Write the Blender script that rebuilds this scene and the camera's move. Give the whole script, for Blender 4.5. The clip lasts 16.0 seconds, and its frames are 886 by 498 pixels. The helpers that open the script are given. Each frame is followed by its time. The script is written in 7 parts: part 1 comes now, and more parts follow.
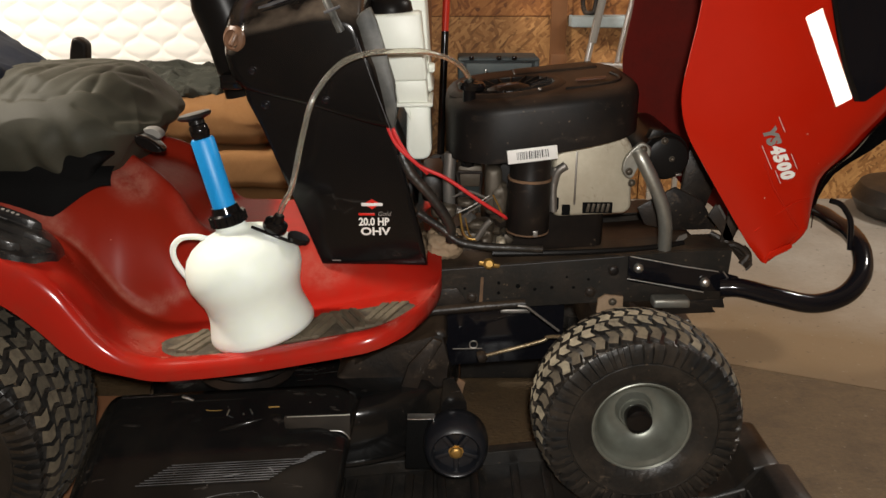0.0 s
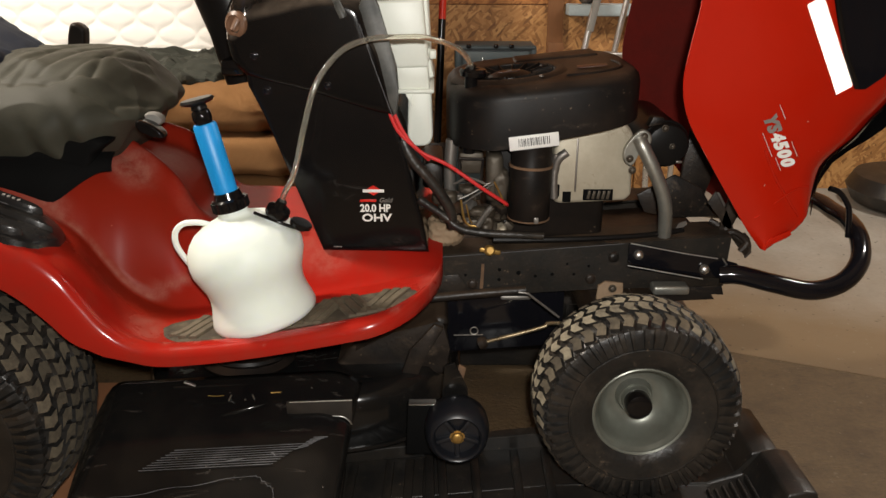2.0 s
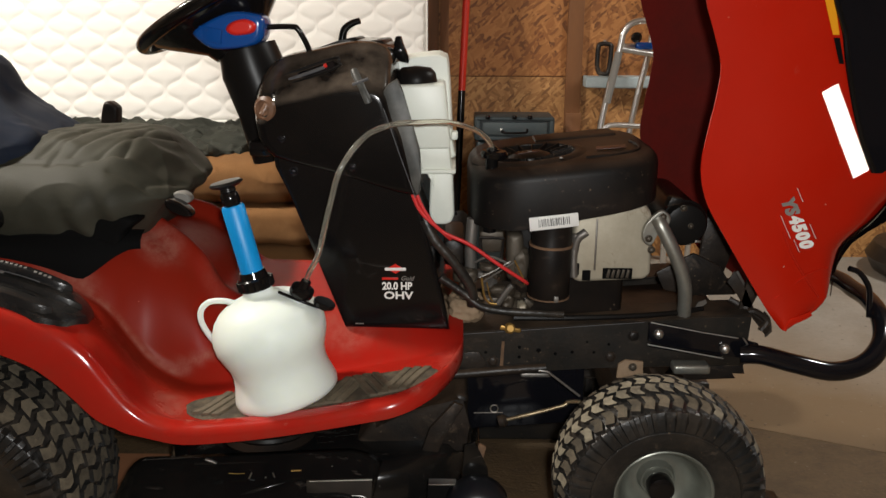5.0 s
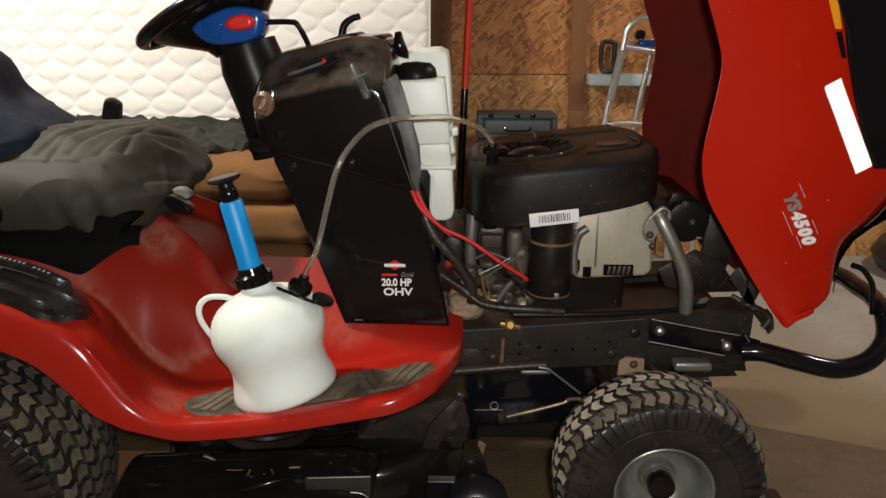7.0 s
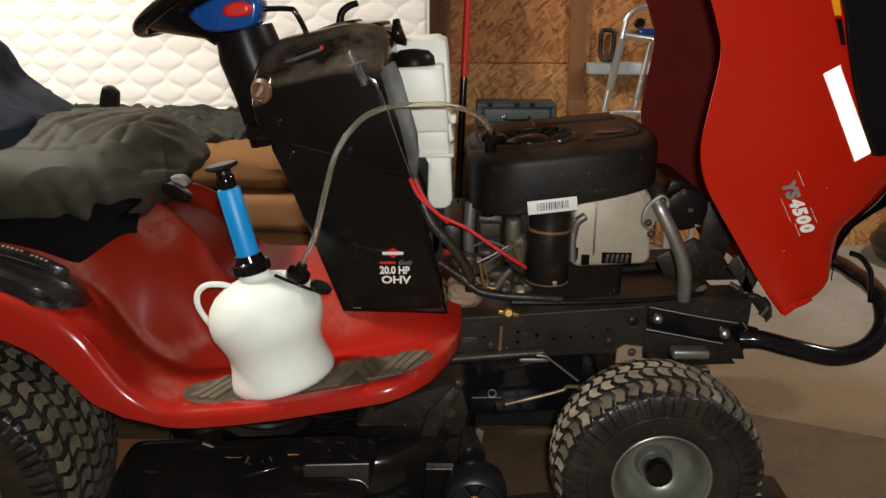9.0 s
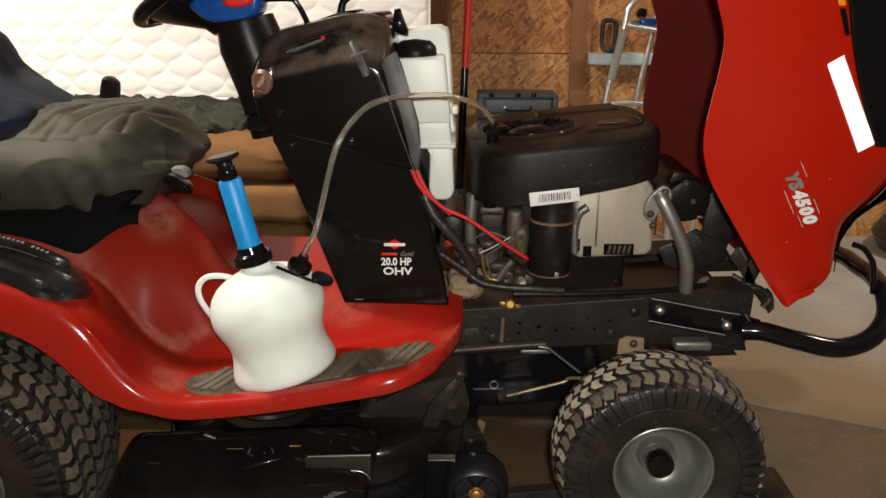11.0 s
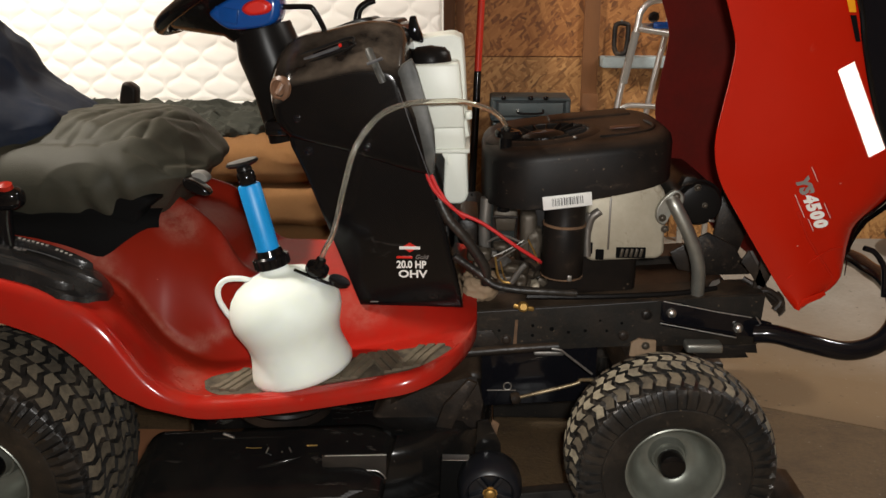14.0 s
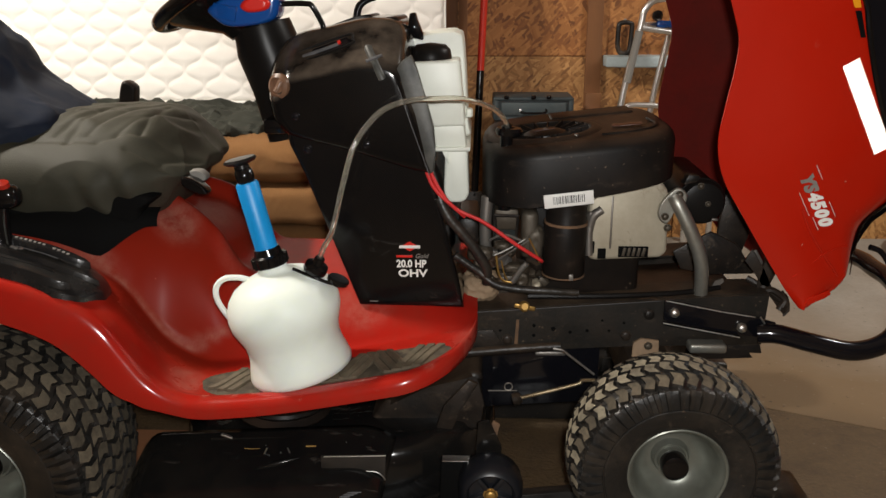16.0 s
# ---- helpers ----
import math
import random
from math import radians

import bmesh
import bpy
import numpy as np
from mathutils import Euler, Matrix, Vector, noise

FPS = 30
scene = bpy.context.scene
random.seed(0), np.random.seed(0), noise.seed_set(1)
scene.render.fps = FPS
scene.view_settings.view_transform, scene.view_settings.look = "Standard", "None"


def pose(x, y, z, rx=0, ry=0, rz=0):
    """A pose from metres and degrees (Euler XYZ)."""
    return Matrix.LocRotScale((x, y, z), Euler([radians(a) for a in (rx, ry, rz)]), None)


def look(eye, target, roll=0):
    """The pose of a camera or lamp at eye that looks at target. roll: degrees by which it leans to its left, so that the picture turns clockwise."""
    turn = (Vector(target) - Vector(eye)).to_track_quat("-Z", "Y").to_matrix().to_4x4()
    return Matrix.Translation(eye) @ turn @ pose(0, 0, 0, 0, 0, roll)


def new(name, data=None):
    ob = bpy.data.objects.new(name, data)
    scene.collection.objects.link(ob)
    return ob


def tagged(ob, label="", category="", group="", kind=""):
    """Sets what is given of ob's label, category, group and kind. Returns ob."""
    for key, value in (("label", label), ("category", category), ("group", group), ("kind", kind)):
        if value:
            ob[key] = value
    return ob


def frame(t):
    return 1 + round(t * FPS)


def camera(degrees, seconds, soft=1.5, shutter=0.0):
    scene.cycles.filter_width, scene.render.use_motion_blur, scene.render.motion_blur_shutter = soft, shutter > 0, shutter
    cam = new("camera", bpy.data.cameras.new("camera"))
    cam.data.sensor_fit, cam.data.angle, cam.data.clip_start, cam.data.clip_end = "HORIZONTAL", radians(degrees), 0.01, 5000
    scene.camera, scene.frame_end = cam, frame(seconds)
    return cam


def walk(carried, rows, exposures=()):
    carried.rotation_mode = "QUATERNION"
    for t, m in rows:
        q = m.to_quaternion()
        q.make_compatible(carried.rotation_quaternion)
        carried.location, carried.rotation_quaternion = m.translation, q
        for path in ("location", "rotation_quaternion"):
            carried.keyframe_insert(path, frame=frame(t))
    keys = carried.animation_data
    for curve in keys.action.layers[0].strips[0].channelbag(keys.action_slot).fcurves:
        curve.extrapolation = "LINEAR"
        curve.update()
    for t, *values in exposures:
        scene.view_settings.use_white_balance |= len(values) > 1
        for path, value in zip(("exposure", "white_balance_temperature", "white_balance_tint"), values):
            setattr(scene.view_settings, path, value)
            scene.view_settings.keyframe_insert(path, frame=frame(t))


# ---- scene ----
cam = camera(57.0, 16.0)
PATH = [
    (0, (0.001, -0.005, 1.09), (0.0, 1.881, 0.423), -0.1),
    (0.5, (-0.002, -0.008, 1.091), (0.01, 1.876, 0.42), 0.0),
    (1, (-0.008, -0.009, 1.087), (0.01, 1.875, 0.415), 0.1),
    (1.5, (-0.014, -0.008, 1.084), (0.006, 1.871, 0.401), 0.1),
    (2, (-0.016, -0.011, 1.085), (0.001, 1.866, 0.395), 0.2),
    (2.5, (-0.02, -0.013, 1.096), (-0.002, 1.865, 0.409), 0.2),
    (3, (-0.012, -0.017, 1.113), (0.003, 1.877, 0.472), 0.2),
    (3.5, (-0.021, -0.021, 1.126), (-0.034, 1.891, 0.54), 0.1),
    (4, (-0.025, -0.02, 1.132), (-0.042, 1.901, 0.575), 0.1),
    (6.5, (-0.018, -0.014, 1.121), (-0.057, 1.907, 0.567), 0.2),
    (7, (-0.013, -0.012, 1.119), (-0.051, 1.909, 0.565), 0.1),
    (7.5, (-0.014, -0.009, 1.116), (-0.054, 1.911, 0.555), 0.2),
    (8, (-0.011, -0.01, 1.116), (-0.051, 1.907, 0.548), 0.1),
    (8.5, (-0.009, -0.012, 1.116), (-0.047, 1.904, 0.544), 0.1),
    (9, (-0.01, -0.012, 1.114), (-0.047, 1.903, 0.537), 0.1),
    (11.5, (-0.014, -0.008, 1.114), (-0.053, 1.9, 0.514), 0.1),
    (12, (-0.016, -0.015, 1.12), (-0.056, 1.893, 0.52), 0.2),
    (12.5, (-0.012, -0.012, 1.124), (-0.053, 1.895, 0.524), 0.2),
    (13, (-0.012, -0.012, 1.121), (-0.066, 1.895, 0.521), 0.1),
    (13.5, (-0.009, -0.023, 1.122), (-0.069, 1.884, 0.522), -0.0),
    (14, (-0.018, -0.032, 1.126), (-0.084, 1.876, 0.53), -0.1),
    (14.5, (-0.024, -0.027, 1.121), (-0.096, 1.882, 0.528), -0.1),
    (15, (-0.013, -0.018, 1.122), (-0.088, 1.891, 0.529), -0.1),
    (15.5, (-0.013, -0.019, 1.118), (-0.088, 1.89, 0.524), -0.1),
    (16, (-0.01, -0.018, 1.117), (-0.087, 1.89, 0.524), -0.2),
]
EXPOSURE = [(0, 0.28, 6650, 10), (3, 0.28, 6650, 10), (3.6, 0.23, 6600, 10), (4, 0.02, 6350, 9), (6.5, 0.02, 6380, 9), (9, 0.03, 6430, 10), (11.5, 0.21, 6600, 10), (13.5, 0.21, 6580, 10), (14.5, 0.05, 6450, 10), (16, 0.06, 6450, 10)]
walk(cam, [(t, look(eye, target, roll)) for t, eye, target, roll in PATH], EXPOSURE)

# ---- light ----
world = bpy.data.worlds.new("room_air")
scene.world = world
world.use_nodes = True
world.node_tree.nodes["Background"].inputs[0].default_value = (1.0, 0.9, 0.78, 1)
world.node_tree.nodes["Background"].inputs[1].default_value = 0.05
scene.view_settings.exposure = 0.0


def lamp(name, eye, target, watts, size, colour):
    light = bpy.data.lights.new(name, "AREA")
    light.shape, light.size, light.energy, light.color = "DISK", size, watts, colour
    ob = new(name, light)
    ob.matrix_world = look(eye, target)
    return ob


lamp("unseen_room_light", (-2.0, 1.85, 2.5), (-1.75, 2.4, 0.2), 90, 0.25, (1.0, 0.91, 0.79))
# Added source, unseen: brightens the pale floor at right.
lamp("unseen_room_light", (2.1, 2.2, 2.55), (2.0, 2.4, 0.0), 44, 0.25, (1.0, 0.95, 0.88))
torch_light = bpy.data.lights.new("torch", "POINT")
torch_light.energy, torch_light.shadow_soft_size, torch_light.color = 70, 0.025, (1.0, 0.985, 0.95)
new("torch", torch_light).location = (0.02, -0.07, 1.17)


# ---- materials ----
def mat(name, base, rough=0.5, metal=0.0, var=0.2, scale=9.0, bump=0.1, fine=90.0, dust=None, dust_amount=0.0,
        dust_scale=4.0, coat=0.0, spec=0.5, through_light=0.0, stretch=(1, 1, 1), rough_var=0.12, haze=0.0, dust_low=0.42):
    m = bpy.data.materials.new(name)
    m.use_nodes = True
    n, l = m.node_tree.nodes, m.node_tree.links
    b = n["Principled BSDF"]
    b.inputs["Metallic"].default_value = metal
    b.inputs["Specular IOR Level"].default_value = spec
    b.inputs["Coat Weight"].default_value = coat
    b.inputs["Coat Roughness"].default_value = 0.12
    b.inputs["Transmission Weight"].default_value = through_light
    co = n.new("ShaderNodeTexCoord")
    mp = n.new("ShaderNodeMapping")
    mp.inputs["Scale"].default_value = stretch
    l.new(co.outputs["Object"], mp.inputs[0])
    big = n.new("ShaderNodeTexNoise")
    big.inputs["Scale"].default_value, big.inputs["Detail"].default_value = scale, 6.0
    l.new(mp.outputs[0], big.inputs["Vector"])
    ramp = n.new("ShaderNodeMix")
    ramp.data_type = "RGBA"
    ramp.inputs[6].default_value = (*[c * (1 - var) for c in base], 1)
    ramp.inputs[7].default_value = (*[min(1, c * (1 + var)) for c in base], 1)
    blend = n.new("ShaderNodeMix")
    blend.inputs[0].default_value = 0.4
    l.new(big.outputs["Fac"], blend.inputs[2])
    l.new(blend.outputs[0], ramp.inputs[0])
    colour, dull = ramp.outputs[2], None
    if dust:
        spots = n.new("ShaderNodeTexNoise")
        spots.inputs["Scale"].default_value, spots.inputs["Detail"].default_value = dust_scale, 9.0
        spots.inputs["Roughness"].default_value = 0.65
        l.new(mp.outputs[0], spots.inputs["Vector"])
        cut = n.new("ShaderNodeMapRange")
        cut.inputs[1].default_value, cut.inputs[2].default_value = dust_low, dust_low + 0.3
        cut.inputs[4].default_value = dust_amount
        l.new(spots.outputs["Fac"], cut.inputs[0])
        over = n.new("ShaderNodeMix")
        over.data_type = "RGBA"
        over.inputs[7].default_value = (*dust, 1)
        l.new(cut.outputs[0], over.inputs[0])
        l.new(colour, over.inputs[6])
        colour = over.outputs[2]
        dull = cut.outputs[0]
    l.new(colour, b.inputs["Base Color"])
    grain = n.new("ShaderNodeTexNoise")
    grain.inputs["Scale"].default_value, grain.inputs["Detail"].default_value = fine, 5.0
    l.new(mp.outputs[0], grain.inputs["Vector"])
    l.new(grain.outputs["Fac"], blend.inputs[3])
    rr = n.new("ShaderNodeMapRange")
    rr.inputs[3].default_value, rr.inputs[4].default_value = max(0.02, rough - rough_var), min(1, rough + rough_var)
    l.new(big.outputs["Fac"], rr.inputs[0])
    if dull and haze:
        soft = n.new("ShaderNodeMix")
        soft.inputs[3].default_value = max(rough, 0.62)
        gain = n.new("ShaderNodeMath")
        gain.operation = "MULTIPLY"
        gain.inputs[1].default_value = haze / max(dust_amount, 0.05)
        gain.use_clamp = True
        l.new(dull, gain.inputs[0])
        l.new(gain.outputs[0], soft.inputs[0])
        l.new(rr.outputs[0], soft.inputs[2])
        l.new(soft.outputs[0], b.inputs["Roughness"])
    else:
        l.new(rr.outputs[0], b.inputs["Roughness"])
    if bump:
        bp = n.new("ShaderNodeBump")
        bp.inputs["Strength"].default_value, bp.inputs["Distance"].default_value = bump, 0.004
        l.new(grain.outputs["Fac"], bp.inputs["Height"])
        l.new(bp.outputs[0], b.inputs["Normal"])
    return m


def brown_edge(m, brown):
    """Brown mixed over the slab's edge along the joint, fading unevenly."""
    n, l = m.node_tree.nodes, m.node_tree.links
    b = n["Principled BSDF"]
    co = n.new("ShaderNodeTexCoord")
    sep = n.new("ShaderNodeSeparateXYZ")
    l.new(co.outputs["Object"], sep.inputs[0])
    cloud = n.new("ShaderNodeTexNoise")
    cloud.inputs["Scale"].default_value, cloud.inputs["Detail"].default_value = 2.2, 7.0
    l.new(co.outputs["Object"], cloud.inputs["Vector"])
    push = n.new("ShaderNodeMath")
    push.operation = "MULTIPLY_ADD"
    push.inputs[1].default_value = -0.9
    l.new(cloud.outputs["Fac"], push.inputs[0])
    askew = n.new("ShaderNodeMath")
    askew.operation = "MULTIPLY_ADD"
    askew.inputs[1].default_value = 0.42
    l.new(sep.outputs[0], askew.inputs[0])
    l.new(sep.outputs[1], askew.inputs[2])
    l.new(askew.outputs[0], push.inputs[2])
    fade = n.new("ShaderNodeMapRange")
    fade.inputs[1].default_value, fade.inputs[2].default_value = 2.23, 3.08
    fade.inputs[3].default_value, fade.inputs[4].default_value = 0.9, 0.0
    l.new(push.outputs[0], fade.inputs[0])
    mix = n.new("ShaderNodeMix")
    mix.data_type = "RGBA"
    mix.inputs[7].default_value = (*brown, 1)
    l.new(b.inputs["Base Color"].links[0].from_socket, mix.inputs[6])
    l.new(fade.outputs[0], mix.inputs[0])
    l.new(mix.outputs[2], b.inputs["Base Color"])
    return m


def scuffed_shaded_middle(m):
    """Boot-dulled paint between the footboards; brown mixes grime with painted-in shade."""
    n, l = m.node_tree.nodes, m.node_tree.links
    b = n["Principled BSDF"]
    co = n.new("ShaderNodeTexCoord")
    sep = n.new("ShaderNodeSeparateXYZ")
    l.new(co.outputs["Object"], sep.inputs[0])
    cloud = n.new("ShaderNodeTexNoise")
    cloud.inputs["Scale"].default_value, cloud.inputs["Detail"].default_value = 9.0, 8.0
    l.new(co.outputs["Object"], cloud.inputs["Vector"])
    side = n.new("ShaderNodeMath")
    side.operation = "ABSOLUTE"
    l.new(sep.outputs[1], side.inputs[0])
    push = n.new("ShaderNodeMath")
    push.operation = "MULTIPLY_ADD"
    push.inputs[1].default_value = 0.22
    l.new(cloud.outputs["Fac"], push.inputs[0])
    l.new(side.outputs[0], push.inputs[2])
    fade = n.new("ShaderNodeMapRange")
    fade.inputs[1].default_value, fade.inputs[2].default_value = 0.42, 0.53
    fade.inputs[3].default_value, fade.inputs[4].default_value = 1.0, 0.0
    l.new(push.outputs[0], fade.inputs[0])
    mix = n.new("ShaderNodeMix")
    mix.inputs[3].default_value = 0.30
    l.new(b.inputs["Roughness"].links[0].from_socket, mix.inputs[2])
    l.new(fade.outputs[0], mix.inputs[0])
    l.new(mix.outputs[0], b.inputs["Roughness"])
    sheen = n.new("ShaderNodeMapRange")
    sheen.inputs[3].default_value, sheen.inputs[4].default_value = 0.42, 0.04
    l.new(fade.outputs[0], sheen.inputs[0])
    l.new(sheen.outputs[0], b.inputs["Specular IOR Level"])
    film_shade = n.new("ShaderNodeMath")
    film_shade.operation = "MULTIPLY"
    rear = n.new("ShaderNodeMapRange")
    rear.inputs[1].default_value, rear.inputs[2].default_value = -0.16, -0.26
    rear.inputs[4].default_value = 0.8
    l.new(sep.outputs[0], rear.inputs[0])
    l.new(rear.outputs[0], film_shade.inputs[1])
    l.new(fade.outputs[0], film_shade.inputs[0])
    shade_tint = n.new("ShaderNodeMix")
    shade_tint.data_type = "RGBA"
    shade_tint.inputs[7].default_value = (0.190, 0.015, 0.006, 1)
    l.new(film_shade.outputs[0], shade_tint.inputs[0])
    l.new(b.inputs["Base Color"].links[0].from_socket, shade_tint.inputs[6])
    l.new(shade_tint.outputs[2], b.inputs["Base Color"])
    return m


def specked(m, colour, share=0.1, scale=90.0, size=0.16):
    """Crumbs of dry dirt and tiny scratches, sparse and sharp-edged."""
    n, l = m.node_tree.nodes, m.node_tree.links
    b = n["Principled BSDF"]
    co = n.new("ShaderNodeTexCoord")
    warp = n.new("ShaderNodeTexNoise")
    warp.inputs["Scale"].default_value = 60.0
    l.new(co.outputs["Object"], warp.inputs["Vector"])
    add = n.new("ShaderNodeMix")
    add.data_type = "RGBA"
    add.inputs[0].default_value = 0.012
    l.new(co.outputs["Object"], add.inputs[6])
    l.new(warp.outputs["Color"], add.inputs[7])
    v = n.new("ShaderNodeTexVoronoi")
    v.inputs["Scale"].default_value = scale
    l.new(add.outputs[2], v.inputs["Vector"])
    sep = n.new("ShaderNodeSeparateColor")
    l.new(v.outputs["Color"], sep.inputs[0])
    few = n.new("ShaderNodeMath")
    few.operation = "LESS_THAN"
    few.inputs[1].default_value = share
    l.new(sep.outputs[0], few.inputs[0])
    span_ = n.new("ShaderNodeMath")
    span_.operation = "MULTIPLY"
    span_.inputs[1].default_value = size * 2
    l.new(sep.outputs[1], span_.inputs[0])
    dot = n.new("ShaderNodeMath")
    dot.operation = "LESS_THAN"
    l.new(v.outputs["Distance"], dot.inputs[0])
    l.new(span_.outputs[0], dot.inputs[1])
    both = n.new("ShaderNodeMath")
    both.operation = "MULTIPLY"
    l.new(few.outputs[0], both.inputs[0])
    l.new(dot.outputs[0], both.inputs[1])
    weak = n.new("ShaderNodeMath")
    weak.operation = "MULTIPLY"
    l.new(both.outputs[0], weak.inputs[0])
    l.new(sep.outputs[2], weak.inputs[1])
    mix = n.new("ShaderNodeMix")
    mix.data_type = "RGBA"
    mix.inputs[7].default_value = (*colour, 1)
    l.new(weak.outputs[0], mix.inputs[0])
    l.new(b.inputs["Base Color"].links[0].from_socket, mix.inputs[6])
    l.new(mix.outputs[2], b.inputs["Base Color"])
    return m


def scraped(m, colour, amount, stretch, low=0.60):
    """Long dull scrapes and wiped dirt, running one way."""
    n, l = m.node_tree.nodes, m.node_tree.links
    b = n["Principled BSDF"]
    co = n.new("ShaderNodeTexCoord")
    mp = n.new("ShaderNodeMapping")
    mp.inputs["Scale"].default_value = stretch
    mp.inputs["Rotation"].default_value = (0.3, 0.1, 0.25)
    l.new(co.outputs["Object"], mp.inputs[0])
    cloud = n.new("ShaderNodeTexNoise")
    cloud.inputs["Scale"].default_value, cloud.inputs["Detail"].default_value = 5.0, 10.0
    cloud.inputs["Roughness"].default_value, cloud.inputs["Distortion"].default_value = 0.72, 0.6
    l.new(mp.outputs[0], cloud.inputs["Vector"])
    cut = n.new("ShaderNodeMapRange")
    cut.inputs[1].default_value, cut.inputs[2].default_value = low, low + 0.09
    cut.inputs[4].default_value = amount
    l.new(cloud.outputs["Fac"], cut.inputs[0])
    mix = n.new("ShaderNodeMix")
    mix.data_type = "RGBA"
    mix.inputs[7].default_value = (*colour, 1)
    l.new(cut.outputs[0], mix.inputs[0])
    l.new(b.inputs["Base Color"].links[0].from_socket, mix.inputs[6])
    l.new(mix.outputs[2], b.inputs["Base Color"])
    dull = n.new("ShaderNodeMix")
    dull.inputs[3].default_value = 0.6
    l.new(cut.outputs[0], dull.inputs[0])
    l.new(b.inputs["Roughness"].links[0].from_socket, dull.inputs[2])
    l.new(dull.outputs[0], b.inputs["Roughness"])
    return m


def dusty_folds(m, colour):
    """Pale dust where the pressing's folds and corners have gathered it (the mesh's "settled" value)."""
    n, l = m.node_tree.nodes, m.node_tree.links
    b = n["Principled BSDF"]
    at = n.new("ShaderNodeAttribute")
    at.attribute_name = "settled"
    co = n.new("ShaderNodeTexCoord")
    cloud = n.new("ShaderNodeTexNoise")
    cloud.inputs["Scale"].default_value, cloud.inputs["Detail"].default_value = 34.0, 8.0
    cloud.inputs["Roughness"].default_value = 0.7
    l.new(co.outputs["Object"], cloud.inputs["Vector"])
    cut = n.new("ShaderNodeMapRange")
    cut.inputs[1].default_value, cut.inputs[2].default_value = 0.32, 0.62
    cut.inputs[3].default_value, cut.inputs[4].default_value = 0.05, 0.40
    l.new(cloud.outputs["Fac"], cut.inputs[0])
    both = n.new("ShaderNodeMath")
    both.operation = "MULTIPLY"
    l.new(at.outputs["Fac"], both.inputs[0])
    l.new(cut.outputs[0], both.inputs[1])
    mix = n.new("ShaderNodeMix")
    mix.data_type = "RGBA"
    mix.inputs[7].default_value = (*colour, 1)
    l.new(both.outputs[0], mix.inputs[0])
    l.new(b.inputs["Base Color"].links[0].from_socket, mix.inputs[6])
    l.new(mix.outputs[2], b.inputs["Base Color"])
    dull = n.new("ShaderNodeMix")
    dull.inputs[3].default_value = 0.7
    l.new(both.outputs[0], dull.inputs[0])
    l.new(b.inputs["Roughness"].links[0].from_socket, dull.inputs[2])
    l.new(dull.outputs[0], b.inputs["Roughness"])
    return m


def dusty_or_lit_tops(m, colour, amount, scale=8.0, low=0.4):
    """Tints upward faces unevenly: dust, and on the dash the light on its crown."""
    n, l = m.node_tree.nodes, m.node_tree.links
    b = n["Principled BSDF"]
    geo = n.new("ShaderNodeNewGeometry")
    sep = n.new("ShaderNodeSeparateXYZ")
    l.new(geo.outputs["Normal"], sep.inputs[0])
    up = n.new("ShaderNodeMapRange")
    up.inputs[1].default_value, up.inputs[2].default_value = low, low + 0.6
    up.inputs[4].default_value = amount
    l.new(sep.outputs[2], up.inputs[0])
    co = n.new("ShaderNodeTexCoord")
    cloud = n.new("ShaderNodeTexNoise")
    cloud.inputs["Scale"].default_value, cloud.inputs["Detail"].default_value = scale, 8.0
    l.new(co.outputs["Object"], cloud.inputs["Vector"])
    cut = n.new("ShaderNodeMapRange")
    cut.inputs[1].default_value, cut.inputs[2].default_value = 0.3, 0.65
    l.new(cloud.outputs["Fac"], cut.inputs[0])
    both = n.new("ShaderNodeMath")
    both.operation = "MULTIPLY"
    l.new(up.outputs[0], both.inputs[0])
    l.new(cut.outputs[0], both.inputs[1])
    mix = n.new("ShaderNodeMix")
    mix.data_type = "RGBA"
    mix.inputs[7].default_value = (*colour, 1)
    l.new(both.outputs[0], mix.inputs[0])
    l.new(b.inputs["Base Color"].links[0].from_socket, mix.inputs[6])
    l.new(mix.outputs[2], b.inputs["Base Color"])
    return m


def uneven_pieces(m, amount=0.5):
    """Each separate block of the mesh is a little lighter or darker than the next."""
    n, l = m.node_tree.nodes, m.node_tree.links
    b = n["Principled BSDF"]
    geo = n.new("ShaderNodeNewGeometry")
    val = n.new("ShaderNodeMapRange")
    val.inputs[3].default_value, val.inputs[4].default_value = 1 - amount, 1 + amount * 0.4
    l.new(geo.outputs["Random Per Island"], val.inputs[0])
    hue = n.new("ShaderNodeHueSaturation")
    l.new(val.outputs[0], hue.inputs["Value"])
    l.new(b.inputs["Base Color"].links[0].from_socket, hue.inputs["Color"])
    l.new(hue.outputs[0], b.inputs["Base Color"])
    return m


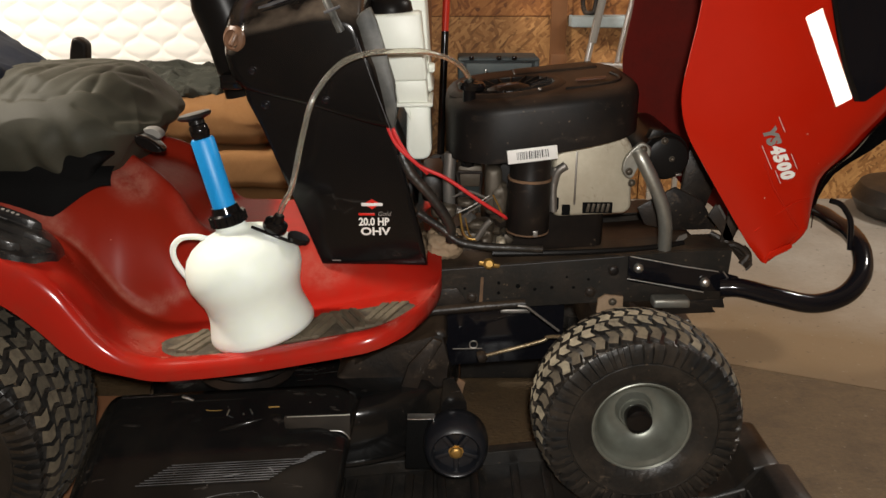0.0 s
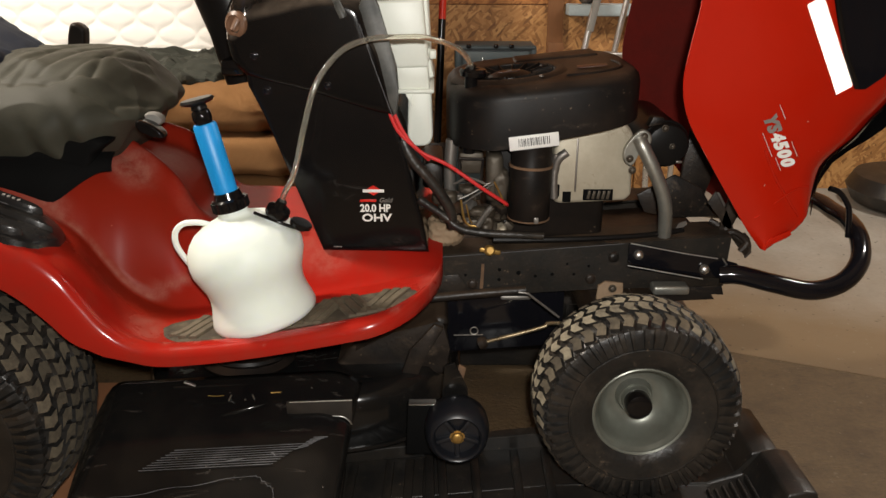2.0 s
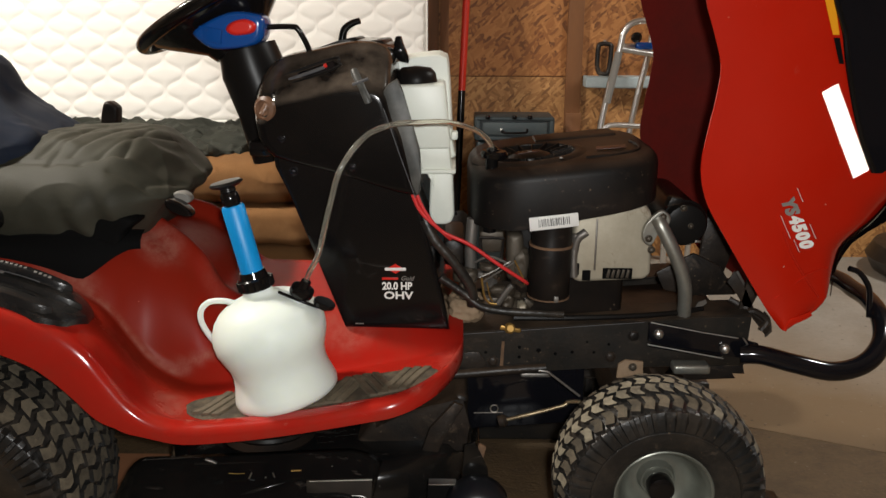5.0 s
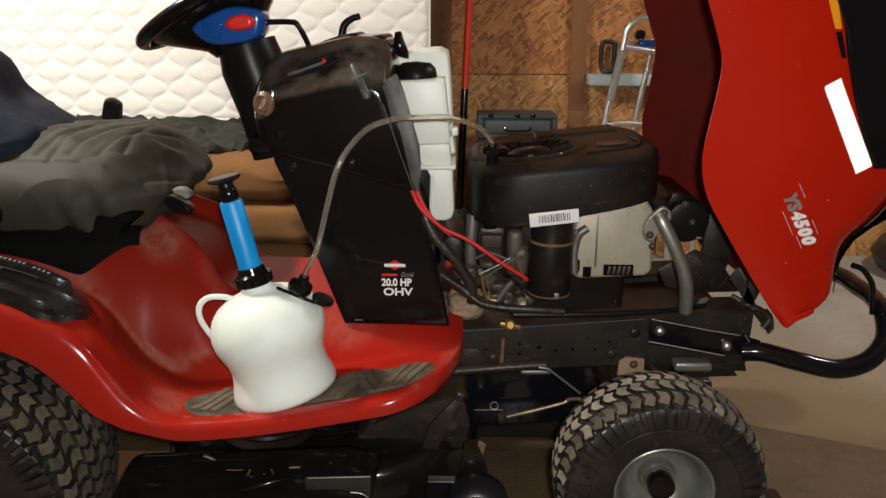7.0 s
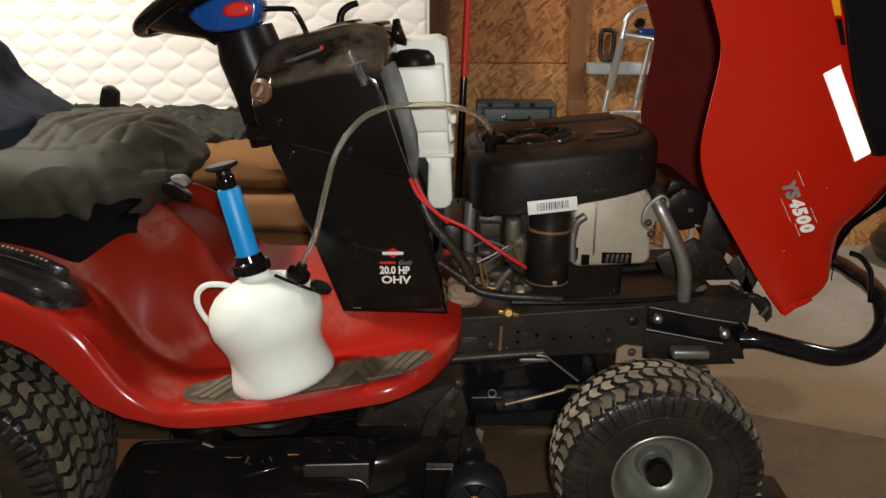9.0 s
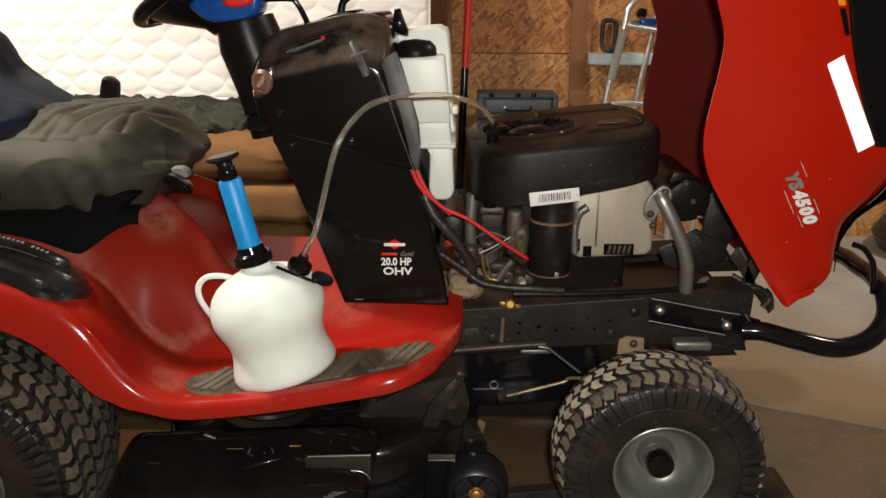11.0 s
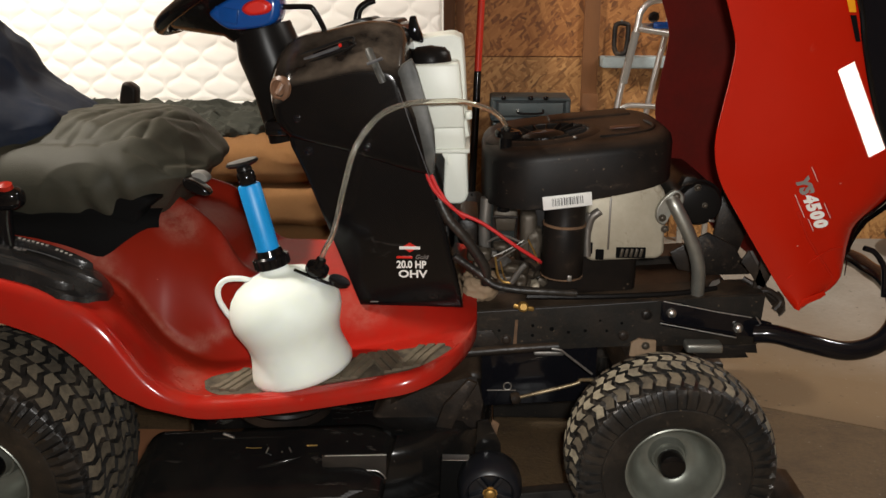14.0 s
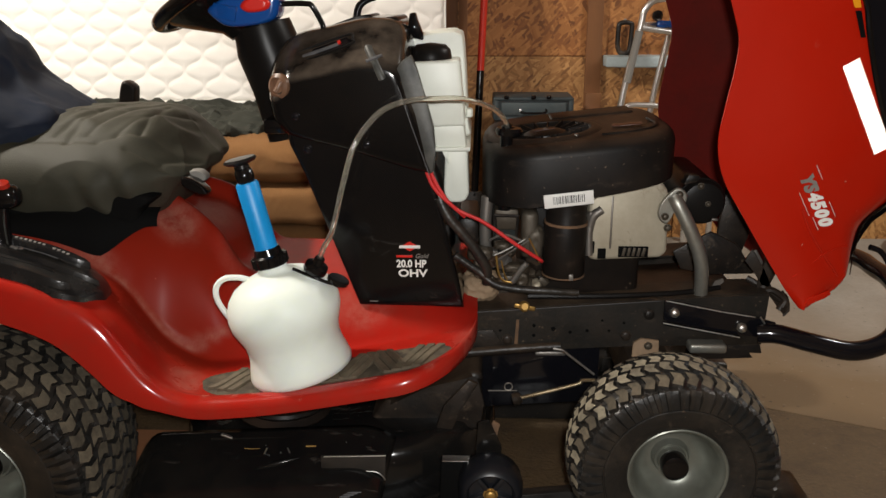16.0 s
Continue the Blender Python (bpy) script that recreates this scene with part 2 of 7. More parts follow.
def osb_material(name, tint):
    """Pressed wood flakes: three layers of stretched cells in different turns."""
    m = bpy.data.materials.new(name)
    m.use_nodes = True
    n, l = m.node_tree.nodes, m.node_tree.links
    b = n["Principled BSDF"]
    b.inputs["Roughness"].default_value = 0.62
    co = n.new("ShaderNodeTexCoord")
    wob = n.new("ShaderNodeTexNoise")
    wob.inputs["Scale"].default_value = 14
    l.new(co.outputs["Object"], wob.inputs["Vector"])
    last = None
    hs = None
    for turn, sx, sz, seed in ((0.35, 0.070, 0.013, 0.0), (-0.7, 0.055, 0.011, 3.7), (1.15, 0.062, 0.012, 7.1), (2.4, 0.045, 0.010, 5.3)):
        mp = n.new("ShaderNodeMapping")
        mp.vector_type = "TEXTURE"
        mp.inputs["Rotation"].default_value = (0, turn, 0)
        mp.inputs["Scale"].default_value = (sx, 1, sz)
        mp.inputs["Location"].default_value = (seed, 0, seed)
        add = n.new("ShaderNodeMix")
        add.data_type = "RGBA"
        add.inputs[0].default_value = 0.02
        l.new(co.outputs["Object"], add.inputs[6])
        l.new(wob.outputs["Color"], add.inputs[7])
        l.new(add.outputs[2], mp.inputs[0])
        v = n.new("ShaderNodeTexVoronoi")
        v.inputs["Scale"].default_value = 1.0
        l.new(mp.outputs[0], v.inputs["Vector"])
        r = n.new("ShaderNodeValToRGB")
        e = r.color_ramp.elements
        e[0].position, e[0].color = 0.0, (0.20 * tint[0], 0.082 * tint[1], 0.025 * tint[2], 1)
        e[1].position, e[1].color = 1.0, (0.60 * tint[0], 0.30 * tint[1], 0.105 * tint[2], 1)
        mid = e.new(0.35)
        mid.color = (0.40 * tint[0], 0.172 * tint[1], 0.053 * tint[2], 1)
        sep = n.new("ShaderNodeSeparateColor")
        l.new(v.outputs["Color"], sep.inputs[0])
        l.new(sep.outputs[0], r.inputs[0])
        if last is None:
            last, hs = r.outputs[0], sep.outputs[0]
        else:
            mix = n.new("ShaderNodeMix")
            mix.data_type = "RGBA"
            gate = n.new("ShaderNodeMath")
            gate.operation = "GREATER_THAN"
            gate.inputs[1].default_value = 0.6
            l.new(sep.outputs[1], gate.inputs[0])
            l.new(gate.outputs[0], mix.inputs[0])
            l.new(last, mix.inputs[6])
            l.new(r.outputs[0], mix.inputs[7])
            last = mix.outputs[2]
    l.new(last, b.inputs["Base Color"])
    bp = n.new("ShaderNodeBump")
    bp.inputs["Strength"].default_value, bp.inputs["Distance"].default_value = 0.25, 0.003
    l.new(hs, bp.inputs["Height"])
    l.new(bp.outputs[0], b.inputs["Normal"])
    return m


def corduroy_material(name, base):
    m = mat(name, base, rough=0.9, var=0.22, scale=5, bump=0.0, spec=0.2)
    n, l = m.node_tree.nodes, m.node_tree.links
    co = n.new("ShaderNodeTexCoord")
    w = n.new("ShaderNodeTexWave")
    w.inputs["Scale"].default_value, w.inputs["Distortion"].default_value = 84, 1.6
    l.new(co.outputs["Object"], w.inputs["Vector"])
    bp = n.new("ShaderNodeBump")
    bp.inputs["Strength"].default_value, bp.inputs["Distance"].default_value = 0.9, 0.004
    l.new(w.outputs["Fac"], bp.inputs["Height"])
    l.new(bp.outputs[0], n["Principled BSDF"].inputs["Normal"])
    return m


def weave_material(name, base, rough=0.85):
    m = mat(name, base, rough=rough, var=0.35, scale=9, bump=0.15, fine=420, spec=0.25, dust=(0.16, 0.15, 0.12), dust_amount=0.15)
    return m


RED = dusty_folds(scuffed_shaded_middle(mat("red_paint", (0.355, 0.014, 0.008), 0.17, var=0.18, scale=9, bump=0.010, fine=30, dust=(0.17, 0.045, 0.028), dust_amount=0.35, dust_low=0.46, dust_scale=13.0, rough_var=0.06, haze=0.2, spec=0.42)), (0.42, 0.25, 0.19))
HOOD_RED = mat("hood_red_paint", (0.46, 0.012, 0.003), 0.15, var=0.08, scale=4, bump=0.01, fine=25, dust=(0.44, 0.05, 0.03), dust_amount=0.10, rough_var=0.05)
BLACK = mat("black_plastic", (0.005, 0.0047, 0.005), 0.13, rough_var=0.04, var=0.3, scale=7, bump=0.02, fine=260, dust=(0.04, 0.028, 0.02), dust_amount=0.08, spec=0.35)
# The upward tint also paints in the light on the dash crown.
DASH = dusty_or_lit_tops(mat("worn_black_plastic", (0.005, 0.0046, 0.0046), 0.14, rough_var=0.03, var=0.3, scale=7, bump=0.02, fine=400, dust=(0.05, 0.03, 0.02), dust_amount=0.06, dust_scale=9, spec=0.3), (0.19, 0.15, 0.115), 0.5, 16, 0.10)
PLATE = mat("worn_lever_plate_plastic", (0.013, 0.0125, 0.0125), 0.24, var=0.5, scale=20, bump=0.15, fine=120, dust=(0.10, 0.085, 0.07), dust_amount=0.22, dust_low=0.50, dust_scale=25, spec=0.5)
COLUMN = mat("column_plastic", (0.009, 0.008, 0.0075), 0.34, var=0.3, scale=7, bump=0.03, fine=300, spec=0.15)
SHROUD = dusty_or_lit_tops(mat("matte_engine_cover", (0.0085, 0.0075, 0.007), 0.42, spec=0.13, var=0.4, scale=8, bump=0.02, fine=300, dust=(0.07, 0.044, 0.028), dust_amount=0.2, dust_scale=7), (0.085, 0.05, 0.032), 0.5)
RUBBER = mat("tyre_rubber", (0.0125, 0.0118, 0.011), 0.36, var=0.45, scale=10, bump=0.3, fine=120, dust=(0.085, 0.064, 0.046), dust_amount=0.42, dust_low=0.44, dust_scale=14, spec=0.5)
LUG = uneven_pieces(mat("dusty_tread_rubber", (0.28, 0.245, 0.175), 0.9, var=0.45, scale=14, bump=0.4, fine=160, dust=(0.06, 0.048, 0.036), dust_amount=0.8, dust_low=0.44, dust_scale=50), 0.35)
# Darker copy of LUG: soiled shoulder blocks, weaker light painted on rear tyres.
LUG_DARK = uneven_pieces(mat("soiled_or_dim_tread_rubber", (0.135, 0.110, 0.074), 0.9, var=0.5, scale=14, bump=0.4, fine=160, dust=(0.035, 0.027, 0.019), dust_amount=0.8, dust_low=0.42, dust_scale=45), 0.4)
RIM = mat("silver_wheel_paint", (0.20, 0.21, 0.18), 0.36, metal=0.5, var=0.3, scale=10, bump=0.05, fine=80, dust=(0.10, 0.09, 0.07), dust_amount=0.45, dust_scale=11, rough_var=0.07)
LINK = mat("yellowed_zinc_rod", (0.70, 0.58, 0.38), 0.30, metal=0.9, var=0.4, scale=20, bump=0.05, dust=(0.10, 0.07, 0.04), dust_amount=0.5, dust_scale=30)
CHROME = mat("zinc_plate", (0.85, 0.84, 0.80), 0.38, metal=1.0, var=0.1, bump=0.02)
STEEL = mat("grey_steel", (0.27, 0.255, 0.235), 0.42, metal=0.7, var=0.25, scale=18, bump=0.1, dust=(0.16, 0.12, 0.09), dust_amount=0.5, dust_scale=10)
# Pale grey for worn edges; on the deflector ribs it paints their shine.
WORN_OR_SHINE = mat("worn_or_shine_edge", (0.10, 0.10, 0.105), 0.45, var=0.5, scale=60, bump=0.1)
FRAME = dusty_or_lit_tops(mat("dusty_frame_paint", (0.016, 0.0145, 0.0125), 0.45, spec=0.25, var=0.4, scale=9, bump=0.2, fine=140, dust=(0.09, 0.06, 0.04), dust_amount=0.22, dust_scale=11), (0.15, 0.10, 0.062), 0.6, 14)
CHASSIS = dusty_or_lit_tops(mat("chassis_black", (0.0095, 0.0085, 0.008), 0.4, spec=0.35, var=0.35, scale=8, bump=0.2, fine=150, dust=(0.085, 0.056, 0.036), dust_amount=0.34, dust_scale=9), (0.12, 0.078, 0.048), 0.55, 14)
DECK = mat("deck_black", (0.006, 0.006, 0.006), 0.16, spec=0.4, var=0.3, scale=6, bump=0.06, fine=70, dust=(0.05, 0.038, 0.028), dust_amount=0.16, dust_scale=9)
GLOSS = mat("gloss_black_enamel", (0.006, 0.006, 0.008), 0.11, var=0.2, bump=0.01, coat=0.2, spec=0.4, rough_var=0.04)
HEAD = mat("cast_beige_metal", (0.48, 0.43, 0.33), 0.5, metal=0.25, var=0.15, scale=8, bump=0.1, dust=(0.2, 0.14, 0.08), dust_amount=0.4, dust_scale=9)
PIPE = mat("aluminised_pipe", (0.40, 0.40, 0.36), 0.42, metal=0.8, var=0.35, scale=22, bump=0.15, dust=(0.2, 0.15, 0.1), dust_amount=0.4, dust_scale=14)
RUST = mat("rusty_steel", (0.17, 0.095, 0.05), 0.85, var=0.5, scale=40, bump=0.4, dust=(0.05, 0.035, 0.025), dust_amount=0.8, dust_scale=30)
TAN = mat("rust_tinted_steel", (0.30, 0.205, 0.125), 0.7, var=0.4, scale=30, bump=0.3, dust=(0.14, 0.085, 0.05), dust_amount=0.6, dust_scale=30)
KEYB = mat("rubbed_brown_plastic", (0.16, 0.085, 0.05), 0.35, var=0.4, scale=30, bump=0.1)
BRASS = mat("brass", (0.45, 0.27, 0.08), 0.45, metal=0.8, var=0.3, scale=30, bump=0.1)
HDPE = mat("white_polyethylene", (0.78, 0.84, 0.78), 0.48, var=0.05, scale=4, bump=0.02, fine=60, dust=(0.68, 0.70, 0.6), dust_amount=0.25, dust_scale=3, spec=0.35)
HDPE.node_tree.nodes["Principled BSDF"].inputs["Subsurface Weight"].default_value = 0.5
HDPE.node_tree.nodes["Principled BSDF"].inputs["Subsurface Radius"].default_value = (1.0, 1.0, 0.8)
HDPE.node_tree.nodes["Principled BSDF"].inputs["Subsurface Scale"].default_value = 0.025
TANKW = mat("fuel_tank_white", (0.80, 0.83, 0.75), 0.42, var=0.05, scale=4, bump=0.03, dust=(0.55, 0.5, 0.4), dust_amount=0.25)
BLUE = mat("blue_anodised", (0.004, 0.27, 0.66), 0.42, var=0.10, bump=0.01)
BLUEP = mat("dark_blue_plastic", (0.006, 0.065, 0.28), 0.16, var=0.1, bump=0.01, coat=0.3)
REDP = mat("red_plastic", (0.65, 0.02, 0.012), 0.3, var=0.1, bump=0.01)
REDW = mat("red_wire_sheath", (0.62, 0.03, 0.03), 0.4, var=0.1, bump=0.02)
HOSE = mat("clear_vinyl", (0.92, 0.88, 0.76), 0.09, var=0.03, bump=0.0, through_light=0.93, rough_var=0.03)
GREYSEAT = weave_material("charcoal_cloth", (0.034, 0.0328, 0.0225), 0.66)
CARD = mat("cardboard", (0.33, 0.145, 0.065), 0.85, var=0.15, scale=5, bump=0.1)
NAVY = weave_material("navy_cloth", (0.006, 0.011, 0.025))
BLANKET = weave_material("dark_grey_blanket", (0.026, 0.028, 0.022))
WHITE = mat("white_print", (0.82, 0.81, 0.76), 0.5, var=0.03, bump=0.0)
LINER = mat("dark_red_hood_inside", (0.125, 0.008, 0.005), 0.7, spec=0.12, var=0.3, scale=4, bump=0.05, dust=(0.045, 0.012, 0.009), dust_amount=0.6)
REFLECT = mat("white_reflective_strip", (0.98, 0.97, 0.90), 0.2, metal=1.0, var=0.01, bump=0.0, rough_var=0.02)
ORANGE = mat("orange_decal", (0.85, 0.34, 0.01), 0.35, var=0.1, bump=0.0)
GREYP = mat("grey_print", (0.22, 0.20, 0.18), 0.6, var=0.3, scale=60, bump=0.0)
MAT = mat("rubber_foot_mat", (0.040, 0.031, 0.020), 0.85, var=0.6, scale=30, bump=0.5, dust=(0.15, 0.115, 0.07), dust_amount=0.75, dust_scale=40)
MAT_RIB = mat("foot_mat_rib_rubber", (0.085, 0.068, 0.044), 0.7, var=0.5, scale=20, bump=0.3, dust=(0.17, 0.135, 0.09), dust_amount=0.7, dust_scale=25)
OSB = osb_material("osb_board", (0.80, 0.70, 0.58))
OSB_PALE = osb_material("osb_board_pale", (0.92, 0.98, 1.0))
STUD = mat("pine_stud", (0.21, 0.088, 0.031), 0.7, var=0.3, scale=5, bump=0.15, fine=60, stretch=(4, 4, 0.4))
CONCRETE = brown_edge(mat("concrete_slab_pale", (0.30, 0.272, 0.232), 0.7, var=0.4, scale=4, bump=0.4, fine=50, dust=(0.195, 0.16, 0.118), dust_amount=0.6, dust_scale=3.0), (0.150, 0.093, 0.041))
DIRTY = mat("greasy_cast_metal", (0.085, 0.070, 0.052), 0.5, metal=0.4, var=0.4, scale=20, bump=0.2, dust=(0.05, 0.035, 0.022), dust_amount=0.8, dust_scale=16)
IRON = mat("worn_pulley_steel", (0.035, 0.032, 0.029), 0.4, metal=0.4, var=0.3, scale=12, bump=0.1, dust=(0.07, 0.05, 0.035), dust_amount=0.4, dust_scale=12)
BROWN_SLAB = mat("concrete_slab_brown", (0.125, 0.080, 0.038), 0.7, var=0.8, scale=9.0, bump=0.9, fine=90, dust=(0.042, 0.027, 0.015), dust_amount=0.9, dust_scale=9.0, stretch=(0.85, 1.15, 1))
FADED = mat("faded_decal", (0.055, 0.022, 0.015), 0.35, var=0.4, scale=40, bump=0.05)
CORD = corduroy_material("brown_corduroy", (0.335, 0.168, 0.066))
TICKING = mat("mattress_fabric", (0.82, 0.80, 0.76), 0.85, var=0.05, scale=8, bump=0.15, fine=500, spec=0.2)
ALU = mat("aluminium_tube", (0.72, 0.72, 0.70), 0.3, metal=0.9, var=0.1, bump=0.02)
FOAM = mat("grey_grip", (0.22, 0.21, 0.19), 0.8, var=0.15, bump=0.1)
TEAL = mat("teal_plastic_case", (0.022, 0.036, 0.042), 0.5, var=0.3, bump=0.2, dust=(0.10, 0.10, 0.09), dust_amount=0.3)
TEAL_PALE = mat("worn_teal_panel", (0.045, 0.062, 0.068), 0.5, var=0.4, scale=14, bump=0.2, dust=(0.13, 0.13, 0.12), dust_amount=0.4)
POLE = mat("red_fibreglass", (0.66, 0.03, 0.012), 0.4, var=0.1, bump=0.03)
PLASTER = mat("bare_board", (0.30, 0.21, 0.13), 0.8, var=0.08, scale=3, bump=0.1)
# Lighter grey: paints in the dash's lit side face; also the choke knob.
PANEL = mat("grey_or_lit_plastic", (0.034, 0.036, 0.033), 0.5, var=0.4, scale=14, bump=0.02, dust=(0.2, 0.19, 0.17), dust_amount=0.4, dust_scale=16)
TAPE = mat("pale_blue_wrap", (0.42, 0.50, 0.52), 0.45, var=0.25, scale=20, bump=0.2)
WHEELP = mat("matte_navy_black_plastic", (0.009, 0.010, 0.013), 0.34, var=0.2, bump=0.03)
RAMPM = mat("black_ramp_plastic", (0.012, 0.0115, 0.011), 0.40, var=0.3, scale=8, bump=0.2, fine=90, dust=(0.06, 0.045, 0.03), dust_amount=0.35, dust_scale=9)
STICKER = mat("label_paper", (0.80, 0.79, 0.76), 0.5, var=0.03, bump=0.0)
INK = mat("black_ink", (0.005, 0.005, 0.005), 0.8, spec=0.05, var=0.1, bump=0.0)

scraped(DECK, (0.075, 0.062, 0.052), 0.6, (1.2, 5.0, 5.0))
scraped(CHASSIS, (0.085, 0.058, 0.038), 0.7, (2.0, 3.0, 3.0), 0.55)
scraped(FRAME, (0.09, 0.062, 0.042), 0.35, (5.0, 8.0, 9.0), 0.58)
scraped(RAMPM, (0.05, 0.04, 0.03), 0.6, (3.0, 2.0, 3.0), 0.56)
scraped(RUBBER, (0.10, 0.072, 0.05), 0.6, (5.0, 5.0, 5.0), 0.60)
scraped(SHROUD, (0.05, 0.036, 0.026), 0.5, (2.0, 3.0, 4.0), 0.60)
scraped(HEAD, (0.20, 0.14, 0.085), 0.6, (3.0, 3.0, 2.0), 0.56)
scraped(BLACK, (0.03, 0.026, 0.022), 0.5, (2.0, 2.0, 4.0), 0.62)
scraped(RED, (0.40, 0.17, 0.12), 0.35, (3.0, 7.0, 7.0), 0.66)
scraped(HOOD_RED, (0.50, 0.10, 0.06), 0.25, (5.0, 5.0, 3.0), 0.68)
for m in (DECK, WHEELP):
    specked(m, (0.12, 0.105, 0.09), 0.05, 130.0, 0.12)
for m in (CHASSIS, FRAME, RUBBER, RAMPM, SHROUD):
    specked(m, (0.10, 0.072, 0.048), 0.12, 150.0, 0.18)
for m in (RED, HOOD_RED):
    specked(m, (0.55, 0.22, 0.16), 0.02, 90.0, 0.10)
for m in (BROWN_SLAB, CONCRETE):
    specked(m, (0.22, 0.175, 0.125), 0.08, 95.0, 0.2)
    specked(m, (0.04, 0.03, 0.02), 0.10, 75.0, 0.2)

# ---- building helpers ----
BASE = {}


def thing(name, base, label, category, group="", kind=""):
    ob = new(name)
    ob.location = base
    ob.empty_display_size = 0.05
    BASE[ob.name] = Vector(base)
    return tagged(ob, label, category, group, kind)


def part(name, bm, material, parent=None, label="", sharp=38, flat=False):
    """Links a bmesh, given in world metres, as one mesh under a thing or a part."""
    base = BASE[parent.name] if parent else Vector((0, 0, 0))
    bmesh.ops.recalc_face_normals(bm, faces=bm.faces)
    me = bpy.data.meshes.new(name)
    bm.to_mesh(me)
    bm.free()
    me.transform(Matrix.Translation(-base))
    me.materials.append(material)
    if not flat:
        me.polygons.foreach_set("use_smooth", [True] * len(me.polygons))
        me.set_sharp_from_angle(angle=radians(sharp))
    ob = new(name, me)
    ob.parent = parent
    BASE[ob.name] = base
    if label:
        ob["label"] = label
    return ob


def merge(*bms):
    out = bmesh.new()
    for b in bms:
        me = bpy.data.meshes.new("tmp")
        b.to_mesh(me)
        b.free()
        out.from_mesh(me)
        bpy.data.meshes.remove(me)
    return out


def moved(bm, m):
    bmesh.ops.transform(bm, matrix=m, verts=bm.verts)
    return bm


def box(x0, x1, y0, y1, z0, z1, bevel=0.004, seg=2):
    bm = bmesh.new()
    bmesh.ops.create_cube(bm, size=1)
    for v in bm.verts:
        v.co = Vector(((x0 + x1) / 2 + v.co.x * (x1 - x0), (y0 + y1) / 2 + v.co.y * (y1 - y0), (z0 + z1) / 2 + v.co.z * (z1 - z0)))
    if bevel:
        bmesh.ops.bevel(bm, geom=bm.edges[:], offset=bevel, segments=seg, profile=0.5, affect="EDGES")
    return bm


def loft(rings, closed=True, caps=True):
    """Rings of points, all of one length, joined by quads."""
    bm = bmesh.new()
    rows = [[bm.verts.new(p) for p in ring] for ring in rings]
    k = len(rows[0])
    for a, b in zip(rows, rows[1:]):
        for i in range(k if closed else k - 1):
            j = (i + 1) % k
            bm.faces.new((a[i], a[j], b[j], b[i]))
    if caps and closed:
        bm.faces.new(rows[0][::-1])
        bm.faces.new(rows[-1])
    return bm


def frame_to(axis):
    axis = Vector(axis).normalized()
    side = axis.orthogonal().normalized()
    return side, axis.cross(side), axis


def lathe(profile, centre, axis=(0, 1, 0), n=40):
    """Turns a profile of (radius, height along the axis) round the axis."""
    u, v, w = frame_to(axis)
    c = Vector(centre)
    rings = []
    for r, h in profile:
        rings.append([c + w * h + (u * math.cos(2 * math.pi * i / n) + v * math.sin(2 * math.pi * i / n)) * max(r, 0.0002) for i in range(n)])
    bm = loft(rings, caps=False)
    if profile[0][0] <= 0.0003:
        bm.faces.new([v for v in list(bm.verts)[:n]][::-1])
    if profile[-1][0] <= 0.0003:
        bm.faces.new(list(bm.verts)[-n:])
    return bm


def spline(points, steps=8):
    pts = [Vector(p) for p in points]
    pts = [pts[0] * 2 - pts[1]] + pts + [pts[-1] * 2 - pts[-2]]
    out = []
    for i in range(1, len(pts) - 2):
        a, b, c, d = pts[i - 1:i + 3]
        for s in range(steps):
            t = s / steps
            out.append(0.5 * ((2 * b) + (c - a) * t + (2 * a - 5 * b + 4 * c - d) * t * t + (3 * b - a - 3 * c + d) * t ** 3))
    return out + [pts[-2]]


def tube(points, r, n=12, steps=8, smooth=True):
    pts = spline(points, steps) if smooth and len(points) > 2 else [Vector(p) for p in points]
    u = (pts[1] - pts[0]).orthogonal().normalized()
    rings = []
    for i, p in enumerate(pts):
        t = (pts[min(i + 1, len(pts) - 1)] - pts[max(i - 1, 0)]).normalized()
        u = (u - t * u.dot(t)).normalized()
        v = t.cross(u)
        rad = r(i / (len(pts) - 1)) if callable(r) else r
        rings.append([p + (u * math.cos(2 * math.pi * k / n) + v * math.sin(2 * math.pi * k / n)) * rad for k in range(n)])
    return loft(rings)


def prism(outline, y0, y1, bevel=0.004, seg=2):
    """A side outline of (x, z), drawn out along y."""
    bm = loft([[(x, y0, z) for x, z in outline], [(x, y1, z) for x, z in outline]])
    if bevel:
        bmesh.ops.bevel(bm, geom=bm.edges[:], offset=bevel, segments=seg, profile=0.5, affect="EDGES", clamp_overlap=True)
    return bm


def round_outline(points, steps=6):
    pts = [Vector((*p, 0)) for p in points]
    loop = spline([pts[-1]] + pts + [pts[0], pts[1]], steps)
    return [(p.x, p.y) for p in loop[steps:-steps - 1]]


def puff(outline, stations):
    """A side outline of (x, z) at stations of (y, scale): a rounded body."""
    cx, cz = sum(p[0] for p in outline) / len(outline), sum(p[1] for p in outline) / len(outline)
    return loft([[(cx + (x - cx) * s, y, cz + (z - cz) * s) for x, z in outline] for y, s in stations])


def rounded(y0, y1, r, least=0.9, count=5):
    """Stations for puff: flat sides with a rounded rim of about r."""
    near = [(y0, least * 0.95)] + [(y0 + r * (1 - math.cos(a)), least + (1 - least) * math.sin(a)) for a in (math.pi / 2 * k / count for k in range(count + 1))]
    return near + [(y0 + y1 - y, s) for y, s in near[::-1]]


